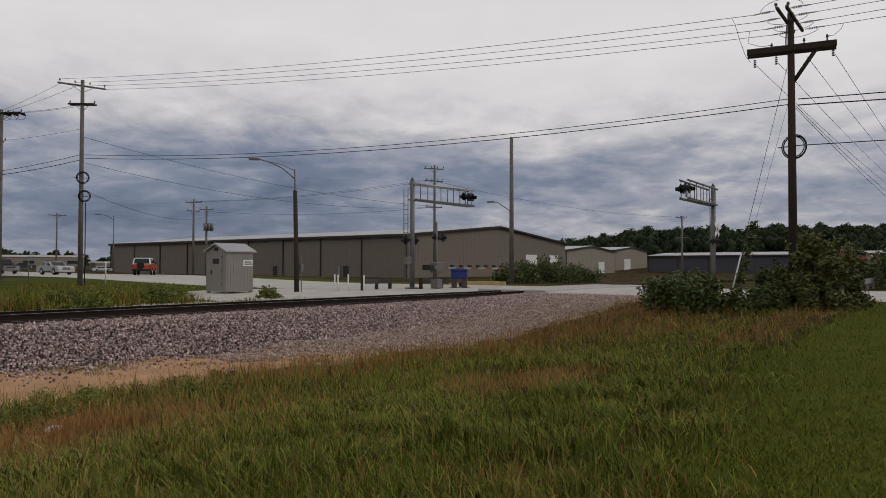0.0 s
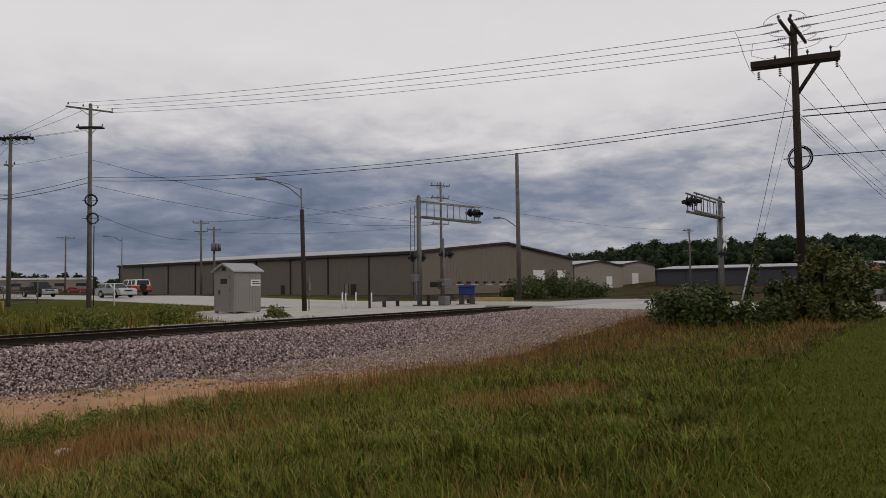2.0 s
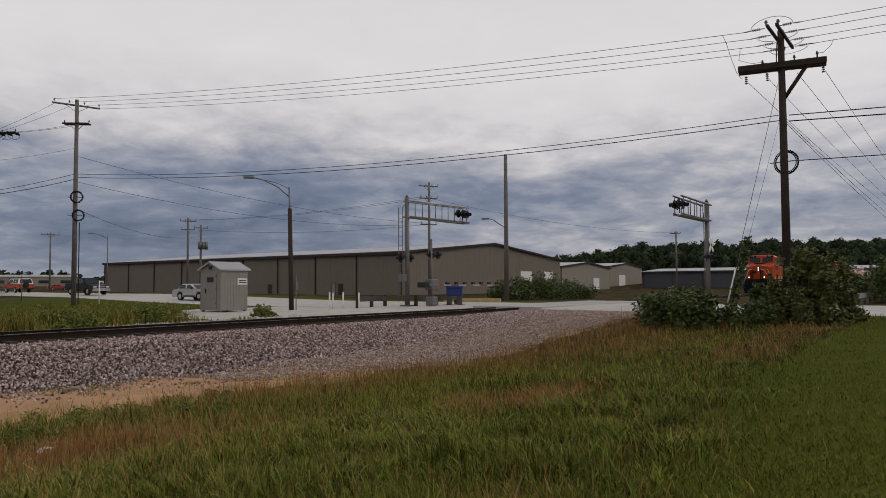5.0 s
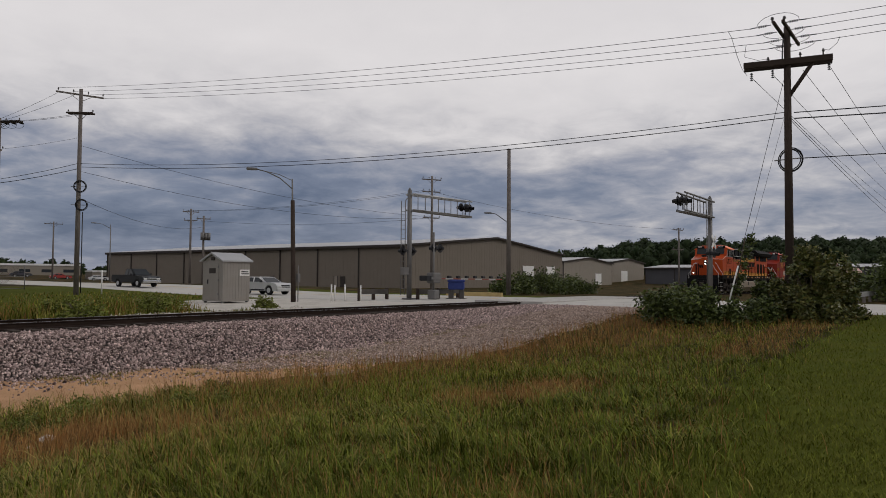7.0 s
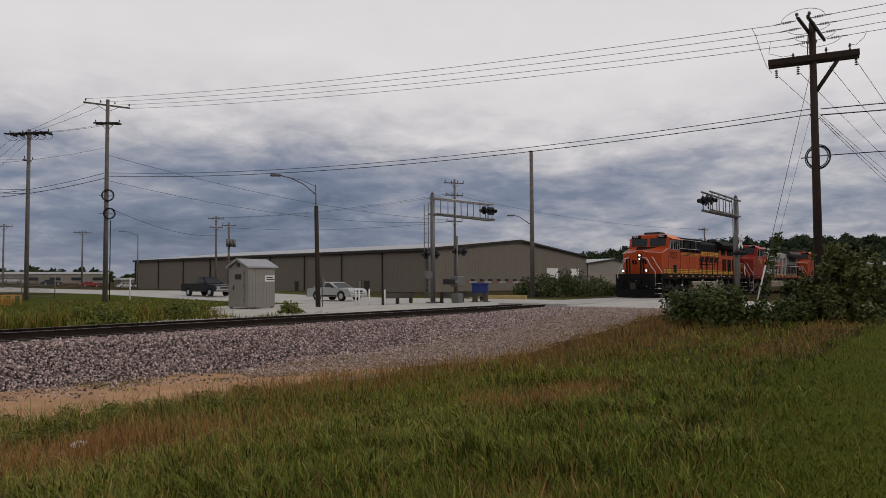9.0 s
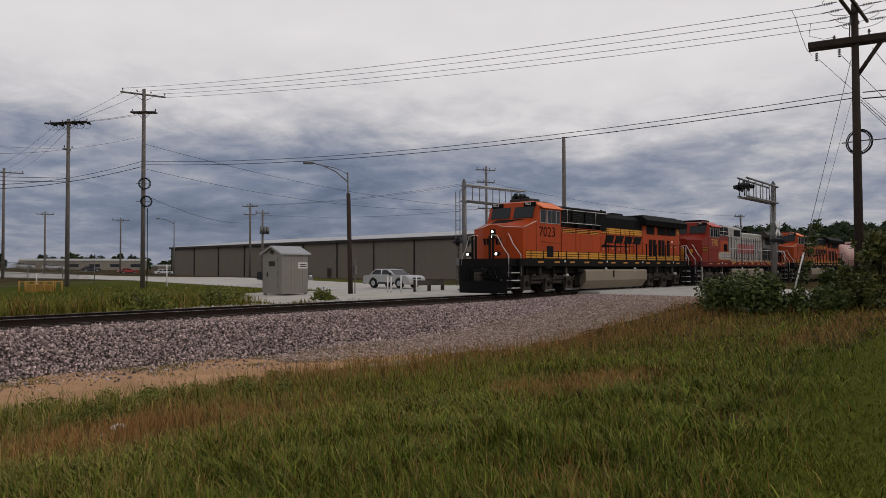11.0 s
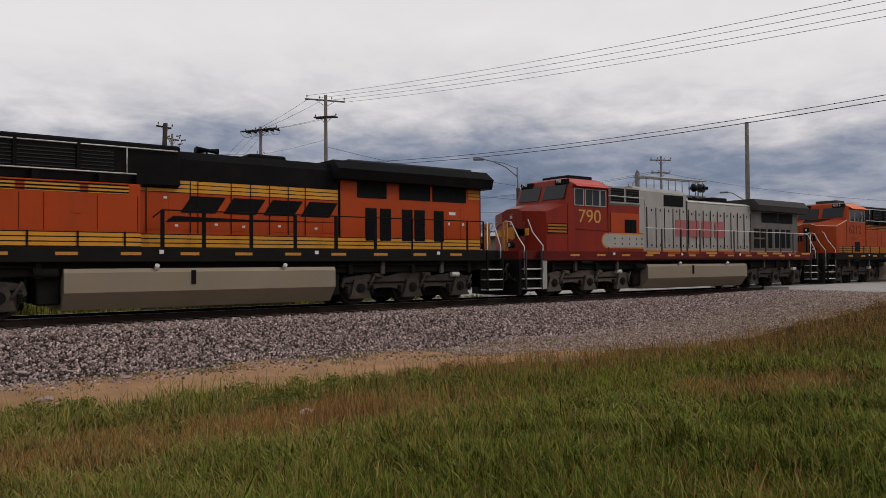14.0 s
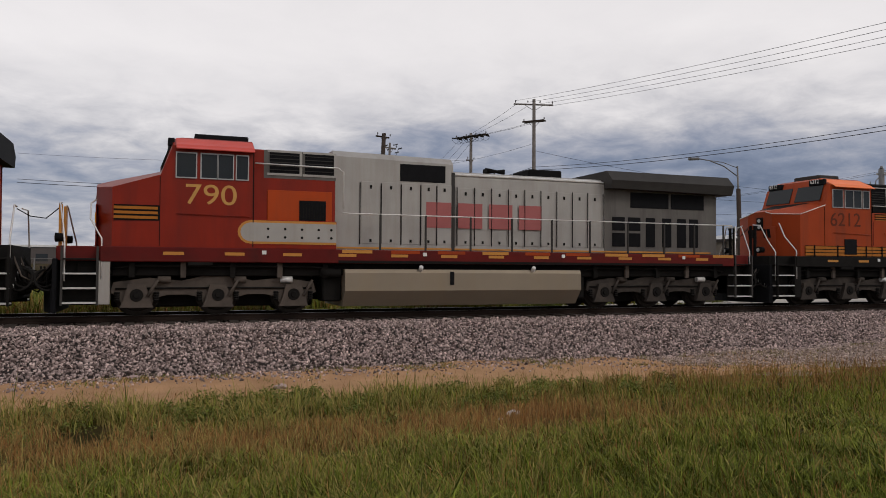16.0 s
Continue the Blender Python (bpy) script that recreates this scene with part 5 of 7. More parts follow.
            part("fitting", tube(bmesh.new(), loop[-1], tuple(Vector(loop[-1]) + Vector((0.02 * out, 0.03, -0.12))), 0.04, 0.03, 8), STEEL, h)
    part("safety_chain", rod([(18.55, -0.4, 2.7), (18.85, -0.35, 2.52), (19.2, -0.3, 2.48), (19.55, -0.35, 2.8)], 0.015), UNDER, L)
    for k in range(6):
        y, q = -1.0 + 0.3 * k, 0.13 * (k % 3)
        part("jumper_cable", rod([(18.58, y, 1.55 - q), (18.78, y - 0.05, 1.02 - q), (19.05, y + 0.06, 0.86 - q), (19.38, y + 0.12, 1.30 - q)], 0.024), UNDER if k % 3 else TRUCK, L)
    part("jumper_cable", rod([(18.55, 0.35, 1.6), (18.8, 0.4, 1.15), (19.15, 0.4, 1.05), (19.45, 0.4, 1.5)], 0.035), UNDER, L)
    for y in (-0.9, -0.7, -0.5, 0.5, 0.7, 0.9):
        part("brake_hose", rod([(-2.82, y, 1.30), (-2.98, y, 1.05), (-3.0, y * 0.98, 0.72), (-2.9, y * 0.95, 0.62)], 0.028), UNDER, L)
        part("brake_hose", rod([(18.62, y, 1.30), (18.8, y, 1.0), (18.82, y * 0.98, 0.66)], 0.028), UNDER, L)
    # fuel tank
    bm = bmesh.new()
    prism(bm, [(-1.44, 1.22), (-1.50, 1.12), (-1.50, 0.62), (-1.15, 0.18), (1.15, 0.18), (1.50, 0.62), (1.50, 1.12), (1.44, 1.22)], 4.40, 11.86, axis="x")
    tank = part("fuel_tank", fixed(bm), TANK_PAINT, L)
    for side in (-1, 1):
        part("gauge", boxes((7.5, 7.62, side * 1.512 - 0.012, side * 1.512 + 0.012, 0.78, 1.16)), LOUVRE, tank)
        for x in (6.6, 10.2):
            part("filler", tube(bmesh.new(), (x, side * 1.42, 1.16), (x, side * 1.56, 1.30), 0.06, seg=8), STEEL, tank)
    for side in (-1, 1):
        part("air_reservoir", tube(bmesh.new(), (3.75, side * 1.3, 1.12), (4.3, side * 1.3, 1.12), 0.13, seg=10), UNDER, L)
        for x0, x1 in ((3.85, 4.38), (11.88, 12.2)):
            part("brake_gear", boxes((x0, x1, min(side * 0.3, side * 1.15), max(side * 0.3, side * 1.15), 0.32, 1.1), bevel=0.05), UNDER, L)
    # hood
    if new_style:
        part("equipment_cabinet", boxes((1.92, 6.2, -1.47, 1.47, 1.76, 3.40), bevel=0.02), OR, L)
        part("upper_cabinet", boxes((1.92, 7.3, -1.22, 1.22, 3.40, 4.52), bevel=0.05), LOCO_BLACK, L)
        part("engine_hood", loft([(6.2, cross(1.02, 1.76, 4.18, 4.42, 0.75)), (12.3, cross(1.02, 1.76, 4.18, 4.42, 0.75))]), OR, L)
        part("hood_top", loft([(7.3, [(-1.035, 3.62), (-1.035, 4.20), (-0.78, 4.45), (0.78, 4.45), (1.035, 4.20), (1.035, 3.62)]), (12.2, [(-1.035, 3.62), (-1.035, 4.20), (-0.78, 4.45), (0.78, 4.45), (1.035, 4.20), (1.035, 3.62)])]), LOCO_BLACK, L)
        part("radiator_cab", boxes((12.2, 17.95, -1.02, 1.02, 1.76, 3.95), bevel=0.02), OR, L)
        part("radiator", loft([(12.0, [(-1.40, 3.95), (-1.50, 4.25), (-1.1, 4.55), (1.1, 4.55), (1.50, 4.25), (1.40, 3.95)]), (18.2, [(-1.40, 3.92), (-1.50, 4.25), (-1.1, 4.55), (1.1, 4.55), (1.50, 4.25), (1.40, 3.92)])]), LOCO_BLACK, L, "black overhanging radiator wings")
        part("radiator_top", boxes((12.6, 17.6, -1.0, 1.0, 4.54, 4.62), bevel=0.02), GREYTOP, L)
        for side in (-1, 1):
            # grilles, posts and rails along the upper cabinet
            for a, b in ((2.05, 3.3), (3.4, 4.7), (4.8, 5.6)):
                g = part("grille", boxes((a, b, side * 1.23 - 0.006, side * 1.23 + 0.006, 3.62, 4.30)), LOUVRE, L)
                for k in range(7):
                    z = 3.66 + k * 0.09
                    part("slat", boxes((a, b, side * 1.245 - 0.015, side * 1.245 + 0.015, z, z + 0.018)), GREYTOP, g)
            for x in (2.05, 3.7, 5.2, 6.1):
                part("brace", boxes((x, x + 0.16, min(side * 1.22, side * 1.46), max(side * 1.22, side * 1.46), 3.40, 3.72)), LOCO_BLACK, L)
            for x in (2.02, 3.42, 3.95, 5.15, 6.12):
                part("cabinet_seam", boxes((x, x + 0.016, side * 1.474 - 0.006, side * 1.474 + 0.006, 2.18, 3.08)), MAROON_SHADED, L)
            for x in (2.6, 4.6):
                part("cabinet_hinge", boxes((x, x + 0.18, side * 1.478 - 0.01, side * 1.478 + 0.01, 2.60, 2.66)), OR, L)
            part("vent_post", boxes((3.32, 3.40, side * 1.30 - 0.02, side * 1.30 + 0.02, 3.66, 4.38)), LOCO_BLACK, L)
            part("vent_post", boxes((4.72, 4.80, side * 1.30 - 0.02, side * 1.30 + 0.02, 3.66, 4.38)), LOCO_BLACK, L)
            for x in (2.9, 5.9):
                part("rail_upright", rod([(x, side * 1.31, 3.70), (x, side * 1.31, 4.36)], 0.014), STEEL, L)
            part("cabinet_rail", rod([(2.0, side * 1.46, 3.66), (6.1, side * 1.46, 3.66)], 0.018), STEEL, L)
            part("cabinet_rail", rod([(2.0, side * 1.30, 4.36), (7.2, side * 1.30, 4.36)], 0.018), STEEL, L)
            for a, b in ((2.15, 3.35), (3.55, 4.75), (4.95, 5.9)):
                part("stripe", boxes((a, b, side * 1.475 - 0.004, side * 1.475 + 0.004, 3.12, 3.36)), YL, L)
            for k in range(3):
                part("vent_slat", boxes((2.1, 5.9, side * 1.478 - 0.006, side * 1.478 + 0.006, 3.14 + 0.09 * k, 3.18 + 0.09 * k)), LOCO_BLACK, L)
            # stripes: base of the body and below the hood top
            for z0, z1, m in ((1.79, 1.88, YL), (1.91, 2.00, YL), (2.03, 2.12, YL)):
                part("stripe", boxes((-1.30, 6.2, side * 1.505 - 0.004, side * 1.505 + 0.004, z0, z1)), m, L)
                part("stripe", boxes((6.2, 17.92, side * 1.024 - 0.004, side * 1.024 + 0.004, z0, z1)), m, L)
            for z0, z1 in ((1.765, 1.79), (1.88, 1.91), (2.00, 2.03), (2.12, 2.145)):
                part("stripe", boxes((-1.30, 6.2, side * 1.505 - 0.003, side * 1.505 + 0.003, z0, z1)), LOCO_BLACK, L)
                part("stripe", boxes((6.2, 17.92, side * 1.024 - 0.003, side * 1.024 + 0.003, z0, z1)), LOCO_BLACK, L)
            part("stripe", boxes((6.2, 12.2, side * 1.024 - 0.003, side * 1.024 + 0.003, 3.27, 3.62)), LOCO_BLACK, L)
            for z0, z1 in ((3.29, 3.38), (3.405, 3.495), (3.52, 3.61)):
                part("stripe", boxes((6.2 if z0 < 3.5 else 5.9, 12.2, side * 1.026 - 0.004, side * 1.026 + 0.004, z0, z1)), YL, L)
            for k in range(10):
                x = 6.45 + k * 0.58
                part("hood_door", boxes((x, x + 0.54, side * 1.022 - 0.006, side * 1.022 + 0.006, 2.25, 3.26), bevel=0.004), OR, L)
            for x in (6.44, 7.61, 7.82, 8.77, 9.35, 9.93, 10.52, 11.08, 12.22):
                part("hood_seam", boxes((x, x + 0.022, side * 1.036 - 0.01, side * 1.036 + 0.01, 2.17, 3.66)), UNDER, L)
            for x, z in ((6.9, 3.1), (7.2, 2.35), (8.3, 2.4), (9.1, 2.36), (10.2, 2.4), (11.4, 2.36)):
                part("door_latch", boxes((x, x + 0.09, side * 1.035 - 0.012, side * 1.035 + 0.012, z, z + 0.06)), STEEL, L)
            logo_bars(L, side, 7.35, 11.9, 2.74, 3.20, 1.034, LOCO_BLACK, 0.30 if side < 0 else -0.30)
            part("painted_mark", fixed(prism(bmesh.new(), [(7.15, 2.64), (9.2, 2.60), (12.4, 2.60), (9.2, 2.53), (6.95, 2.47)], side * 1.03, side * 1.036)), LOCO_BLACK, L)
            # louvres under the wings, rear doors
            for a, b in ((12.9, 14.0), (14.5, 15.75), (15.85, 17.3)):
                part("air_intake", boxes((a, b, side * 1.03 - 0.012, side * 1.03 + 0.012, 3.42, 3.92), bevel=0.006), LOUVRE, L)
            for a in (13.2, 13.75, 14.6, 15.1, 15.9):
                d = part("louvre_door", boxes((a, a + 0.42, side * 1.03 - 0.012, side * 1.03 + 0.012, 2.05, 3.10), bevel=0.006), LOUVRE, L)
                for k in range(8):
                    part("slat", boxes((a + 0.03, a + 0.39, side * 1.05 - 0.008, side * 1.05 + 0.008, 2.12 + 0.12 * k, 2.15 + 0.12 * k)), LOCO_BLACK, d)
            for a, b in ((16.42, 17.0), (17.04, 17.62)):
                d = part("rear_door", boxes((a, b, side * 1.026 - 0.012, side * 1.026 + 0.012, 2.16, 3.22), bevel=0.006), OR, L)
                part("door_latch", boxes((a + 0.08, a + 0.16, side * 1.042 - 0.008, side * 1.042 + 0.008, 2.62, 2.72)), STEEL, d)
            part("door_notice", boxes((16.55, 16.82, side * 1.041 - 0.003, side * 1.041 + 0.003, 2.98, 3.08)), M_WHITE, L, "small worn pale notice")
            for z0 in (3.56, 3.68, 3.80):
                part("stripe", boxes((17.42, 17.94, side * 1.022 - 0.004, side * 1.022 + 0.004, z0, z0 + 0.08)), YL, L)
            part("corner_post", boxes((17.93, 17.97, side * 1.01 - 0.02, side * 1.01 + 0.02, 1.78, 3.94)), MAROON_SHADED, L)
            part("battery_box", boxes((0.55, 1.15, side * 1.512 - 0.01, side * 1.512 + 0.01, 1.84, 2.40), bevel=0.006), LOUVRE, L)
            for x in (-0.9, 0.2, 1.6, 2.4, 3.6, 4.7, 5.8):
                part("low_rail_post", boxes((x - 0.02, x + 0.02, side * 1.53 - 0.012, side * 1.53 + 0.012, 1.76, 2.16)), LOCO_BLACK, L)
        part("exhaust_box", boxes((9.5, 10.7, -0.55, 0.55, 4.44, 4.60), bevel=0.05), LOCO_BLACK, L)
        part("aircon_unit", boxes((0.35, 1.35, -0.6, 0.6, 4.64, 4.84), bevel=0.03), GREYTOP, L)
        glare = loft([(-1.47, [(-0.46, 3.50), (-0.46, 3.517), (0.46, 3.517), (0.46, 3.50)]), (-0.42, [(-0.84, 3.72), (-0.84, 3.740), (0.84, 3.740), (0.84, 3.72)])])
        part("anti_glare_panel", glare, LOCO_BLACK, L, "matt black panel on top of the nose")
        for side in (-1, 1):
            logo_bars_nose(L, side)
    else:
        part("electrical_cabinet", boxes((1.92, 4.15, -1.30, 1.30, 1.76, 4.42), bevel=0.03), RED, L)
        part("front_hood", loft([(4.15, cross(1.06, 1.76, 4.40, 4.58, 0.8)), (7.75, cross(1.06, 1.76, 4.34, 4.52, 0.8))]), SILVER, L)
        part("engine_hood", loft([(7.75, cross(1.03, 1.76, 3.98, 4.16, 0.8)), (13.0, cross(1.03, 1.76, 3.98, 4.16, 0.8))]), SILVER, L)
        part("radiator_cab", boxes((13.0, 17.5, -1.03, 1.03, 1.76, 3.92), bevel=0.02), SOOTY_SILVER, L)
        part("radiator", loft([(13.0, [(-1.40, 3.85), (-1.50, 4.10), (-1.2, 4.42), (1.2, 4.42), (1.50, 4.10), (1.40, 3.85)]), (17.85, [(-1.40, 3.80), (-1.50, 4.10), (-1.2, 4.42), (1.2, 4.42), (1.50, 4.10), (1.40, 3.80)])]), GREYTOP, L, "soot-grey overhanging radiator wings")
        for side in (-1, 1):
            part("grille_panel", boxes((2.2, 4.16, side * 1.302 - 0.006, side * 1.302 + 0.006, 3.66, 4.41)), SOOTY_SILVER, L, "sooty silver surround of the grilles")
            for x in [4.3 + 1.4 * k for k in range(10)]:
                part("sill_stripe", boxes((x, x + 0.85, side * 1.545 - 0.004, side * 1.545 + 0.004, 1.66, 1.75)), AMBER if x % 2 < 1 else ORANGE_WORN, L)
            part("stripe_field", boxes((-1.46, -0.40, side * 1.4995 - 0.004, side * 1.4995 + 0.004, 2.42, 2.81)), LOCO_BLACK, L)
            part("sill_gap", boxes((4.2, 17.3, side * 1.548 - 0.004, side * 1.548 + 0.004, 1.385, 1.46)), UNDER, L)
            # pale strip modelled as the white highlight on the hood's roof edge
            part("roof_edge_highlight", boxes((7.8, 13.0, side * 0.99 - 0.05, side * 0.99 + 0.05, 4.02, 4.07), bevel=0.02), STEEL, L)
            for x in (2.3, 2.75, 3.2, 3.65, 4.0):
                part("band_bolt", tube(bmesh.new(), (x, side * 1.51, 2.28), (x, side * 1.53, 2.28), 0.035, seg=8), UNDER, L)
                part("band_bolt", tube(bmesh.new(), (x, side * 1.51, 2.06), (x, side * 1.53, 2.06), 0.035, seg=8), UNDER, L)
            for a, b in ((2.35, 3.15), (3.3, 4.1)):
                g = part("grille", boxes((a, b, side * 1.305 - 0.012, side * 1.305 + 0.012, 3.80, 4.36)), LOUVRE, L)
                part("grille_frame", boxes((a - 0.06, b + 0.06, side * 1.315 - 0.012, side * 1.315 + 0.012, 4.36, 4.42)), SILVER, g)
                part("grille_frame", boxes((a - 0.06, b + 0.06, side * 1.315 - 0.012, side * 1.315 + 0.012, 3.74, 3.80)), SILVER, g)
                part("grille_frame", boxes((b, b + 0.07, side * 1.315 - 0.012, side * 1.315 + 0.012, 3.80, 4.36)), SILVER, g)
                for k in range(5):
                    part("slat", boxes((a, b, side * 1.322 - 0.01, side * 1.322 + 0.01, 3.88 + k * 0.1, 3.90 + k * 0.1)), GREYTOP, g)
            part("long_grab_iron", rod([(1.95, side * 1.45, 4.02), (4.2, side * 1.45, 4.0), (4.35, side * 1.42, 3.9), (4.35, side * 1.42, 2.9)], 0.02), STEEL, L)
            # replacement panel and grille, rounded side band
            ob = part("service_panel", boxes((2.3, 4.05, side * 1.315 - 0.015, side * 1.315 + 0.015, 2.46, 3.34), bevel=0.01), ORANGE, L, "unmatched orange replacement panel")
            g = part("panel_grille", boxes((3.15, 3.88, side * 1.335 - 0.01, side * 1.335 + 0.01, 2.52, 3.08)), LOUVRE, ob)
            for k in range(9):
                part("slat", boxes((3.18 + k * 0.077, 3.20 + k * 0.077, side * 1.35 - 0.008, side * 1.35 + 0.008, 2.53, 3.07)), UNDER, g)
            cap = [(4.14, 1.94), (4.14, 2.44)] + [(1.86 + 0.0 + 0.27 * -math.sin(q) * 1.0, 2.19 + 0.25 * math.cos(q)) for q in [i * math.pi / 8 for i in range(9)]]
            part("side_band", fixed(prism(bmesh.new(), cap, side * 1.50, side * 1.515)), SILVER, L, "silver band with a rounded front end")
            cap2 = [(4.14, 1.88), (4.14, 2.50)] + [(1.86 + 0.34 * -math.sin(q), 2.19 + 0.31 * math.cos(q)) for q in [i * math.pi / 8 for i in range(9)]]
            part("band_border", fixed(prism(bmesh.new(), cap2, side * 1.30, side * 1.508)), AMBER, L, "thin yellow and black border of the silver band")
            part("lower_cabinet", boxes((1.92, 4.15, min(side * 1.28, side * 1.49), max(side * 1.28, side * 1.49), 1.76, 2.52), bevel=0.01), RED, L)
            part("hood_vent", boxes((6.1, 7.5, side * 1.065 - 0.012, side * 1.065 + 0.012, 3.78, 4.28), bevel=0.005), LOUVRE, L)
            for a, b, z1 in [(4.95, 5.5, 3.72), (5.55, 6.1, 3.72), (6.15, 6.7, 3.72), (6.75, 7.2, 3.72), (7.25, 7.7, 3.72)]:
                d = part("hood_door", boxes((a, b, side * 1.065 - 0.008, side * 1.065 + 0.008, 1.95, z1), bevel=0.005), SILVER, L)
                part("latch", boxes(((a + b) / 2 - 0.03, (a + b) / 2 + 0.03, side * 1.08 - 0.008, side * 1.08 + 0.008, 3.52, 3.62)), UNDER, d)
                part("latch", boxes(((a + b) / 2 - 0.03, (a + b) / 2 + 0.03, side * 1.08 - 0.008, side * 1.08 + 0.008, 2.0, 2.08)), UNDER, d)
            for k in range(9):
                a = 7.9 + k * 0.56
                d = part("hood_door", boxes((a, a + 0.51, side * 1.035 - 0.008, side * 1.035 + 0.008, 1.95, 3.66), bevel=0.005), SILVER, L)
                part("latch", boxes((a + 0.23, a + 0.29, side * 1.05 - 0.008, side * 1.05 + 0.008, 3.44, 3.54)), UNDER, d)
                part("latch", boxes((a + 0.23, a + 0.29, side * 1.05 - 0.008, side * 1.05 + 0.008, 2.0, 2.08)), UNDER, d)
            logo_bars(L, side, 6.9, 10.7, 2.45, 3.2, 1.082, RED_FADED, 0.0)
            for x in (4.90, 5.52, 6.12, 6.72, 7.22, 7.86, 8.43, 8.99, 9.55, 10.11, 10.67, 11.23, 11.79, 12.35, 12.92):
                part("door_gap", boxes((x, x + 0.02, side * 1.07 - 0.025, side * 1.07 + 0.004, 1.93, 3.68)), UNDER, L)
            part("hood_seam", boxes((7.70, 7.80, side * 1.05 - 0.03, side * 1.05 + 0.03, 1.78, 4.10)), GREYTOP, L)
            for a, b in ((14.0, 15.5), (15.6, 16.95)):
                part("air_intake", boxes((a, b, side * 1.04 - 0.012, side * 1.04 + 0.012, 3.28, 3.78), bevel=0.006), LOUVRE, L)
            for a in (13.3, 13.9):
                for z in (2.0, 2.52):
                    part("louvre_door", boxes((a, a + 0.48, side * 1.04 - 0.012, side * 1.04 + 0.012, z, z + 0.44), bevel=0.006), LOUVRE, L)
            for a in (14.6, 15.25, 15.85, 16.35):
                part("louvre_door", boxes((a, a + 0.36, side * 1.04 - 0.012, side * 1.04 + 0.012, 2.0, 2.96), bevel=0.006), LOUVRE, L)
            for z0 in (2.46, 2.58, 2.70):
                part("stripe", boxes((-1.46, -0.44, side * 1.506 - 0.004, side * 1.506 + 0.004, z0, z0 + 0.07)), YELLOW_WORN, L)
            part("hood_top_rail", boxes((7.8, 12.9, side * 0.95 - 0.09, side * 0.95 + 0.09, 4.03, 4.10), bevel=0.03), STEEL, L)
        bm = prism(bmesh.new(), [(-0.95, 2.35), (-0.35, 2.35), (0, 2.2), (0.35, 2.35), (0.95, 2.35), (0.95, 2.62), (0.35, 2.62), (0, 2.78), (-0.35, 2.62), (-0.95, 2.62)], -1.925, -1.905, axis="x")
        part("nose_emblem", fixed(bm), YELLOW, L, "plain yellow cross-shaped emblem")
        part("exhaust_box", boxes((10.5, 11.7, -0.6, 0.6, 4.14, 4.42), bevel=0.04), LOCO_BLACK, L)
        part("aircon_unit", boxes((0.45, 1.85, -0.75, 0.75, 4.62, 4.82), bevel=0.03), LOUVRE, L)
    hx = 8.3 if new_style else 9.4
    hz = 4.45 if new_style else 4.16
    bm = tube(bmesh.new(), (hx, -0.4, hz), (hx, -0.4, hz + 0.12), 0.03)
    horn = part("horn", bm, LOCO_BLACK, L, "air horn with black trumpets on the hood")
    for k, (dx, dy) in enumerate(((-0.35, -0.12), (0.33, 0.0), (-0.3, 0.14))):
        part("trumpet", tube(bmesh.new(), (hx - dx * 0.2, -0.4 + dy, hz + 0.14), (hx + dx, -0.4 + dy, hz + 0.14), 0.03, 0.09, 10), LOCO_BLACK, horn)
    part("rear_headlight", boxes(((17.96 if new_style else 17.51), (18.06 if new_style else 17.61), -0.18, 0.18, 3.3, 3.6), bevel=0.02), LOCO_BLACK, L)
    AXLES.extend(bogie(L, 1.06, (-0.91, 1.07, 3.04), TRUCK_DARK if new_style else TRUCK))
    AXLES.extend(bogie(L, 14.85, (12.87, 14.85, 16.83), TRUCK_DARK))
    return L


def logo_bars_nose(L, side):
    """Plain dark blocks on the nose in place of a painted mark."""
    for k in range(2):
        y0 = side * (0.20 + k * 0.19)
        y1 = side * (0.20 + k * 0.19 + 0.15)
        bm = prism(bmesh.new(), [(y0, 2.44), (y1, 2.44), (y1 + 0.06, 2.76), (y0 + 0.06, 2.76)], -1.93, -1.905, axis="x")
        part("painted_mark", fixed(bm), LOCO_BLACK, L)


ALLOY = material("dull_alloy_window_frame", (0.36, 0.35, 0.34), 0.5, 0.3, vary=0.1, bump=0)
TRIM_DARK = material("dark_window_rubber", (0.03, 0.03, 0.032), 0.6, vary=0.1, bump=0)
loco_lead = locomotive("locomotive", "orange", "7023", "bright orange diesel locomotive with black roof and lit headlights", True)
loco_red = locomotive("locomotive", "red", "790", "dark red and silver diesel locomotive with faded paint", False)
loco_third = locomotive("locomotive", "worn", "6212", "weathered orange diesel locomotive at the end of the engines", False)


PALE_TANK = material("faded_pink_tank_paint", (0.50, 0.30, 0.26), 0.5, vary=0.1, scale=1.5, bump=0.03, dirt=(0.25, 0.13, 0.10), dirt_amount=0.6)


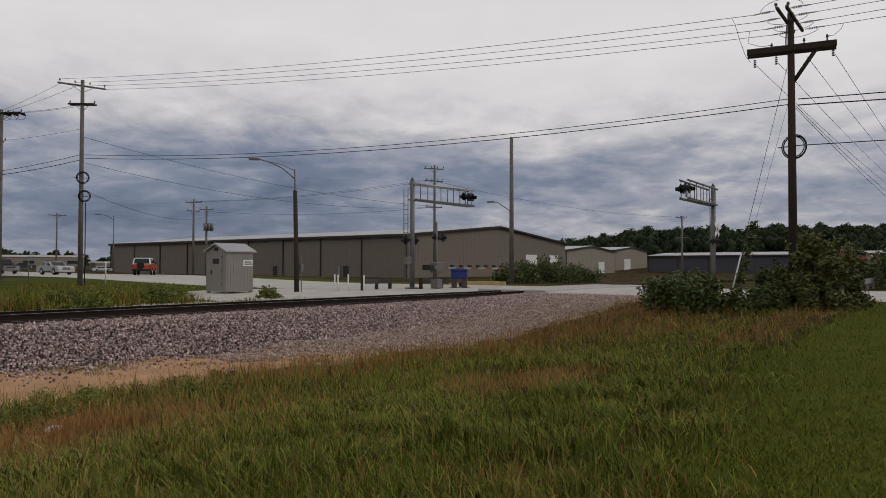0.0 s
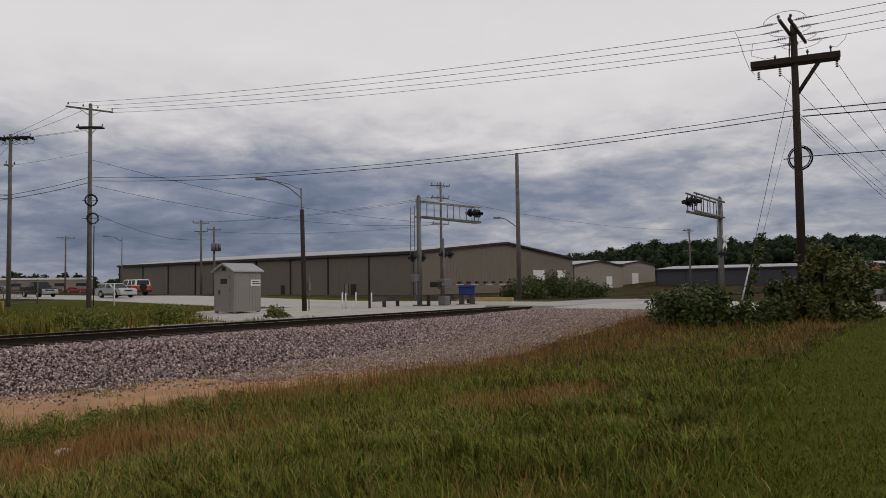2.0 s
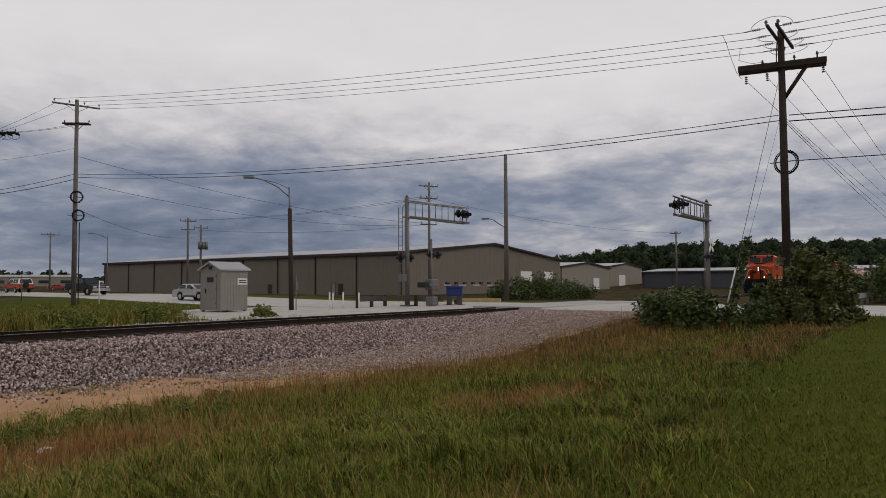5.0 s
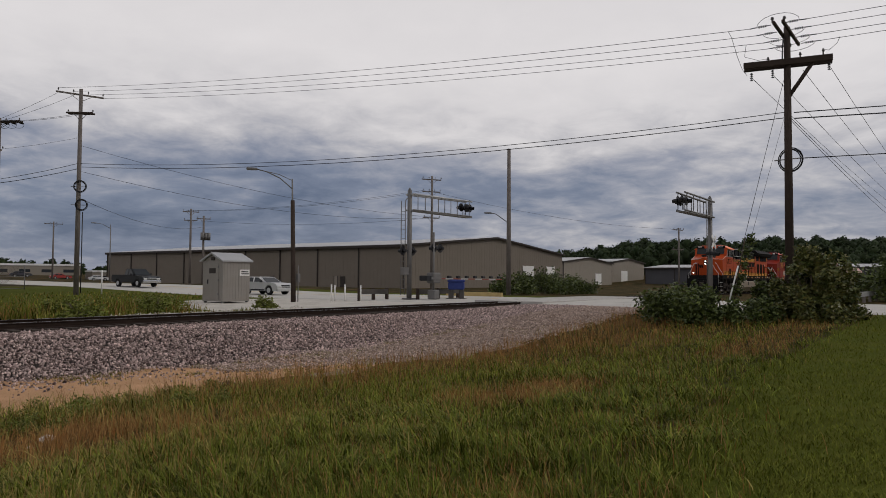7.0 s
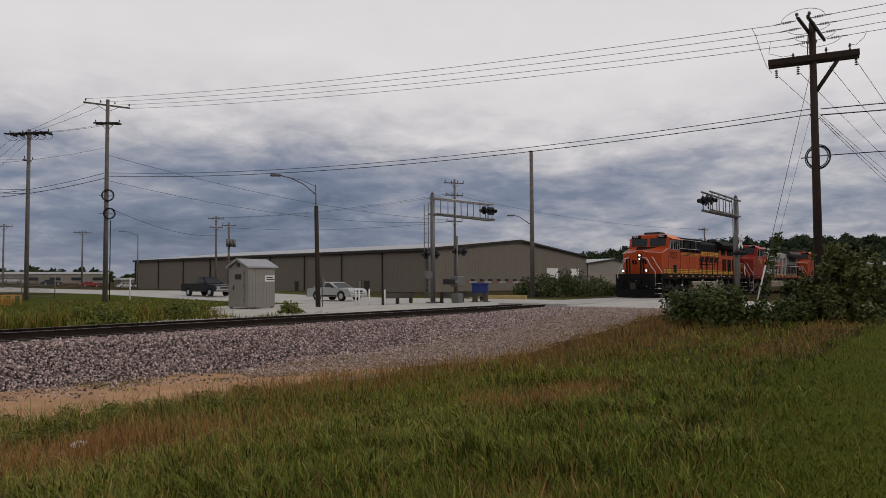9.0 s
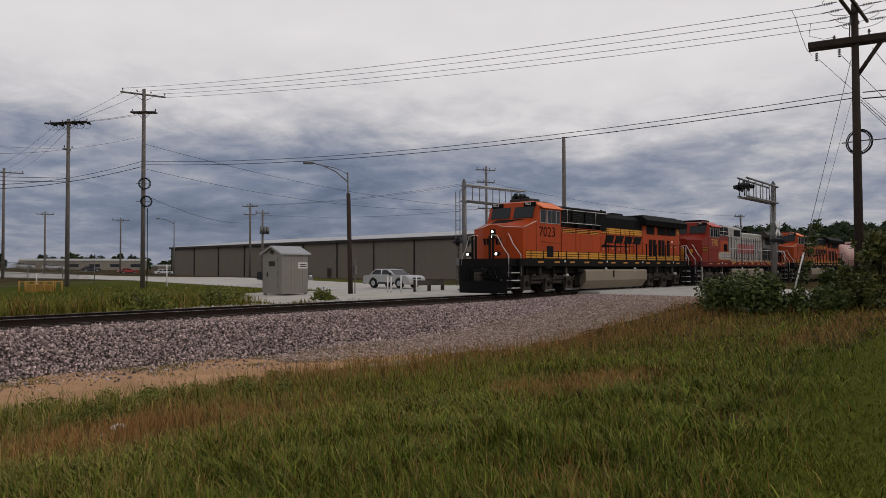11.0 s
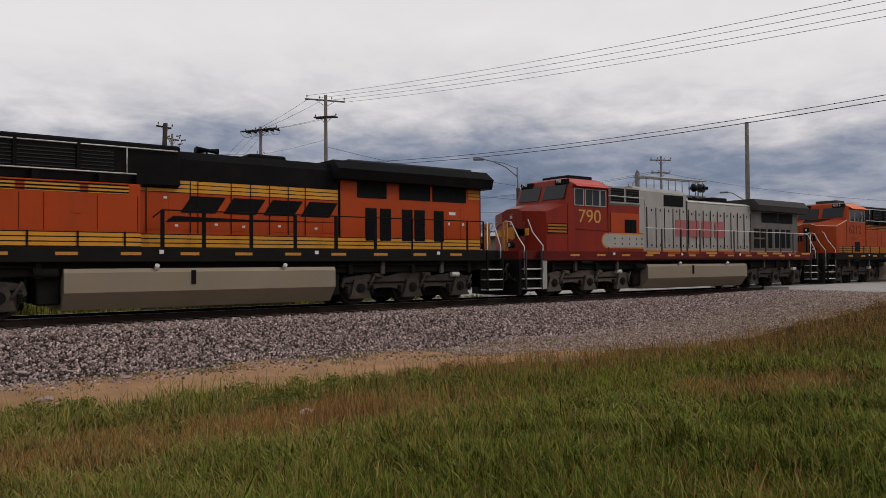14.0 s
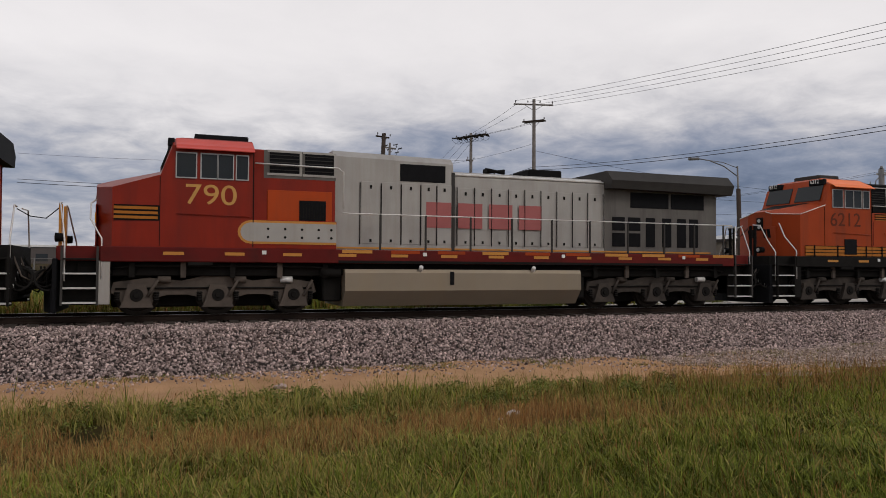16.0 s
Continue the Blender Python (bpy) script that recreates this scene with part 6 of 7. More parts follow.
def tank_car():
    c = thing("tank_car", pose(0, 0, 0), "pale reddish railway tank car with a dark frame", "tank car", "tank cars of the train")
    bm = bmesh.new()
    prof = [(0.6, 0.5), (0.75, 1.1), (1.2, 1.42), (1.8, 1.5), (14.2, 1.5), (14.8, 1.42), (15.25, 1.1), (15.4, 0.5)]
    rings = [[bm.verts.new((x, r * math.cos(k * math.pi / 12), 2.6 + r * math.sin(k * math.pi / 12))) for k in range(24)] for x, r in prof]
    for a, b in zip(rings[:-1], rings[1:]):
        for k in range(24):
            bm.faces.new((a[k], a[(k + 1) % 24], b[(k + 1) % 24], b[k])).smooth = True
    bm.faces.new(rings[0]), bm.faces.new(rings[-1])
    part("tank", fixed(bm), PALE_TANK, c)
    for x in (2.2, 5.0, 8.0, 11.0, 13.8):
        part("weld_band", tube(bmesh.new(), (x - 0.04, 0, 2.6), (x + 0.04, 0, 2.6), 1.515, seg=24), PALE_TANK, c)
    part("dome", tube(bmesh.new(), (8, 0, 4.0), (8, 0, 4.5), 0.5, 0.45, 16), PALE_TANK, c)
    part("walkway", boxes((6.5, 9.5, -0.9, 0.9, 4.08, 4.13)), UNDER, c)
    part("frame", boxes((0.0, 16.0, -0.3, 0.3, 0.85, 1.2), bevel=0.03), UNDER, c)
    for x in (0.1, 15.5):
        part("end_platform", boxes((x, x + 0.4, -1.5, 1.5, 0.95, 1.15), bevel=0.02), UNDER, c)
    for side in (-1, 1):
        part("ladder", rod([(7.6, side * 1.55, 0.7), (7.6, side * 1.55, 2.8), (7.6, side * 0.95, 4.1)], 0.025), UNDER, c)
        part("safety_rail", rod([(0.4, side * 1.5, 1.15), (0.4, side * 1.5, 2.1), (15.6, side * 1.5, 2.1), (15.6, side * 1.5, 1.15)], 0.02), UNDER, c)
    for cx in (2.3, 13.7):
        t = part("truck", boxes((cx - 1.2, cx + 1.2, -1.08, -0.96, 0.40, 0.72), (cx - 1.2, cx + 1.2, 0.96, 1.08, 0.40, 0.72), (cx - 0.25, cx + 0.25, -1.1, 1.1, 0.45, 0.85), bevel=0.04), TRUCK, c)
        for x in (cx - 0.87, cx + 0.87):
            bm = bmesh.new()
            tube(bm, (0, -0.85, 0), (0, 0.85, 0), 0.08)
            for s in (-1, 1):
                tube(bm, (0, s * 0.68, 0), (0, s * 0.82, 0), 0.46, 0.45, 20)
            w = part("wheelset", bm, WHEEL, t)
            w.matrix_basis = pose(x, 0, 0.457)
            AXLES_SMALL.append(w)
    return c


AXLES_SMALL = []
car_first = tank_car()
car_second = tank_car()

# ---- cars on the road ----
TYRE = material("tyre_rubber", (0.02, 0.02, 0.02), 0.85, vary=0.15, scale=8, bump=0.1)
RIM = material("alloy_rim", (0.45, 0.45, 0.45), 0.35, 0.8, vary=0.08, bump=0)
CARGLASS = glass("car_glass", (0.02, 0.024, 0.026), 0.04)
TAILLAMP = material("tail_lamp", (0.30, 0.012, 0.01), 0.3, vary=0.05, bump=0)
HEADLAMP = material("clear_headlamp", (0.6, 0.6, 0.58), 0.12, vary=0.03, bump=0)
CHROME = material("chrome_trim", (0.62, 0.62, 0.62), 0.15, 0.95, vary=0.03, bump=0)


CAR_WHEELS = {}


def paint(name, colour, rough=0.28, metal=0.2):
    return material(name, colour, rough, metal, vary=0.04, scale=2, bump=0.01)


def vehicle(name, label, category, body_mat, kind, roof_mat=None):
    """A car that drives towards -y from its own zero, on the ground, at the middle of its length."""
    v = thing(name, pose(0, 0, 0), label, category)
    ln, w = {"pickup": (5.3, 0.92), "suv": (4.5, 0.95), "sedan": (4.7, 0.90)}[kind]
    h = ln / 2
    fx, rx = -h + 0.95, h - 1.1
    zb, hood, belt, roof = {"pickup": (0.42, 1.02, 1.08, 1.72), "suv": (0.45, 1.12, 1.16, 1.84), "sedan": (0.30, 0.92, 0.96, 1.42)}[kind]
    # body side outline along the length, front at -h
    out = [(-h, zb + 0.08), (-h - 0.04, zb + 0.35), (-h + 0.10, hood - 0.10), (-h + 0.30, hood), (-h + 1.45, belt)]
    if kind == "pickup":
        out += [(h - 0.05, belt), (h, belt - 0.12), (h, zb + 0.1)]
    else:
        out += [(h - 0.25, belt), (h - 0.02, belt - 0.12), (h, zb + 0.1)]
    low = []
    for cx in (rx, fx):
        low += [(cx + 0.46, zb)] + [(cx + 0.43 * math.cos(a), 0.36 + 0.43 * math.sin(a)) for a in [k * math.pi / 6 for k in range(1, 6)]] + [(cx - 0.46, zb)]
    bm = prism(bmesh.new(), out + low, -w, w, axis="x")
    bm.normal_update()
    bmesh.ops.triangulate(bm, faces=[f for f in bm.faces if len(f.verts) > 4], ngon_method="EAR_CLIP")
    part("body", fixed(bm), body_mat, v)
    # cabin
    c0, c1 = {"pickup": (-h + 1.40, 0.55), "suv": (-h + 1.35, h - 0.15), "sedan": (-h + 1.35, h - 0.55)}[kind]
    s0, s1 = {"pickup": (0.75, 0.12), "suv": (0.45, 0.12), "sedan": (0.85, 0.65)}[kind]
    bm = bmesh.new()
    lo = [bm.verts.new(p) for p in ((-w + 0.02, c0, belt - 0.02), (w - 0.02, c0, belt - 0.02), (w - 0.02, c1, belt - 0.02), (-w + 0.02, c1, belt - 0.02))]
    hi = [bm.verts.new(p) for p in ((-w + 0.17, c0 + s0, roof), (w - 0.17, c0 + s0, roof), (w - 0.17, c1 - s1, roof), (-w + 0.17, c1 - s1, roof))]
    for k in range(4):
        bm.faces.new((lo[k], lo[(k + 1) % 4], hi[(k + 1) % 4], hi[k]))
    bm.faces.new(hi), bm.faces.new(lo[::-1])
    bmesh.ops.bevel(bm, geom=list(bm.edges), offset=0.05, segments=2, affect="EDGES")
    part("cabin", fixed(bm), roof_mat or body_mat, v)
    # glass set slightly proud of the cabin

    def pane(a, b, c, d, nm):
        m = bmesh.new()
        vs = [m.verts.new(p) for p in (a, b, c, d)]
        f = m.faces.new(vs)
        f.normal_update()
        r = bmesh.ops.extrude_face_region(m, geom=[f])
        for q in [e for e in r["geom"] if isinstance(e, bmesh.types.BMVert)]:
            q.co += f.normal * 0.012
        part(nm, fixed(m), CARGLASS, v)

    def on(side, y, t):
        """A point of the cabin's side wall: y along the car, t from belt to roof."""
        return Vector((side * (w - 0.02 - 0.15 * t + 0.006), y, belt + (roof - belt) * t))
    for side in (-1, 1):
        cuts = {"pickup": [(c0 + 0.25, (c0 + c1) / 2 + 0.12), ((c0 + c1) / 2 + 0.22, c1 - 0.12)], "suv": [(c0 + 0.2, c0 + 1.3), (c0 + 1.42, c1 - 1.0), (c1 - 0.9, c1 - 0.25)], "sedan": [(c0 + 0.3, (c0 + c1) / 2), ((c0 + c1) / 2 + 0.1, c1 - 0.25)]}[kind]
        for i, (a, b) in enumerate(cuts):
            up0 = a + (s0 * 0.78 if i == 0 else 0.03)
            up1 = b - (s1 * 0.7 if i == len(cuts) - 1 else 0.03)
            q = [on(side, a, 0.12), on(side, b, 0.12), on(side, up1, 0.86), on(side, up0, 0.86)]
            pane(*(q if side > 0 else q[::-1]), "side_window")
        part("mirror", boxes((side * (w + 0.10) - 0.09, side * (w + 0.10) + 0.09, c0 + 0.35, c0 + 0.47, belt + 0.02, belt + 0.2), bevel=0.03), TRIM_DARK, v)
        part("sill_trim", boxes((side * (w + 0.006) - 0.012, side * (w + 0.006) + 0.012, fx + 0.5, rx - 0.5, zb + 0.02, zb + 0.14)), TRIM_DARK, v)
        part("headlight", boxes((side * (w - 0.26) - 0.2, side * (w - 0.26) + 0.2, -h - 0.035, -h + 0.1, hood - 0.36, hood - 0.16), bevel=0.03), HEADLAMP, v)
        part("tail_light", boxes((side * (w - 0.1) - 0.09, side * (w - 0.1) + 0.09, h - 0.08, h + 0.02, belt - 0.42, belt - 0.1), bevel=0.02), TAILLAMP, v)
        for y in (fx, rx):
            t = part("wheel", tube(bmesh.new(), (-side * 0.11, 0, 0), (side * 0.11, 0, 0), 0.355, 0.345, 20), TYRE, v)
            t.matrix_basis = pose(side * (w - 0.11), y, 0.36)
            bm = tube(bmesh.new(), (side * 0.09, 0, 0), (side * 0.122, 0, 0), 0.22, 0.20, 14)
            for k in range(5):
                q = k * 2 * math.pi / 5
                tube(bm, (side * 0.11, 0.11 * math.cos(q), 0.11 * math.sin(q)), (side * 0.13, 0.11 * math.cos(q), 0.11 * math.sin(q)), 0.035, seg=6)
            part("rim", bm, RIM, t)
            CAR_WHEELS.setdefault(v.name, []).append(t)
    zz = lambda t, y0, s, sign: (y0 + sign * s * t, belt + (roof - belt) * t)
    for y0, s, sign, nm in ((c0, s0, 1, "windscreen"), (c1, s1, -1, "rear_window")):
        (ya, za), (yb, zb2) = zz(0.1, y0, s, sign), zz(0.88, y0, s, sign)
        e = -sign * 0.008
        q = [Vector((-w + 0.18, ya + e, za)), Vector((w - 0.18, ya + e, za)), Vector((w - 0.26, yb + e, zb2)), Vector((-w + 0.26, yb + e, zb2))]
        pane(*(q if sign > 0 else q[::-1]), nm)
    part("grille", boxes((-0.42, 0.42, -h - 0.03, -h + 0.06, hood - 0.40, hood - 0.14), bevel=0.02), CHROME if kind == "pickup" else TRIM_DARK, v)
    part("front_bumper", boxes((-w, w, -h - 0.10, -h + 0.12, zb - 0.02, zb + 0.22), bevel=0.05), body_mat if kind == "sedan" else CHROME, v)
    part("rear_bumper", boxes((-w, w, h - 0.10, h + 0.10, zb, zb + 0.22), bevel=0.05), TRIM_DARK if kind == "suv" else CHROME, v)
    part("number_plate", boxes((-0.16, 0.16, h + 0.10, h + 0.112, zb + 0.24, zb + 0.40)), M_WHITE, v)
    if kind == "suv":
        part("spare_wheel", tube(bmesh.new(), (0.1, h, 1.0), (0.1, h + 0.22, 1.0), 0.37, 0.35, 20), TYRE, v)
        part("roof_rack", boxes((-0.6, 0.6, c0 + 0.9, c1 - 0.4, roof + 0.03, roof + 0.07)), TRIM_DARK, v)
    if kind == "pickup":
        part("bed_floor", boxes((-w + 0.1, w - 0.1, 0.65, h - 0.1, belt - 0.002, belt + 0.006)), TRIM_DARK, v)
        for side in (-1, 1):
            part("bed_rail", boxes((side * (w - 0.06) - 0.05, side * (w - 0.06) + 0.05, 0.6, h - 0.05, belt, belt + 0.07), bevel=0.02), TRIM_DARK, v)
    return v


car_orange = vehicle("off_road_car", "orange off-road car with white roof and rear spare wheel", "car", paint("orange_car_paint", (0.42, 0.065, 0.012)), "suv", paint("white_car_roof", (0.75, 0.74, 0.72)))
car_silver = vehicle("sedan_car", "silver four-door sedan waiting at the crossing", "car", paint("silver_car_paint", (0.50, 0.50, 0.49), 0.3, 0.5), "sedan")
car_dark = vehicle("pickup_truck", "dark green pickup truck with a chrome grille", "pickup truck", paint("dark_car_paint", (0.010, 0.011, 0.011), 0.45), "pickup")
for i, (px, py, c, turn) in enumerate(((70, 190, (0.6, 0.6, 0.58), 70), (76, 188, (0.7, 0.7, 0.7), 75), (84, 186, (0.05, 0.05, 0.06), 70), (92, 183, (0.4, 0.05, 0.04), 72), (100, 180, (0.65, 0.65, 0.64), 70), (20, 185, (0.03, 0.03, 0.035), 95), (10, 184, (0.6, 0.6, 0.6), 92), (-8, 150, (0.02, 0.02, 0.03), 90))):
    o = vehicle("parked_car", "distant parked car before the shops", "car", paint("parked_car_paint", c), "sedan")
    tagged(o, group="distant parked cars")
    o.matrix_basis = pose(px, py, ground_z(px, py), 0, 0, turn)

# ---- stones of the ballast ----
rng = np.random.default_rng(5)


def bed_height(y):
    d = abs(y - TRACK)
    return -0.25 if d < 1.4 else (-0.25 - 0.07 * (d - 1.4) / 0.95 if d < 2.35 else -0.32 - 0.364 * (d - 2.35))


def stones(name, n, sampler, smin, smax, mat, label):
    base = np.array([(1, 0, 0), (0, 1, 0), (-1, 0, 0), (0, -1, 0), (0, 0, 1), (0, 0, -1)], float)
    tri = np.array([(0, 1, 4), (1, 2, 4), (2, 3, 4), (3, 0, 4), (1, 0, 5), (2, 1, 5), (3, 2, 5), (0, 3, 5)])
    pts = np.array([sampler() for _ in range(n)])
    s = rng.uniform(smin, smax, (n, 1, 1)) * rng.uniform(0.65, 1.35, (n, 6, 1))
    squash = rng.uniform(0.6, 1.2, (n, 1, 3))
    q = rng.normal(size=(n, 4))
    q /= np.linalg.norm(q, axis=1, keepdims=True)
    w, x, y, z = q.T
    R = np.stack([np.stack([1 - 2 * (y * y + z * z), 2 * (x * y - z * w), 2 * (x * z + y * w)], -1), np.stack([2 * (x * y + z * w), 1 - 2 * (x * x + z * z), 2 * (y * z - x * w)], -1), np.stack([2 * (x * z - y * w), 2 * (y * z + x * w), 1 - 2 * (x * x + y * y)], -1)], 1)
    v = np.einsum("nij,nkj->nki", R, base[None] * s * squash) + pts[:, None]
    f = tri[None] + (np.arange(n) * 6)[:, None, None]
    return raw_mesh(name, v.reshape(-1, 3), f.reshape(-1, 3), mat, label, "stones")


def ballast_spot():
    while True:
        x = rng.uniform(-9, 36.2)
        y = TRACK - rng.uniform(0.8, 4.75) if rng.random() < 0.85 else TRACK + rng.uniform(-0.7, 3.2)
        if abs(abs(y - TRACK) - 0.755) < 0.09:
            continue
        top = bed_height(y)
        if y < TRACK - 1.5 and x > 13:
            top = max(top, ground_z(x, y))
        return x, y, top + rng.uniform(-0.01, 0.03)


stones("ballast_stones", 104000, ballast_spot, 0.017, 0.052, M_STONE, "loose grey and brownish crushed stones of the ballast")


def stray_spot():
    x = rng.uniform(-8, 34)
    y = 17.0 - abs(rng.normal()) * (0.7 if x < 10 else 1.5)
    return x, y, ground_z(x, y) + 0.01


M_SHOULDERSTONE = material("brownish_gravel_stone", (0.46, 0.36, 0.30), 0.9, vary=0.12, scale=9, bump=0.3, island=0.8, tint=(0.16, 0.11, 0.085))


def shoulder_spot():
    while True:
        x, y = rng.uniform(12, 36), rng.uniform(12.4, 17.2)
        if y > 15.2 + rng.normal() * 0.7 - 0.20 * min(x - 12, 11):
            return x, y, ground_z(x, y) + 0.01


stones("shoulder_stones", 24000, shoulder_spot, 0.018, 0.05, M_SHOULDERSTONE, "brownish gravel spread below the ballast")
stones("stray_stones", 3500, stray_spot, 0.015, 0.045, M_STONE, "stray stones spilled along the dirt lane")


def rubble_spot():
    x, y = rng.normal(20.0, 2.2), rng.normal(27.6, 0.8)
    return x, y, ground_z(x, y) + 0.02


stones("rubble", 500, rubble_spot, 0.05, 0.16, M_GRAVEL, "pale broken rubble at the edge of the gravel")

# ---- grass ----
G_GREEN = material("meadow_grass_green", (0.045, 0.0594, 0.0063), 0.6, vary=0.2, scale=0.5, bump=0, island=1.3, tint=(0.1755, 0.1845, 0.0288), spec=0.03)
G_YELLOW = material("meadow_grass_yellowing", (0.289, 0.2253, 0.07225), 0.7, vary=0.12, scale=0.7, bump=0, island=0.9, tint=(0.1445, 0.1403, 0.034), spec=0.03)
G_DRY = material("dry_reddish_grass", (0.2288, 0.1012, 0.02992), 0.8, vary=0.12, scale=0.7, bump=0, island=0.8, tint=(0.2904, 0.176, 0.0704), spec=0.03)
G_LAWN = material("lawn_blades", (0.085, 0.105, 0.012), 0.75, vary=0.12, scale=0.9, bump=0, island=0.7, tint=(0.15, 0.15, 0.028), spec=0.03)
G_WEED = material("leafy_weed", (0.115, 0.145, 0.022), 0.6, vary=0.12, scale=2, bump=0, island=0.8, tint=(0.14, 0.14, 0.04))


# darker green, picked more often farther from the dirt lane
G_DEEP = material("deep_green_grass", (0.03128, 0.04416, 0.0046), 0.6, vary=0.2, scale=0.5, bump=0, island=1.3, tint=(0.1334, 0.1564, 0.023), spec=0.03)


def blades(name, rows, mats, label):
    """rows: x, y, z, height, width, heading, lean, material. Each blade arches over to its tip in four steps."""
    r = np.array(rows)
    n = len(r)
    x, y, z, h, w, a, lean, mi = r.T
    side = np.stack([np.cos(a), np.sin(a), np.zeros(n)], 1) * (w / 2)[:, None]
    fwd = np.stack([-np.sin(a), np.cos(a), np.zeros(n)], 1)
    up = np.array([0, 0, 1.0])
    base = np.stack([x, y, z - 0.02], 1)
    spine = []
    for t in (0.0, 0.40, 0.74, 1.0):
        out = lean * (0.25 * t + 0.75 * t * t)
        lift = t * (1.12 - 0.12 * t) - 0.42 * np.clip(lean - 0.35, 0, 1.2) * t ** 3
        spine.append(base + fwd * (h * out)[:, None] + up * (h * lift)[:, None])
    v = np.stack([spine[0] - side, spine[0] + side, spine[1] - side * 0.9, spine[1] + side * 0.9, spine[2] - side * 0.62, spine[2] + side * 0.62, spine[3]], 1).reshape(-1, 3)
    o = (np.arange(n) * 7)[:, None, None]
    f = (np.array([(0, 1, 3), (0, 3, 2), (2, 3, 5), (2, 5, 4), (4, 5, 6)])[None] + o).reshape(-1, 3)
    return raw_mesh(name, v, f, mats, label, "grass", index=np.repeat(mi.astype(int), 5))


def meadow_rows(n):
    rows = []
    lo, hi = math.log(3.4), math.log(46.0)
    while len(rows) < n:
        rad = math.exp(rng.uniform(lo, hi))
        az = radians(rng.uniform(-14, 92))
        x, y = rad * math.sin(az), rad * math.cos(az)
        near, far = dirt_edges(x)
        if y > near + 0.15 or x > 35.0 or y < -1:
            continue
        if x > 22 and y > 13.5:
            continue
        patch = noise.noise((x * 0.30, y * 0.30, 11.0)) + 0.5 * noise.noise((x * 1.1, y * 1.1, 4.0))
        edge = near - y
        bare = noise.noise((x * 0.55, y * 0.55, 21.0)) + 0.35 * noise.noise((x * 1.7, y * 1.7, 8.0))
        if edge < 4.0 and x < 9 and rng.random() < 0.93 * smoothstep(0.34, 0.60, bare):
            continue
        if edge < 0.7 and rng.random() > 0.25 + edge:
            continue
        if noise.noise((x * 1.6, y * 1.6, 41.0)) > 0.30 and rng.random() < 0.65:
            continue
        z = ground_z(x, y)
        big = 1.08 + 0.044 * rad
        if y < lawn_edge(x) + rng.normal() * 0.55:
            rows.append((x, y, z, rng.uniform(0.04, 0.085), 0.0065 * big, rng.uniform(0, 6.28), rng.uniform(0.3, 1.1), 3))
            continue
        strip = smoothstep(2.0, 3.0, edge + 0.8 * patch) * (1 - smoothstep(4.4, 6.2, edge + 0.8 * patch)) * (1 - smoothstep(5, 10, x))
        band = (1 - smoothstep(0.4, 3.2 + 0.32 * max(0.0, x - 8.0), edge + 1.1 * patch)) * smoothstep(5, 11, x)
        dry = 0.09 + (0.55 if edge < 4.5 else 0.16) * smoothstep(0.18, 0.55, patch) + 0.75 * strip + 0.95 * band
        if (x - 10.6 - 0.5 * patch) ** 2 / 2.6 + (y - 5.95 + 0.3 * patch) ** 2 / 0.9 < 1 + 0.35 * rng.normal():
            dry = 1.0
        if 18 < x < 31 and 4.0 < y + 0.5 * patch < 5.9:
            dry = max(dry, 0.85)
        u = rng.random()
        mi = 2 if u < dry * 0.72 else (1 if u < dry * 0.85 + 0.04 + 0.58 * (1 - smoothstep(2.5, 9.5, edge + 1.5 * patch)) * (1 - smoothstep(3, 11, x)) else (4 if rng.random() < 0.65 * smoothstep(5.0, 9.0, edge + patch) else 0))
        tall = 0.78 + 0.55 * max(-0.45, noise.noise((x * 0.9, y * 0.9, 31.0)) + 0.25)
        h = rng.uniform(0.09, 0.24) * tall * (1.0 + 0.95 * (1 - smoothstep(1.6, 2.8, edge)) * (1 - smoothstep(4, 12, x))) * (1.3 if mi == 2 else 1.0) * (1 + 0.7 * band)
        if rng.random() < 0.04:
            h *= 1.6
        lush = smoothstep(-0.05, 0.35, noise.noise((x * 0.45, y * 0.45, 61.0))) * smoothstep(3.5, 7.0, edge)
        heading = 3.0 * noise.noise((x * 1.5, y * 1.5, 71.0)) + 1.5 * rng.normal()
        rows.append((x, y, z, h * (1 + 0.15 * lush), rng.uniform(0.004, 0.010) * big * (0.55 if mi == 2 else 1 + 0.35 * lush), heading, min(1.45, abs(rng.normal(0.8 + 0.35 * lush, 0.36))) * (0.5 if mi == 2 else 1), mi))
    return rows


def fill_rows(n):
    """Shorter grass round the place where the camera stands."""
    rows = []
    while len(rows) < n:
        x, y = rng.normal(0, 3.6), rng.normal(0.5, 3.6)
        az, rad = math.degrees(math.atan2(x, y)), math.hypot(x, y)
        if -14 < az < 92 and rad > 3.3:
            continue
        lawn = y < lawn_edge(x)
        rows.append((x, y, ground_z(x, y), rng.uniform(0.05, 0.09) if lawn else rng.uniform(0.08, 0.2), rng.uniform(0.012, 0.026), rng.uniform(0, 6.28), rng.uniform(0.3, 1.1), 3 if lawn else rng.choice([0, 1, 4])))
    return rows


def lane_rows(n):
    """Sparse tufts on the dirt lane and at the foot of the ballast."""
    rows = []
    while len(rows) < n:
        cx = rng.uniform(-8, 26)
        near, far = dirt_edges(cx)
        cy = rng.uniform(near, 17.3) if rng.random() < 0.6 else rng.normal(16.8, 0.25)
        if noise.noise((cx * 0.6, cy * 0.9, 51.0)) < 0.05:
            continue
        for k in range(22):
            x, y = cx + rng.normal() * 0.13, cy + rng.normal() * 0.13
            rows.append((x, y, ground_z(x, y), rng.uniform(0.04, 0.13), rng.uniform(0.006, 0.012), rng.uniform(0, 6.28), rng.uniform(0.3, 1.1), rng.choice([0, 1, 2], p=[0.45, 0.35, 0.2])))
    return rows


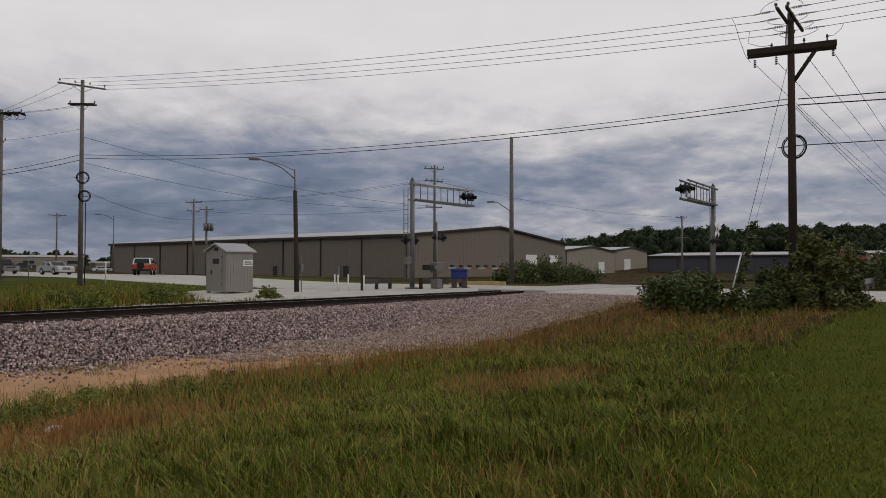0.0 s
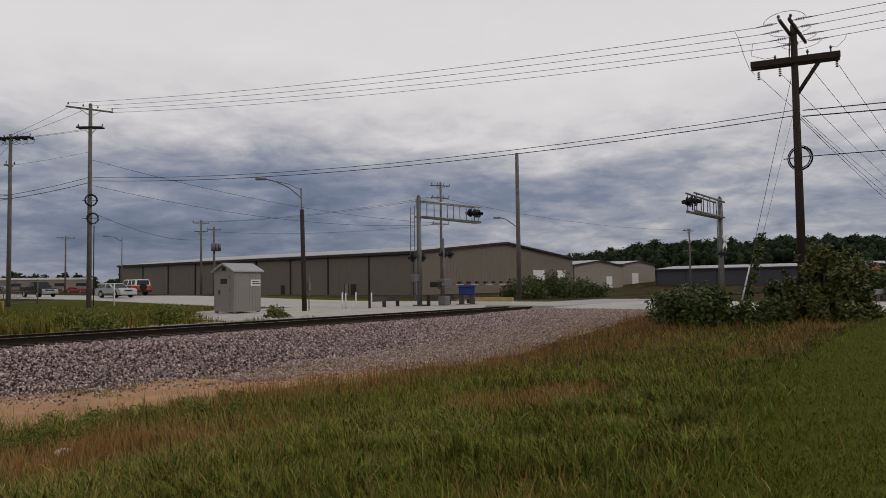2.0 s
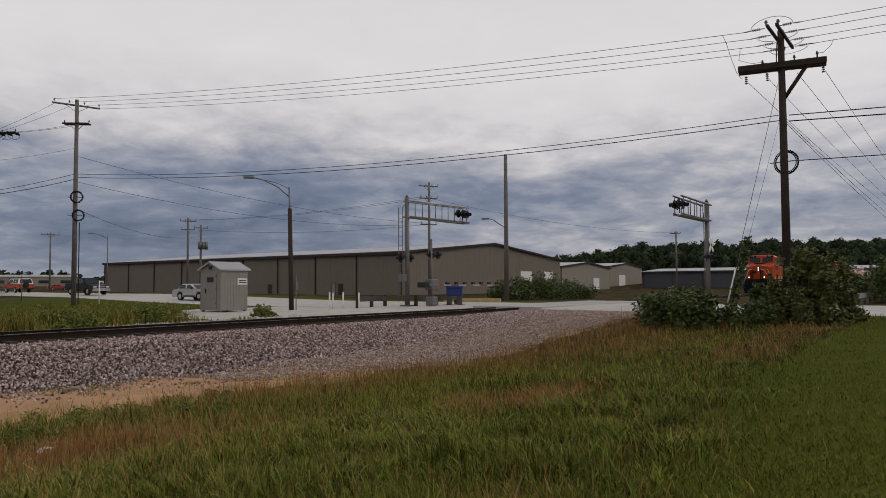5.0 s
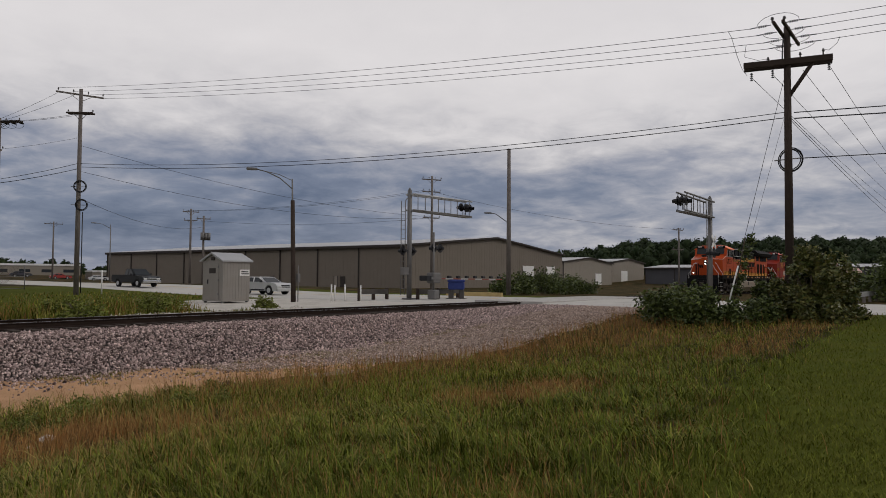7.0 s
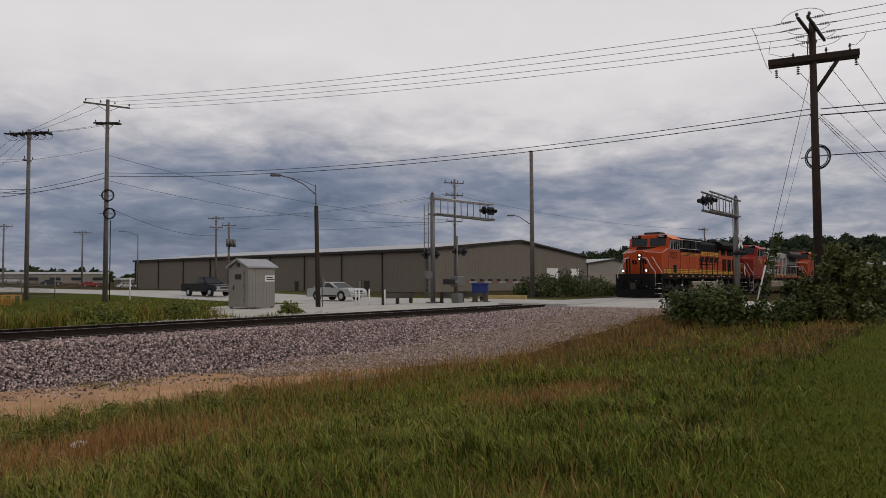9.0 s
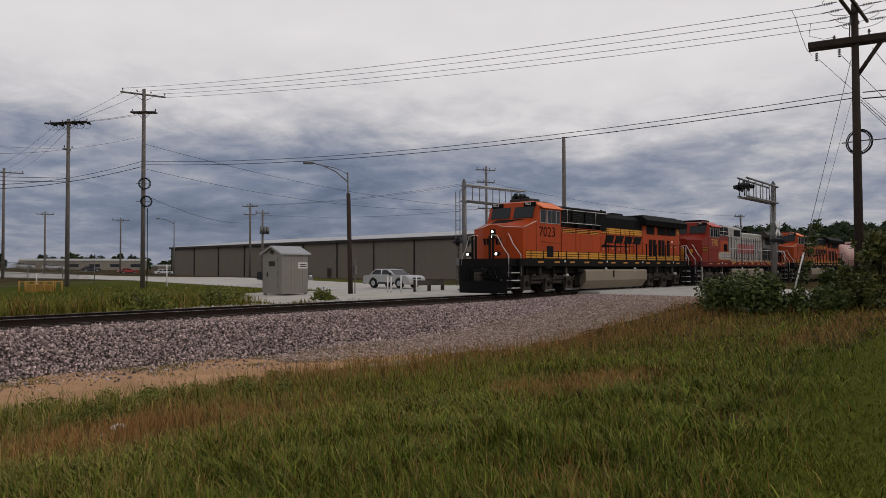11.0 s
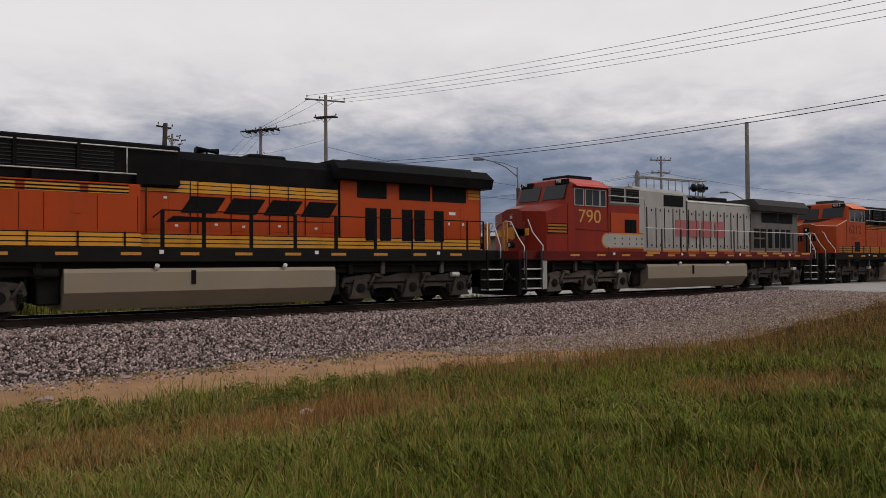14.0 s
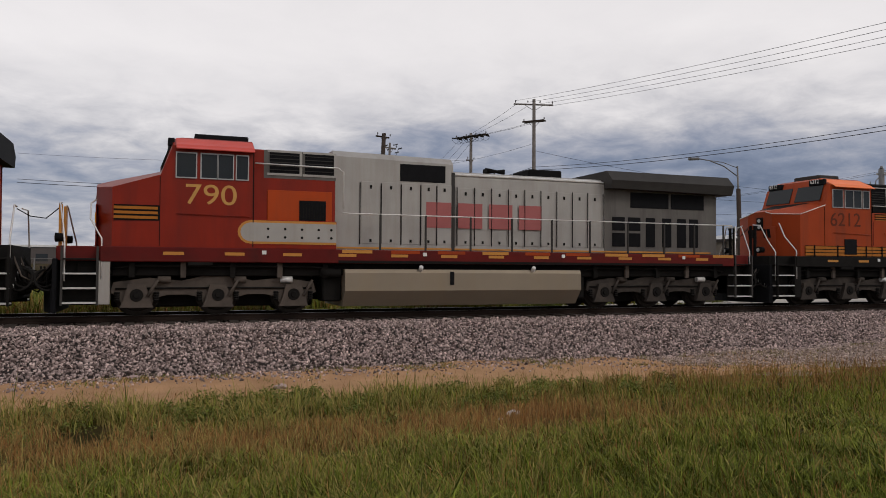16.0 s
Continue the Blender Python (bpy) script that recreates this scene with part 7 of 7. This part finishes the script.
blades("lane_grass", lane_rows(9000), [G_GREEN, G_YELLOW, G_DRY], "sparse grass tufts on the dirt lane")
blades("meadow_grass", meadow_rows(232000) + fill_rows(24000), [G_GREEN, G_YELLOW, G_DRY, G_LAWN, G_DEEP], "unmown green grass with drying reddish patches")


def verge_rows(n):
    rows = []
    while len(rows) < n:
        x, y = rng.uniform(-14, 36), 24.6 + 32 * rng.random() ** 1.8
        if x > 21.0 + 0.75 * max(0, y - 33.0) and y < 42:
            continue
        if x > 35:
            continue
        p = noise.noise((x * 0.25, y * 0.25, 2.0))
        weed = smoothstep(-0.1, 0.35, p) * (1 - smoothstep(30, 42, y))
        if rng.random() > 0.35 + 0.65 * weed:
            continue
        mi = 2 if rng.random() < 0.10 + 0.14 * weed else (1 if rng.random() < 0.32 else 0)
        rows.append((x, y, ground_z(x, y), rng.uniform(0.09, 0.24) * (1 + 2.7 * weed), rng.uniform(0.02, 0.045), rng.uniform(0, 6.28), min(1.1, abs(rng.normal(0.4, 0.3))), mi))
    return rows


blades("verge_grass", verge_rows(36000), [G_GREEN, G_YELLOW, G_DRY], "tall grass and weeds on the verge beyond the track")

# ---- leaves, bushes, woods ----
LEAF_DARK = material("dark_bush_leaf", (0.032, 0.048, 0.010), 0.5, vary=0.1, scale=1, bump=0, island=1.2, tint=(0.095, 0.118, 0.026))
LEAF_BROWN = material("rusty_bush_leaf", (0.050, 0.072, 0.016), 0.5, vary=0.1, scale=1, bump=0, island=1.0, tint=(0.135, 0.120, 0.032))
LEAF_FAR = material("far_wood_leaf", (0.01584, 0.02736, 0.01008), 0.8, vary=0.15, scale=0.05, bump=0, island=0.8, tint=(0.02448, 0.03456, 0.01296))
STEM = material("bush_stem", (0.07, 0.055, 0.04), 0.9, vary=0.2, scale=5, bump=0.2)


def leaf_cloud(name, blobs, n, size, mat, label, category, parent=None, hollow=0.55, kind="stuff"):
    """Leaves as small folded kites, scattered in ellipsoids (x, y, z, rx, ry, rz)."""
    b = np.array(blobs, float)
    vol = np.prod(b[:, 3:], axis=1)
    pick = rng.choice(len(b), n, p=vol / vol.sum())
    d = rng.normal(size=(n, 3))
    d /= np.linalg.norm(d, axis=1, keepdims=True)
    rad = (hollow + (1 - hollow) * rng.random((n, 1))) * rng.uniform(0.82, 1.15, (n, 1))
    c = b[pick, :3] + d * rad * b[pick, 3:]
    u = rng.normal(size=(n, 3))
    u[:, 2] *= 0.6
    u /= np.linalg.norm(u, axis=1, keepdims=True)
    v = np.cross(u, rng.normal(size=(n, 3)))
    v /= np.linalg.norm(v, axis=1, keepdims=True)
    s = rng.uniform(size[0], size[1], (n, 1))
    w = np.cross(u, v) * s * 0.12
    P = np.stack([c - u * s, c - v * s * 0.45 + w, c + u * s, c + v * s * 0.45 + w], 1).reshape(-1, 3)
    f = np.array([0, 1, 2, 3])[None] + (np.arange(n) * 4)[:, None]
    return raw_mesh(name, P, f, mat, label, category, kind, parent)


def bush(x, y, w, h, n, mat, label, leaf=(0.05, 0.10), group="bushes by the crossing"):
    z = ground_z(x, y)
    b = thing("bush", pose(x, y, z), label, "bush", group)
    for k in range(9):
        a, t = rng.uniform(0, 6.28), rng.uniform(0.2, 0.75)
        q = (math.cos(a) * w * 0.42 * t, math.sin(a) * w * 0.42 * t, h * rng.uniform(0.45, 0.78))
        part("stem", rod([(q[0] * 0.1, q[1] * 0.1, -0.05), (q[0] * 0.5, q[1] * 0.5, q[2] * 0.5), q], 0.008 + 0.003 * h), STEM, b)
    blobs = []
    for k in range(15):
        a, t = rng.uniform(0, 6.28), math.sqrt(rng.random())
        zz = h * rng.uniform(0.15, 0.85 - 0.25 * t)
        s = w * rng.uniform(0.10, 0.22)
        blobs.append((math.cos(a) * w * 0.42 * t, math.sin(a) * w * 0.42 * t, zz, s, s, s * rng.uniform(0.6, 1.1)))
    for k in range(16):
        a, t = k * 0.785 + rng.uniform(-0.3, 0.3), 0.55 if k < 8 else 0.95
        s = w * rng.uniform(0.12, 0.17)
        z0 = s * 0.6 + (0.22 * h if k < 8 else 0.0)
        blobs.append((math.cos(a) * w * 0.40 * t, math.sin(a) * w * 0.40 * t, z0, s, s, max(s * 0.8, 0.16 * h)))
    for k in range(12):
        a, t = rng.uniform(0, 6.28), rng.random()
        s = w * rng.uniform(0.03, 0.07)
        blobs.append((math.cos(a) * w * 0.5 * t, math.sin(a) * w * 0.5 * t, h * rng.uniform(0.75, 1.05) * (1 - 0.35 * t), s, s, s * 1.6))
    leaf_cloud("foliage", blobs, n, leaf, mat, "", "", b, 0.35)
    return b


bush(28.2, 9.45, 3.3, 1.55, 8000, LEAF_DARK, "dense dark green bush at the lawn's edge", (0.05, 0.12))
bush(28.5, 7.25, 2.5, 0.95, 4000, LEAF_DARK, "low sprawling dark green bush beside the power pole", (0.05, 0.11))
bush(29.6, 5.15, 2.7, 3.0, 11000, LEAF_BROWN, "tall bush with rusty leaves at the lawn's edge", (0.05, 0.12))
bush(30.4, 5.75, 2.0, 2.9, 7000, LEAF_BROWN, "upright bush with rusty leaves before the power pole", (0.05, 0.12))
bush(31.6, 6.9, 2.0, 1.75, 4500, LEAF_DARK, "green bush behind the front hedge", (0.05, 0.12))
bush(31.4, 4.55, 2.0, 2.75, 6500, LEAF_BROWN, "bush with rusty leaves behind the lawn", (0.05, 0.12))
bush(60.0, 3.6, 7.0, 3.2, 5000, LEAF_DARK, "broad green thicket beyond the road", (0.10, 0.2))
bush(66.0, 8.5, 7.0, 3.0, 4000, LEAF_DARK, "broad green thicket beyond the road", (0.10, 0.2))
for bx, by, bw, bh in ((63, 37.5, 5.0, 2.2), (68, 37.0, 5.5, 2.7), (73.5, 38.5, 5.5, 2.5), (84, 41.0, 5.0, 2.4)):
    bush(bx, by, bw, bh, 3200, LEAF_DARK, "leafy green bush beyond the crossing", (0.09, 0.19), "bushes beyond the crossing")
vine = thing("vine", pose(31.1, 8.3, ground_z(31.1, 8.3)), "climbing vine on the guy wire", "vine")
part("stem", rod([(0, 0, 0), (0.2, -0.12, 1.6), (0.55, -0.35, 3.2)], 0.02), STEM, vine)
leaf_cloud("foliage", [(0.05 + 0.14 * k, -0.03 - 0.09 * k, 0.6 + 0.5 * k, 0.28, 0.28, 0.32) for k in range(6)], 800, (0.05, 0.10), LEAF_DARK, "", "", vine, 0.1)
for wx, wy, ww, wh in ((24.4, 28.6, 1.3, 0.7), (21.5, 33.0, 2.4, 0.8), (17.0, 34.0, 2.0, 0.7), (12.0, 29.0, 2.0, 0.6), (3.0, 29.0, 2.2, 0.7), (14.5, 27.2, 1.8, 0.9), (8.0, 27.6, 2.2, 0.8), (19.0, 29.5, 1.8, 1.0), (-1.5, 27.4, 2.4, 0.9), (6.0, 31.5, 2.0, 0.8)):
    bush(wx, wy, ww, wh, int(480 * ww), G_WEED, "clump of leafy green weeds on the verge", (0.05, 0.11), "weed clumps")
# low leafy weeds along the edge of the dirt lane
spots = []
for k in range(170):
    x = rng.uniform(-4, 10)
    near, far = dirt_edges(x)
    y = near - abs(rng.normal()) * 1.3
    s = rng.uniform(0.09, 0.27)
    spots.append((x, y, ground_z(x, y) + s * 0.5, s, s, s * 0.7))
leaf_cloud("lane_weeds", spots, 26000, (0.012, 0.036), G_WEED, "low leafy weeds along the dirt lane", "weeds", None, 0.2)

def crown_cores(name, blobs, label):
    """The thick inside of far crowns: one rough eight-sided clump in each."""
    base = np.array([(1, 0, 0), (0, 1, 0), (-1, 0, 0), (0, -1, 0), (0, 0, 1), (0, 0, -1)], float)
    tri = np.array([(0, 1, 4), (1, 2, 4), (2, 3, 4), (3, 0, 4), (1, 0, 5), (2, 1, 5), (3, 2, 5), (0, 3, 5)])
    b = np.array(blobs, float)
    n = len(b)
    v = b[:, None, :3] + base[None] * b[:, None, 3:] * rng.uniform(0.75, 1.0, (n, 6, 1))
    v[:, 5, 2] -= 5.0
    f = tri[None] + (np.arange(n) * 6)[:, None, None]
    return raw_mesh(name, v.reshape(-1, 3), f.reshape(-1, 3), LEAF_FAR, label, "woods")


crowns = []
for k in range(1100):
    az = radians(rng.uniform(59, 128))
    d = rng.uniform(350, 590)
    x, y = d * math.sin(az), d * math.cos(az)
    hgt = rng.uniform(7, 13)
    z = ground_z(x, y)
    for j in range(3):
        s = rng.uniform(2.2, 4.6)
        crowns.append((x + rng.normal() * 2.2, y + rng.normal() * 2.2, z + hgt * rng.uniform(0.45, 0.85), s, s, s * rng.uniform(0.7, 1.0)))
leaf_cloud("hill_woods", crowns, 140000, (0.5, 1.2), LEAF_FAR, "dark green wooded hill behind the sheds", "woods", None, 0.55)
crown_cores("hill_wood_crowns", crowns, "dense inner foliage of the wooded hill")
crowns = []
for k in range(230):
    az = radians(rng.uniform(-22, 48))
    d = rng.uniform(300, 420)
    if 9 < math.degrees(az) < 21 and k % 3:
        continue
    x, y = d * math.sin(az), d * math.cos(az)
    z = ground_z(x, y)
    hgt = rng.uniform(3, 7.5)
    for j in range(3):
        s = rng.uniform(1.1, 2.4)
        crowns.append((x + rng.normal() * 1.8, y + rng.normal() * 1.8, z + hgt * rng.uniform(0.3, 0.85), s, s, s * 0.9))
leaf_cloud("distant_trees", crowns, 36000, (0.45, 1.1), LEAF_FAR, "row of dark trees on the horizon", "trees", None, 0.3)
crown_cores("distant_crowns", crowns, "dense inner foliage of the trees on the horizon")

# ---- litter and clods ----
def lump(name, x, y, s, mat, label, category, squash=0.6):
    bm = bmesh.new()
    bmesh.ops.create_icosphere(bm, subdivisions=2, radius=s)
    for v in bm.verts:
        k = 1 + 0.55 * noise.noise(v.co * (2.2 / s) + Vector((x, y, 0)))
        v.co = Vector((v.co.x * k, v.co.y * k, v.co.z * k * squash))
    o = link(name, bm, mat)
    o.matrix_basis = pose(x, y, ground_z(x, y) + s * squash * 0.6)
    return tagged(o, label, category)


lump("litter", 5.1, 10.4, 0.10, M_WHITE, "crumpled white plastic litter in the grass", "litter", 0.5)
lump("litter", 4.75, 10.1, 0.045, M_WHITE, "small scrap of white litter in the grass", "litter", 0.5)
lump("clod", 10.2, 13.1, 0.15, M_WOODDARK, "dark clod beside the dirt lane", "clod", 0.7)
for k, (sx, sy) in enumerate(((4.0, 16.6), (2.2, 14.6), (9.0, 17.0), (-0.5, 16.8))):
    lump("rock", sx, sy, 0.10 + 0.03 * (k % 2), M_STONE, "grey rock lying on the dirt lane", "rock", 0.4)


TRAIN_AT = [(0.0, 148.4), (4.0, 105.6), (6.5, 79.0), (9.0, 52.45), (11.5, 25.80), (12.5, 15.20), (13.5, 4.32), (14.5, -6.22), (16.0, -21.95)]


def motions():
    """All that moves: the train and the cars on the road."""
    for ob, back in ((loco_lead, 0.0), (loco_red, 22.3), (loco_third, 44.6), (car_first, 64.2), (car_second, 81.0)):
        walk(ob, [(t, pose(s + back, TRACK, 0)) for t, s in TRAIN_AT])
    # cars: the orange one drives off, two pickups roll up to the crossing
    a_rows = [(0.0, 73.7), (1.0, 75.3), (2.0, 79.0), (3.0, 84.3), (4.0, 92.0), (7.0, 132.0), (11.0, 205.0), (16.0, 290.0)]
    b_rows = [(0.0, 81.5), (1.0, 76.4), (2.0, 71.1), (3.0, 65.9), (4.2, 59.7), (6.5, 48.6), (7.5, 45.4), (9.2, 41.2), (11.3, 38.7), (16.0, 37.6)]
    c_rows = [(0.0, 94.5), (1.0, 91.2), (2.0, 87.4), (3.0, 83.5), (4.2, 77.6), (6.3, 68.0), (7.5, 63.6), (9.2, 57.6), (11.3, 51.2), (16.0, 45.5)]
    for ob, x, rows, turn in ((car_orange, 46.5, a_rows, 180), (car_silver, 40.0, b_rows, 0), (car_dark, 40.0, c_rows, 0)):
        swing = {0.0: -40, 1.0: -6} if turn else {}
        walk(ob, [(t, pose(x - (0.8 if swing and t == 0 else 0), y, road_z(y) + 0.03, 0, 0, turn + swing.get(t, 0))) for t, y in rows])
        ts, ys = [q[0] for q in rows], [q[1] for q in rows]
        for wh in CAR_WHEELS[ob.name]:
            x0, y0, z0 = wh.matrix_basis.translation
            steps = [k / 15 for k in range(241)]
            walk(wh, [(t, pose(x0, y0, z0, math.degrees(abs(float(np.interp(t, ts, ys)) - ys[0]) / 0.355) % 360, 0, 0)) for t in steps])
    # wheels roll: one radius of way for one radian of turn
    times = [k / 15 for k in range(241)]
    ts, ss = [r[0] for r in TRAIN_AT], [r[1] for r in TRAIN_AT]
    way = [float(np.interp(t, ts, ss)) for t in times]
    for group, radius in ((AXLES, 0.533), (AXLES_SMALL, 0.457)):
        for ob in group:
            x, y, z = ob.matrix_basis.translation
            walk(ob, [(t, pose(x, y, z, 0, math.degrees(s / radius) % 360, 0)) for t, s in zip(times, way)])

motions()
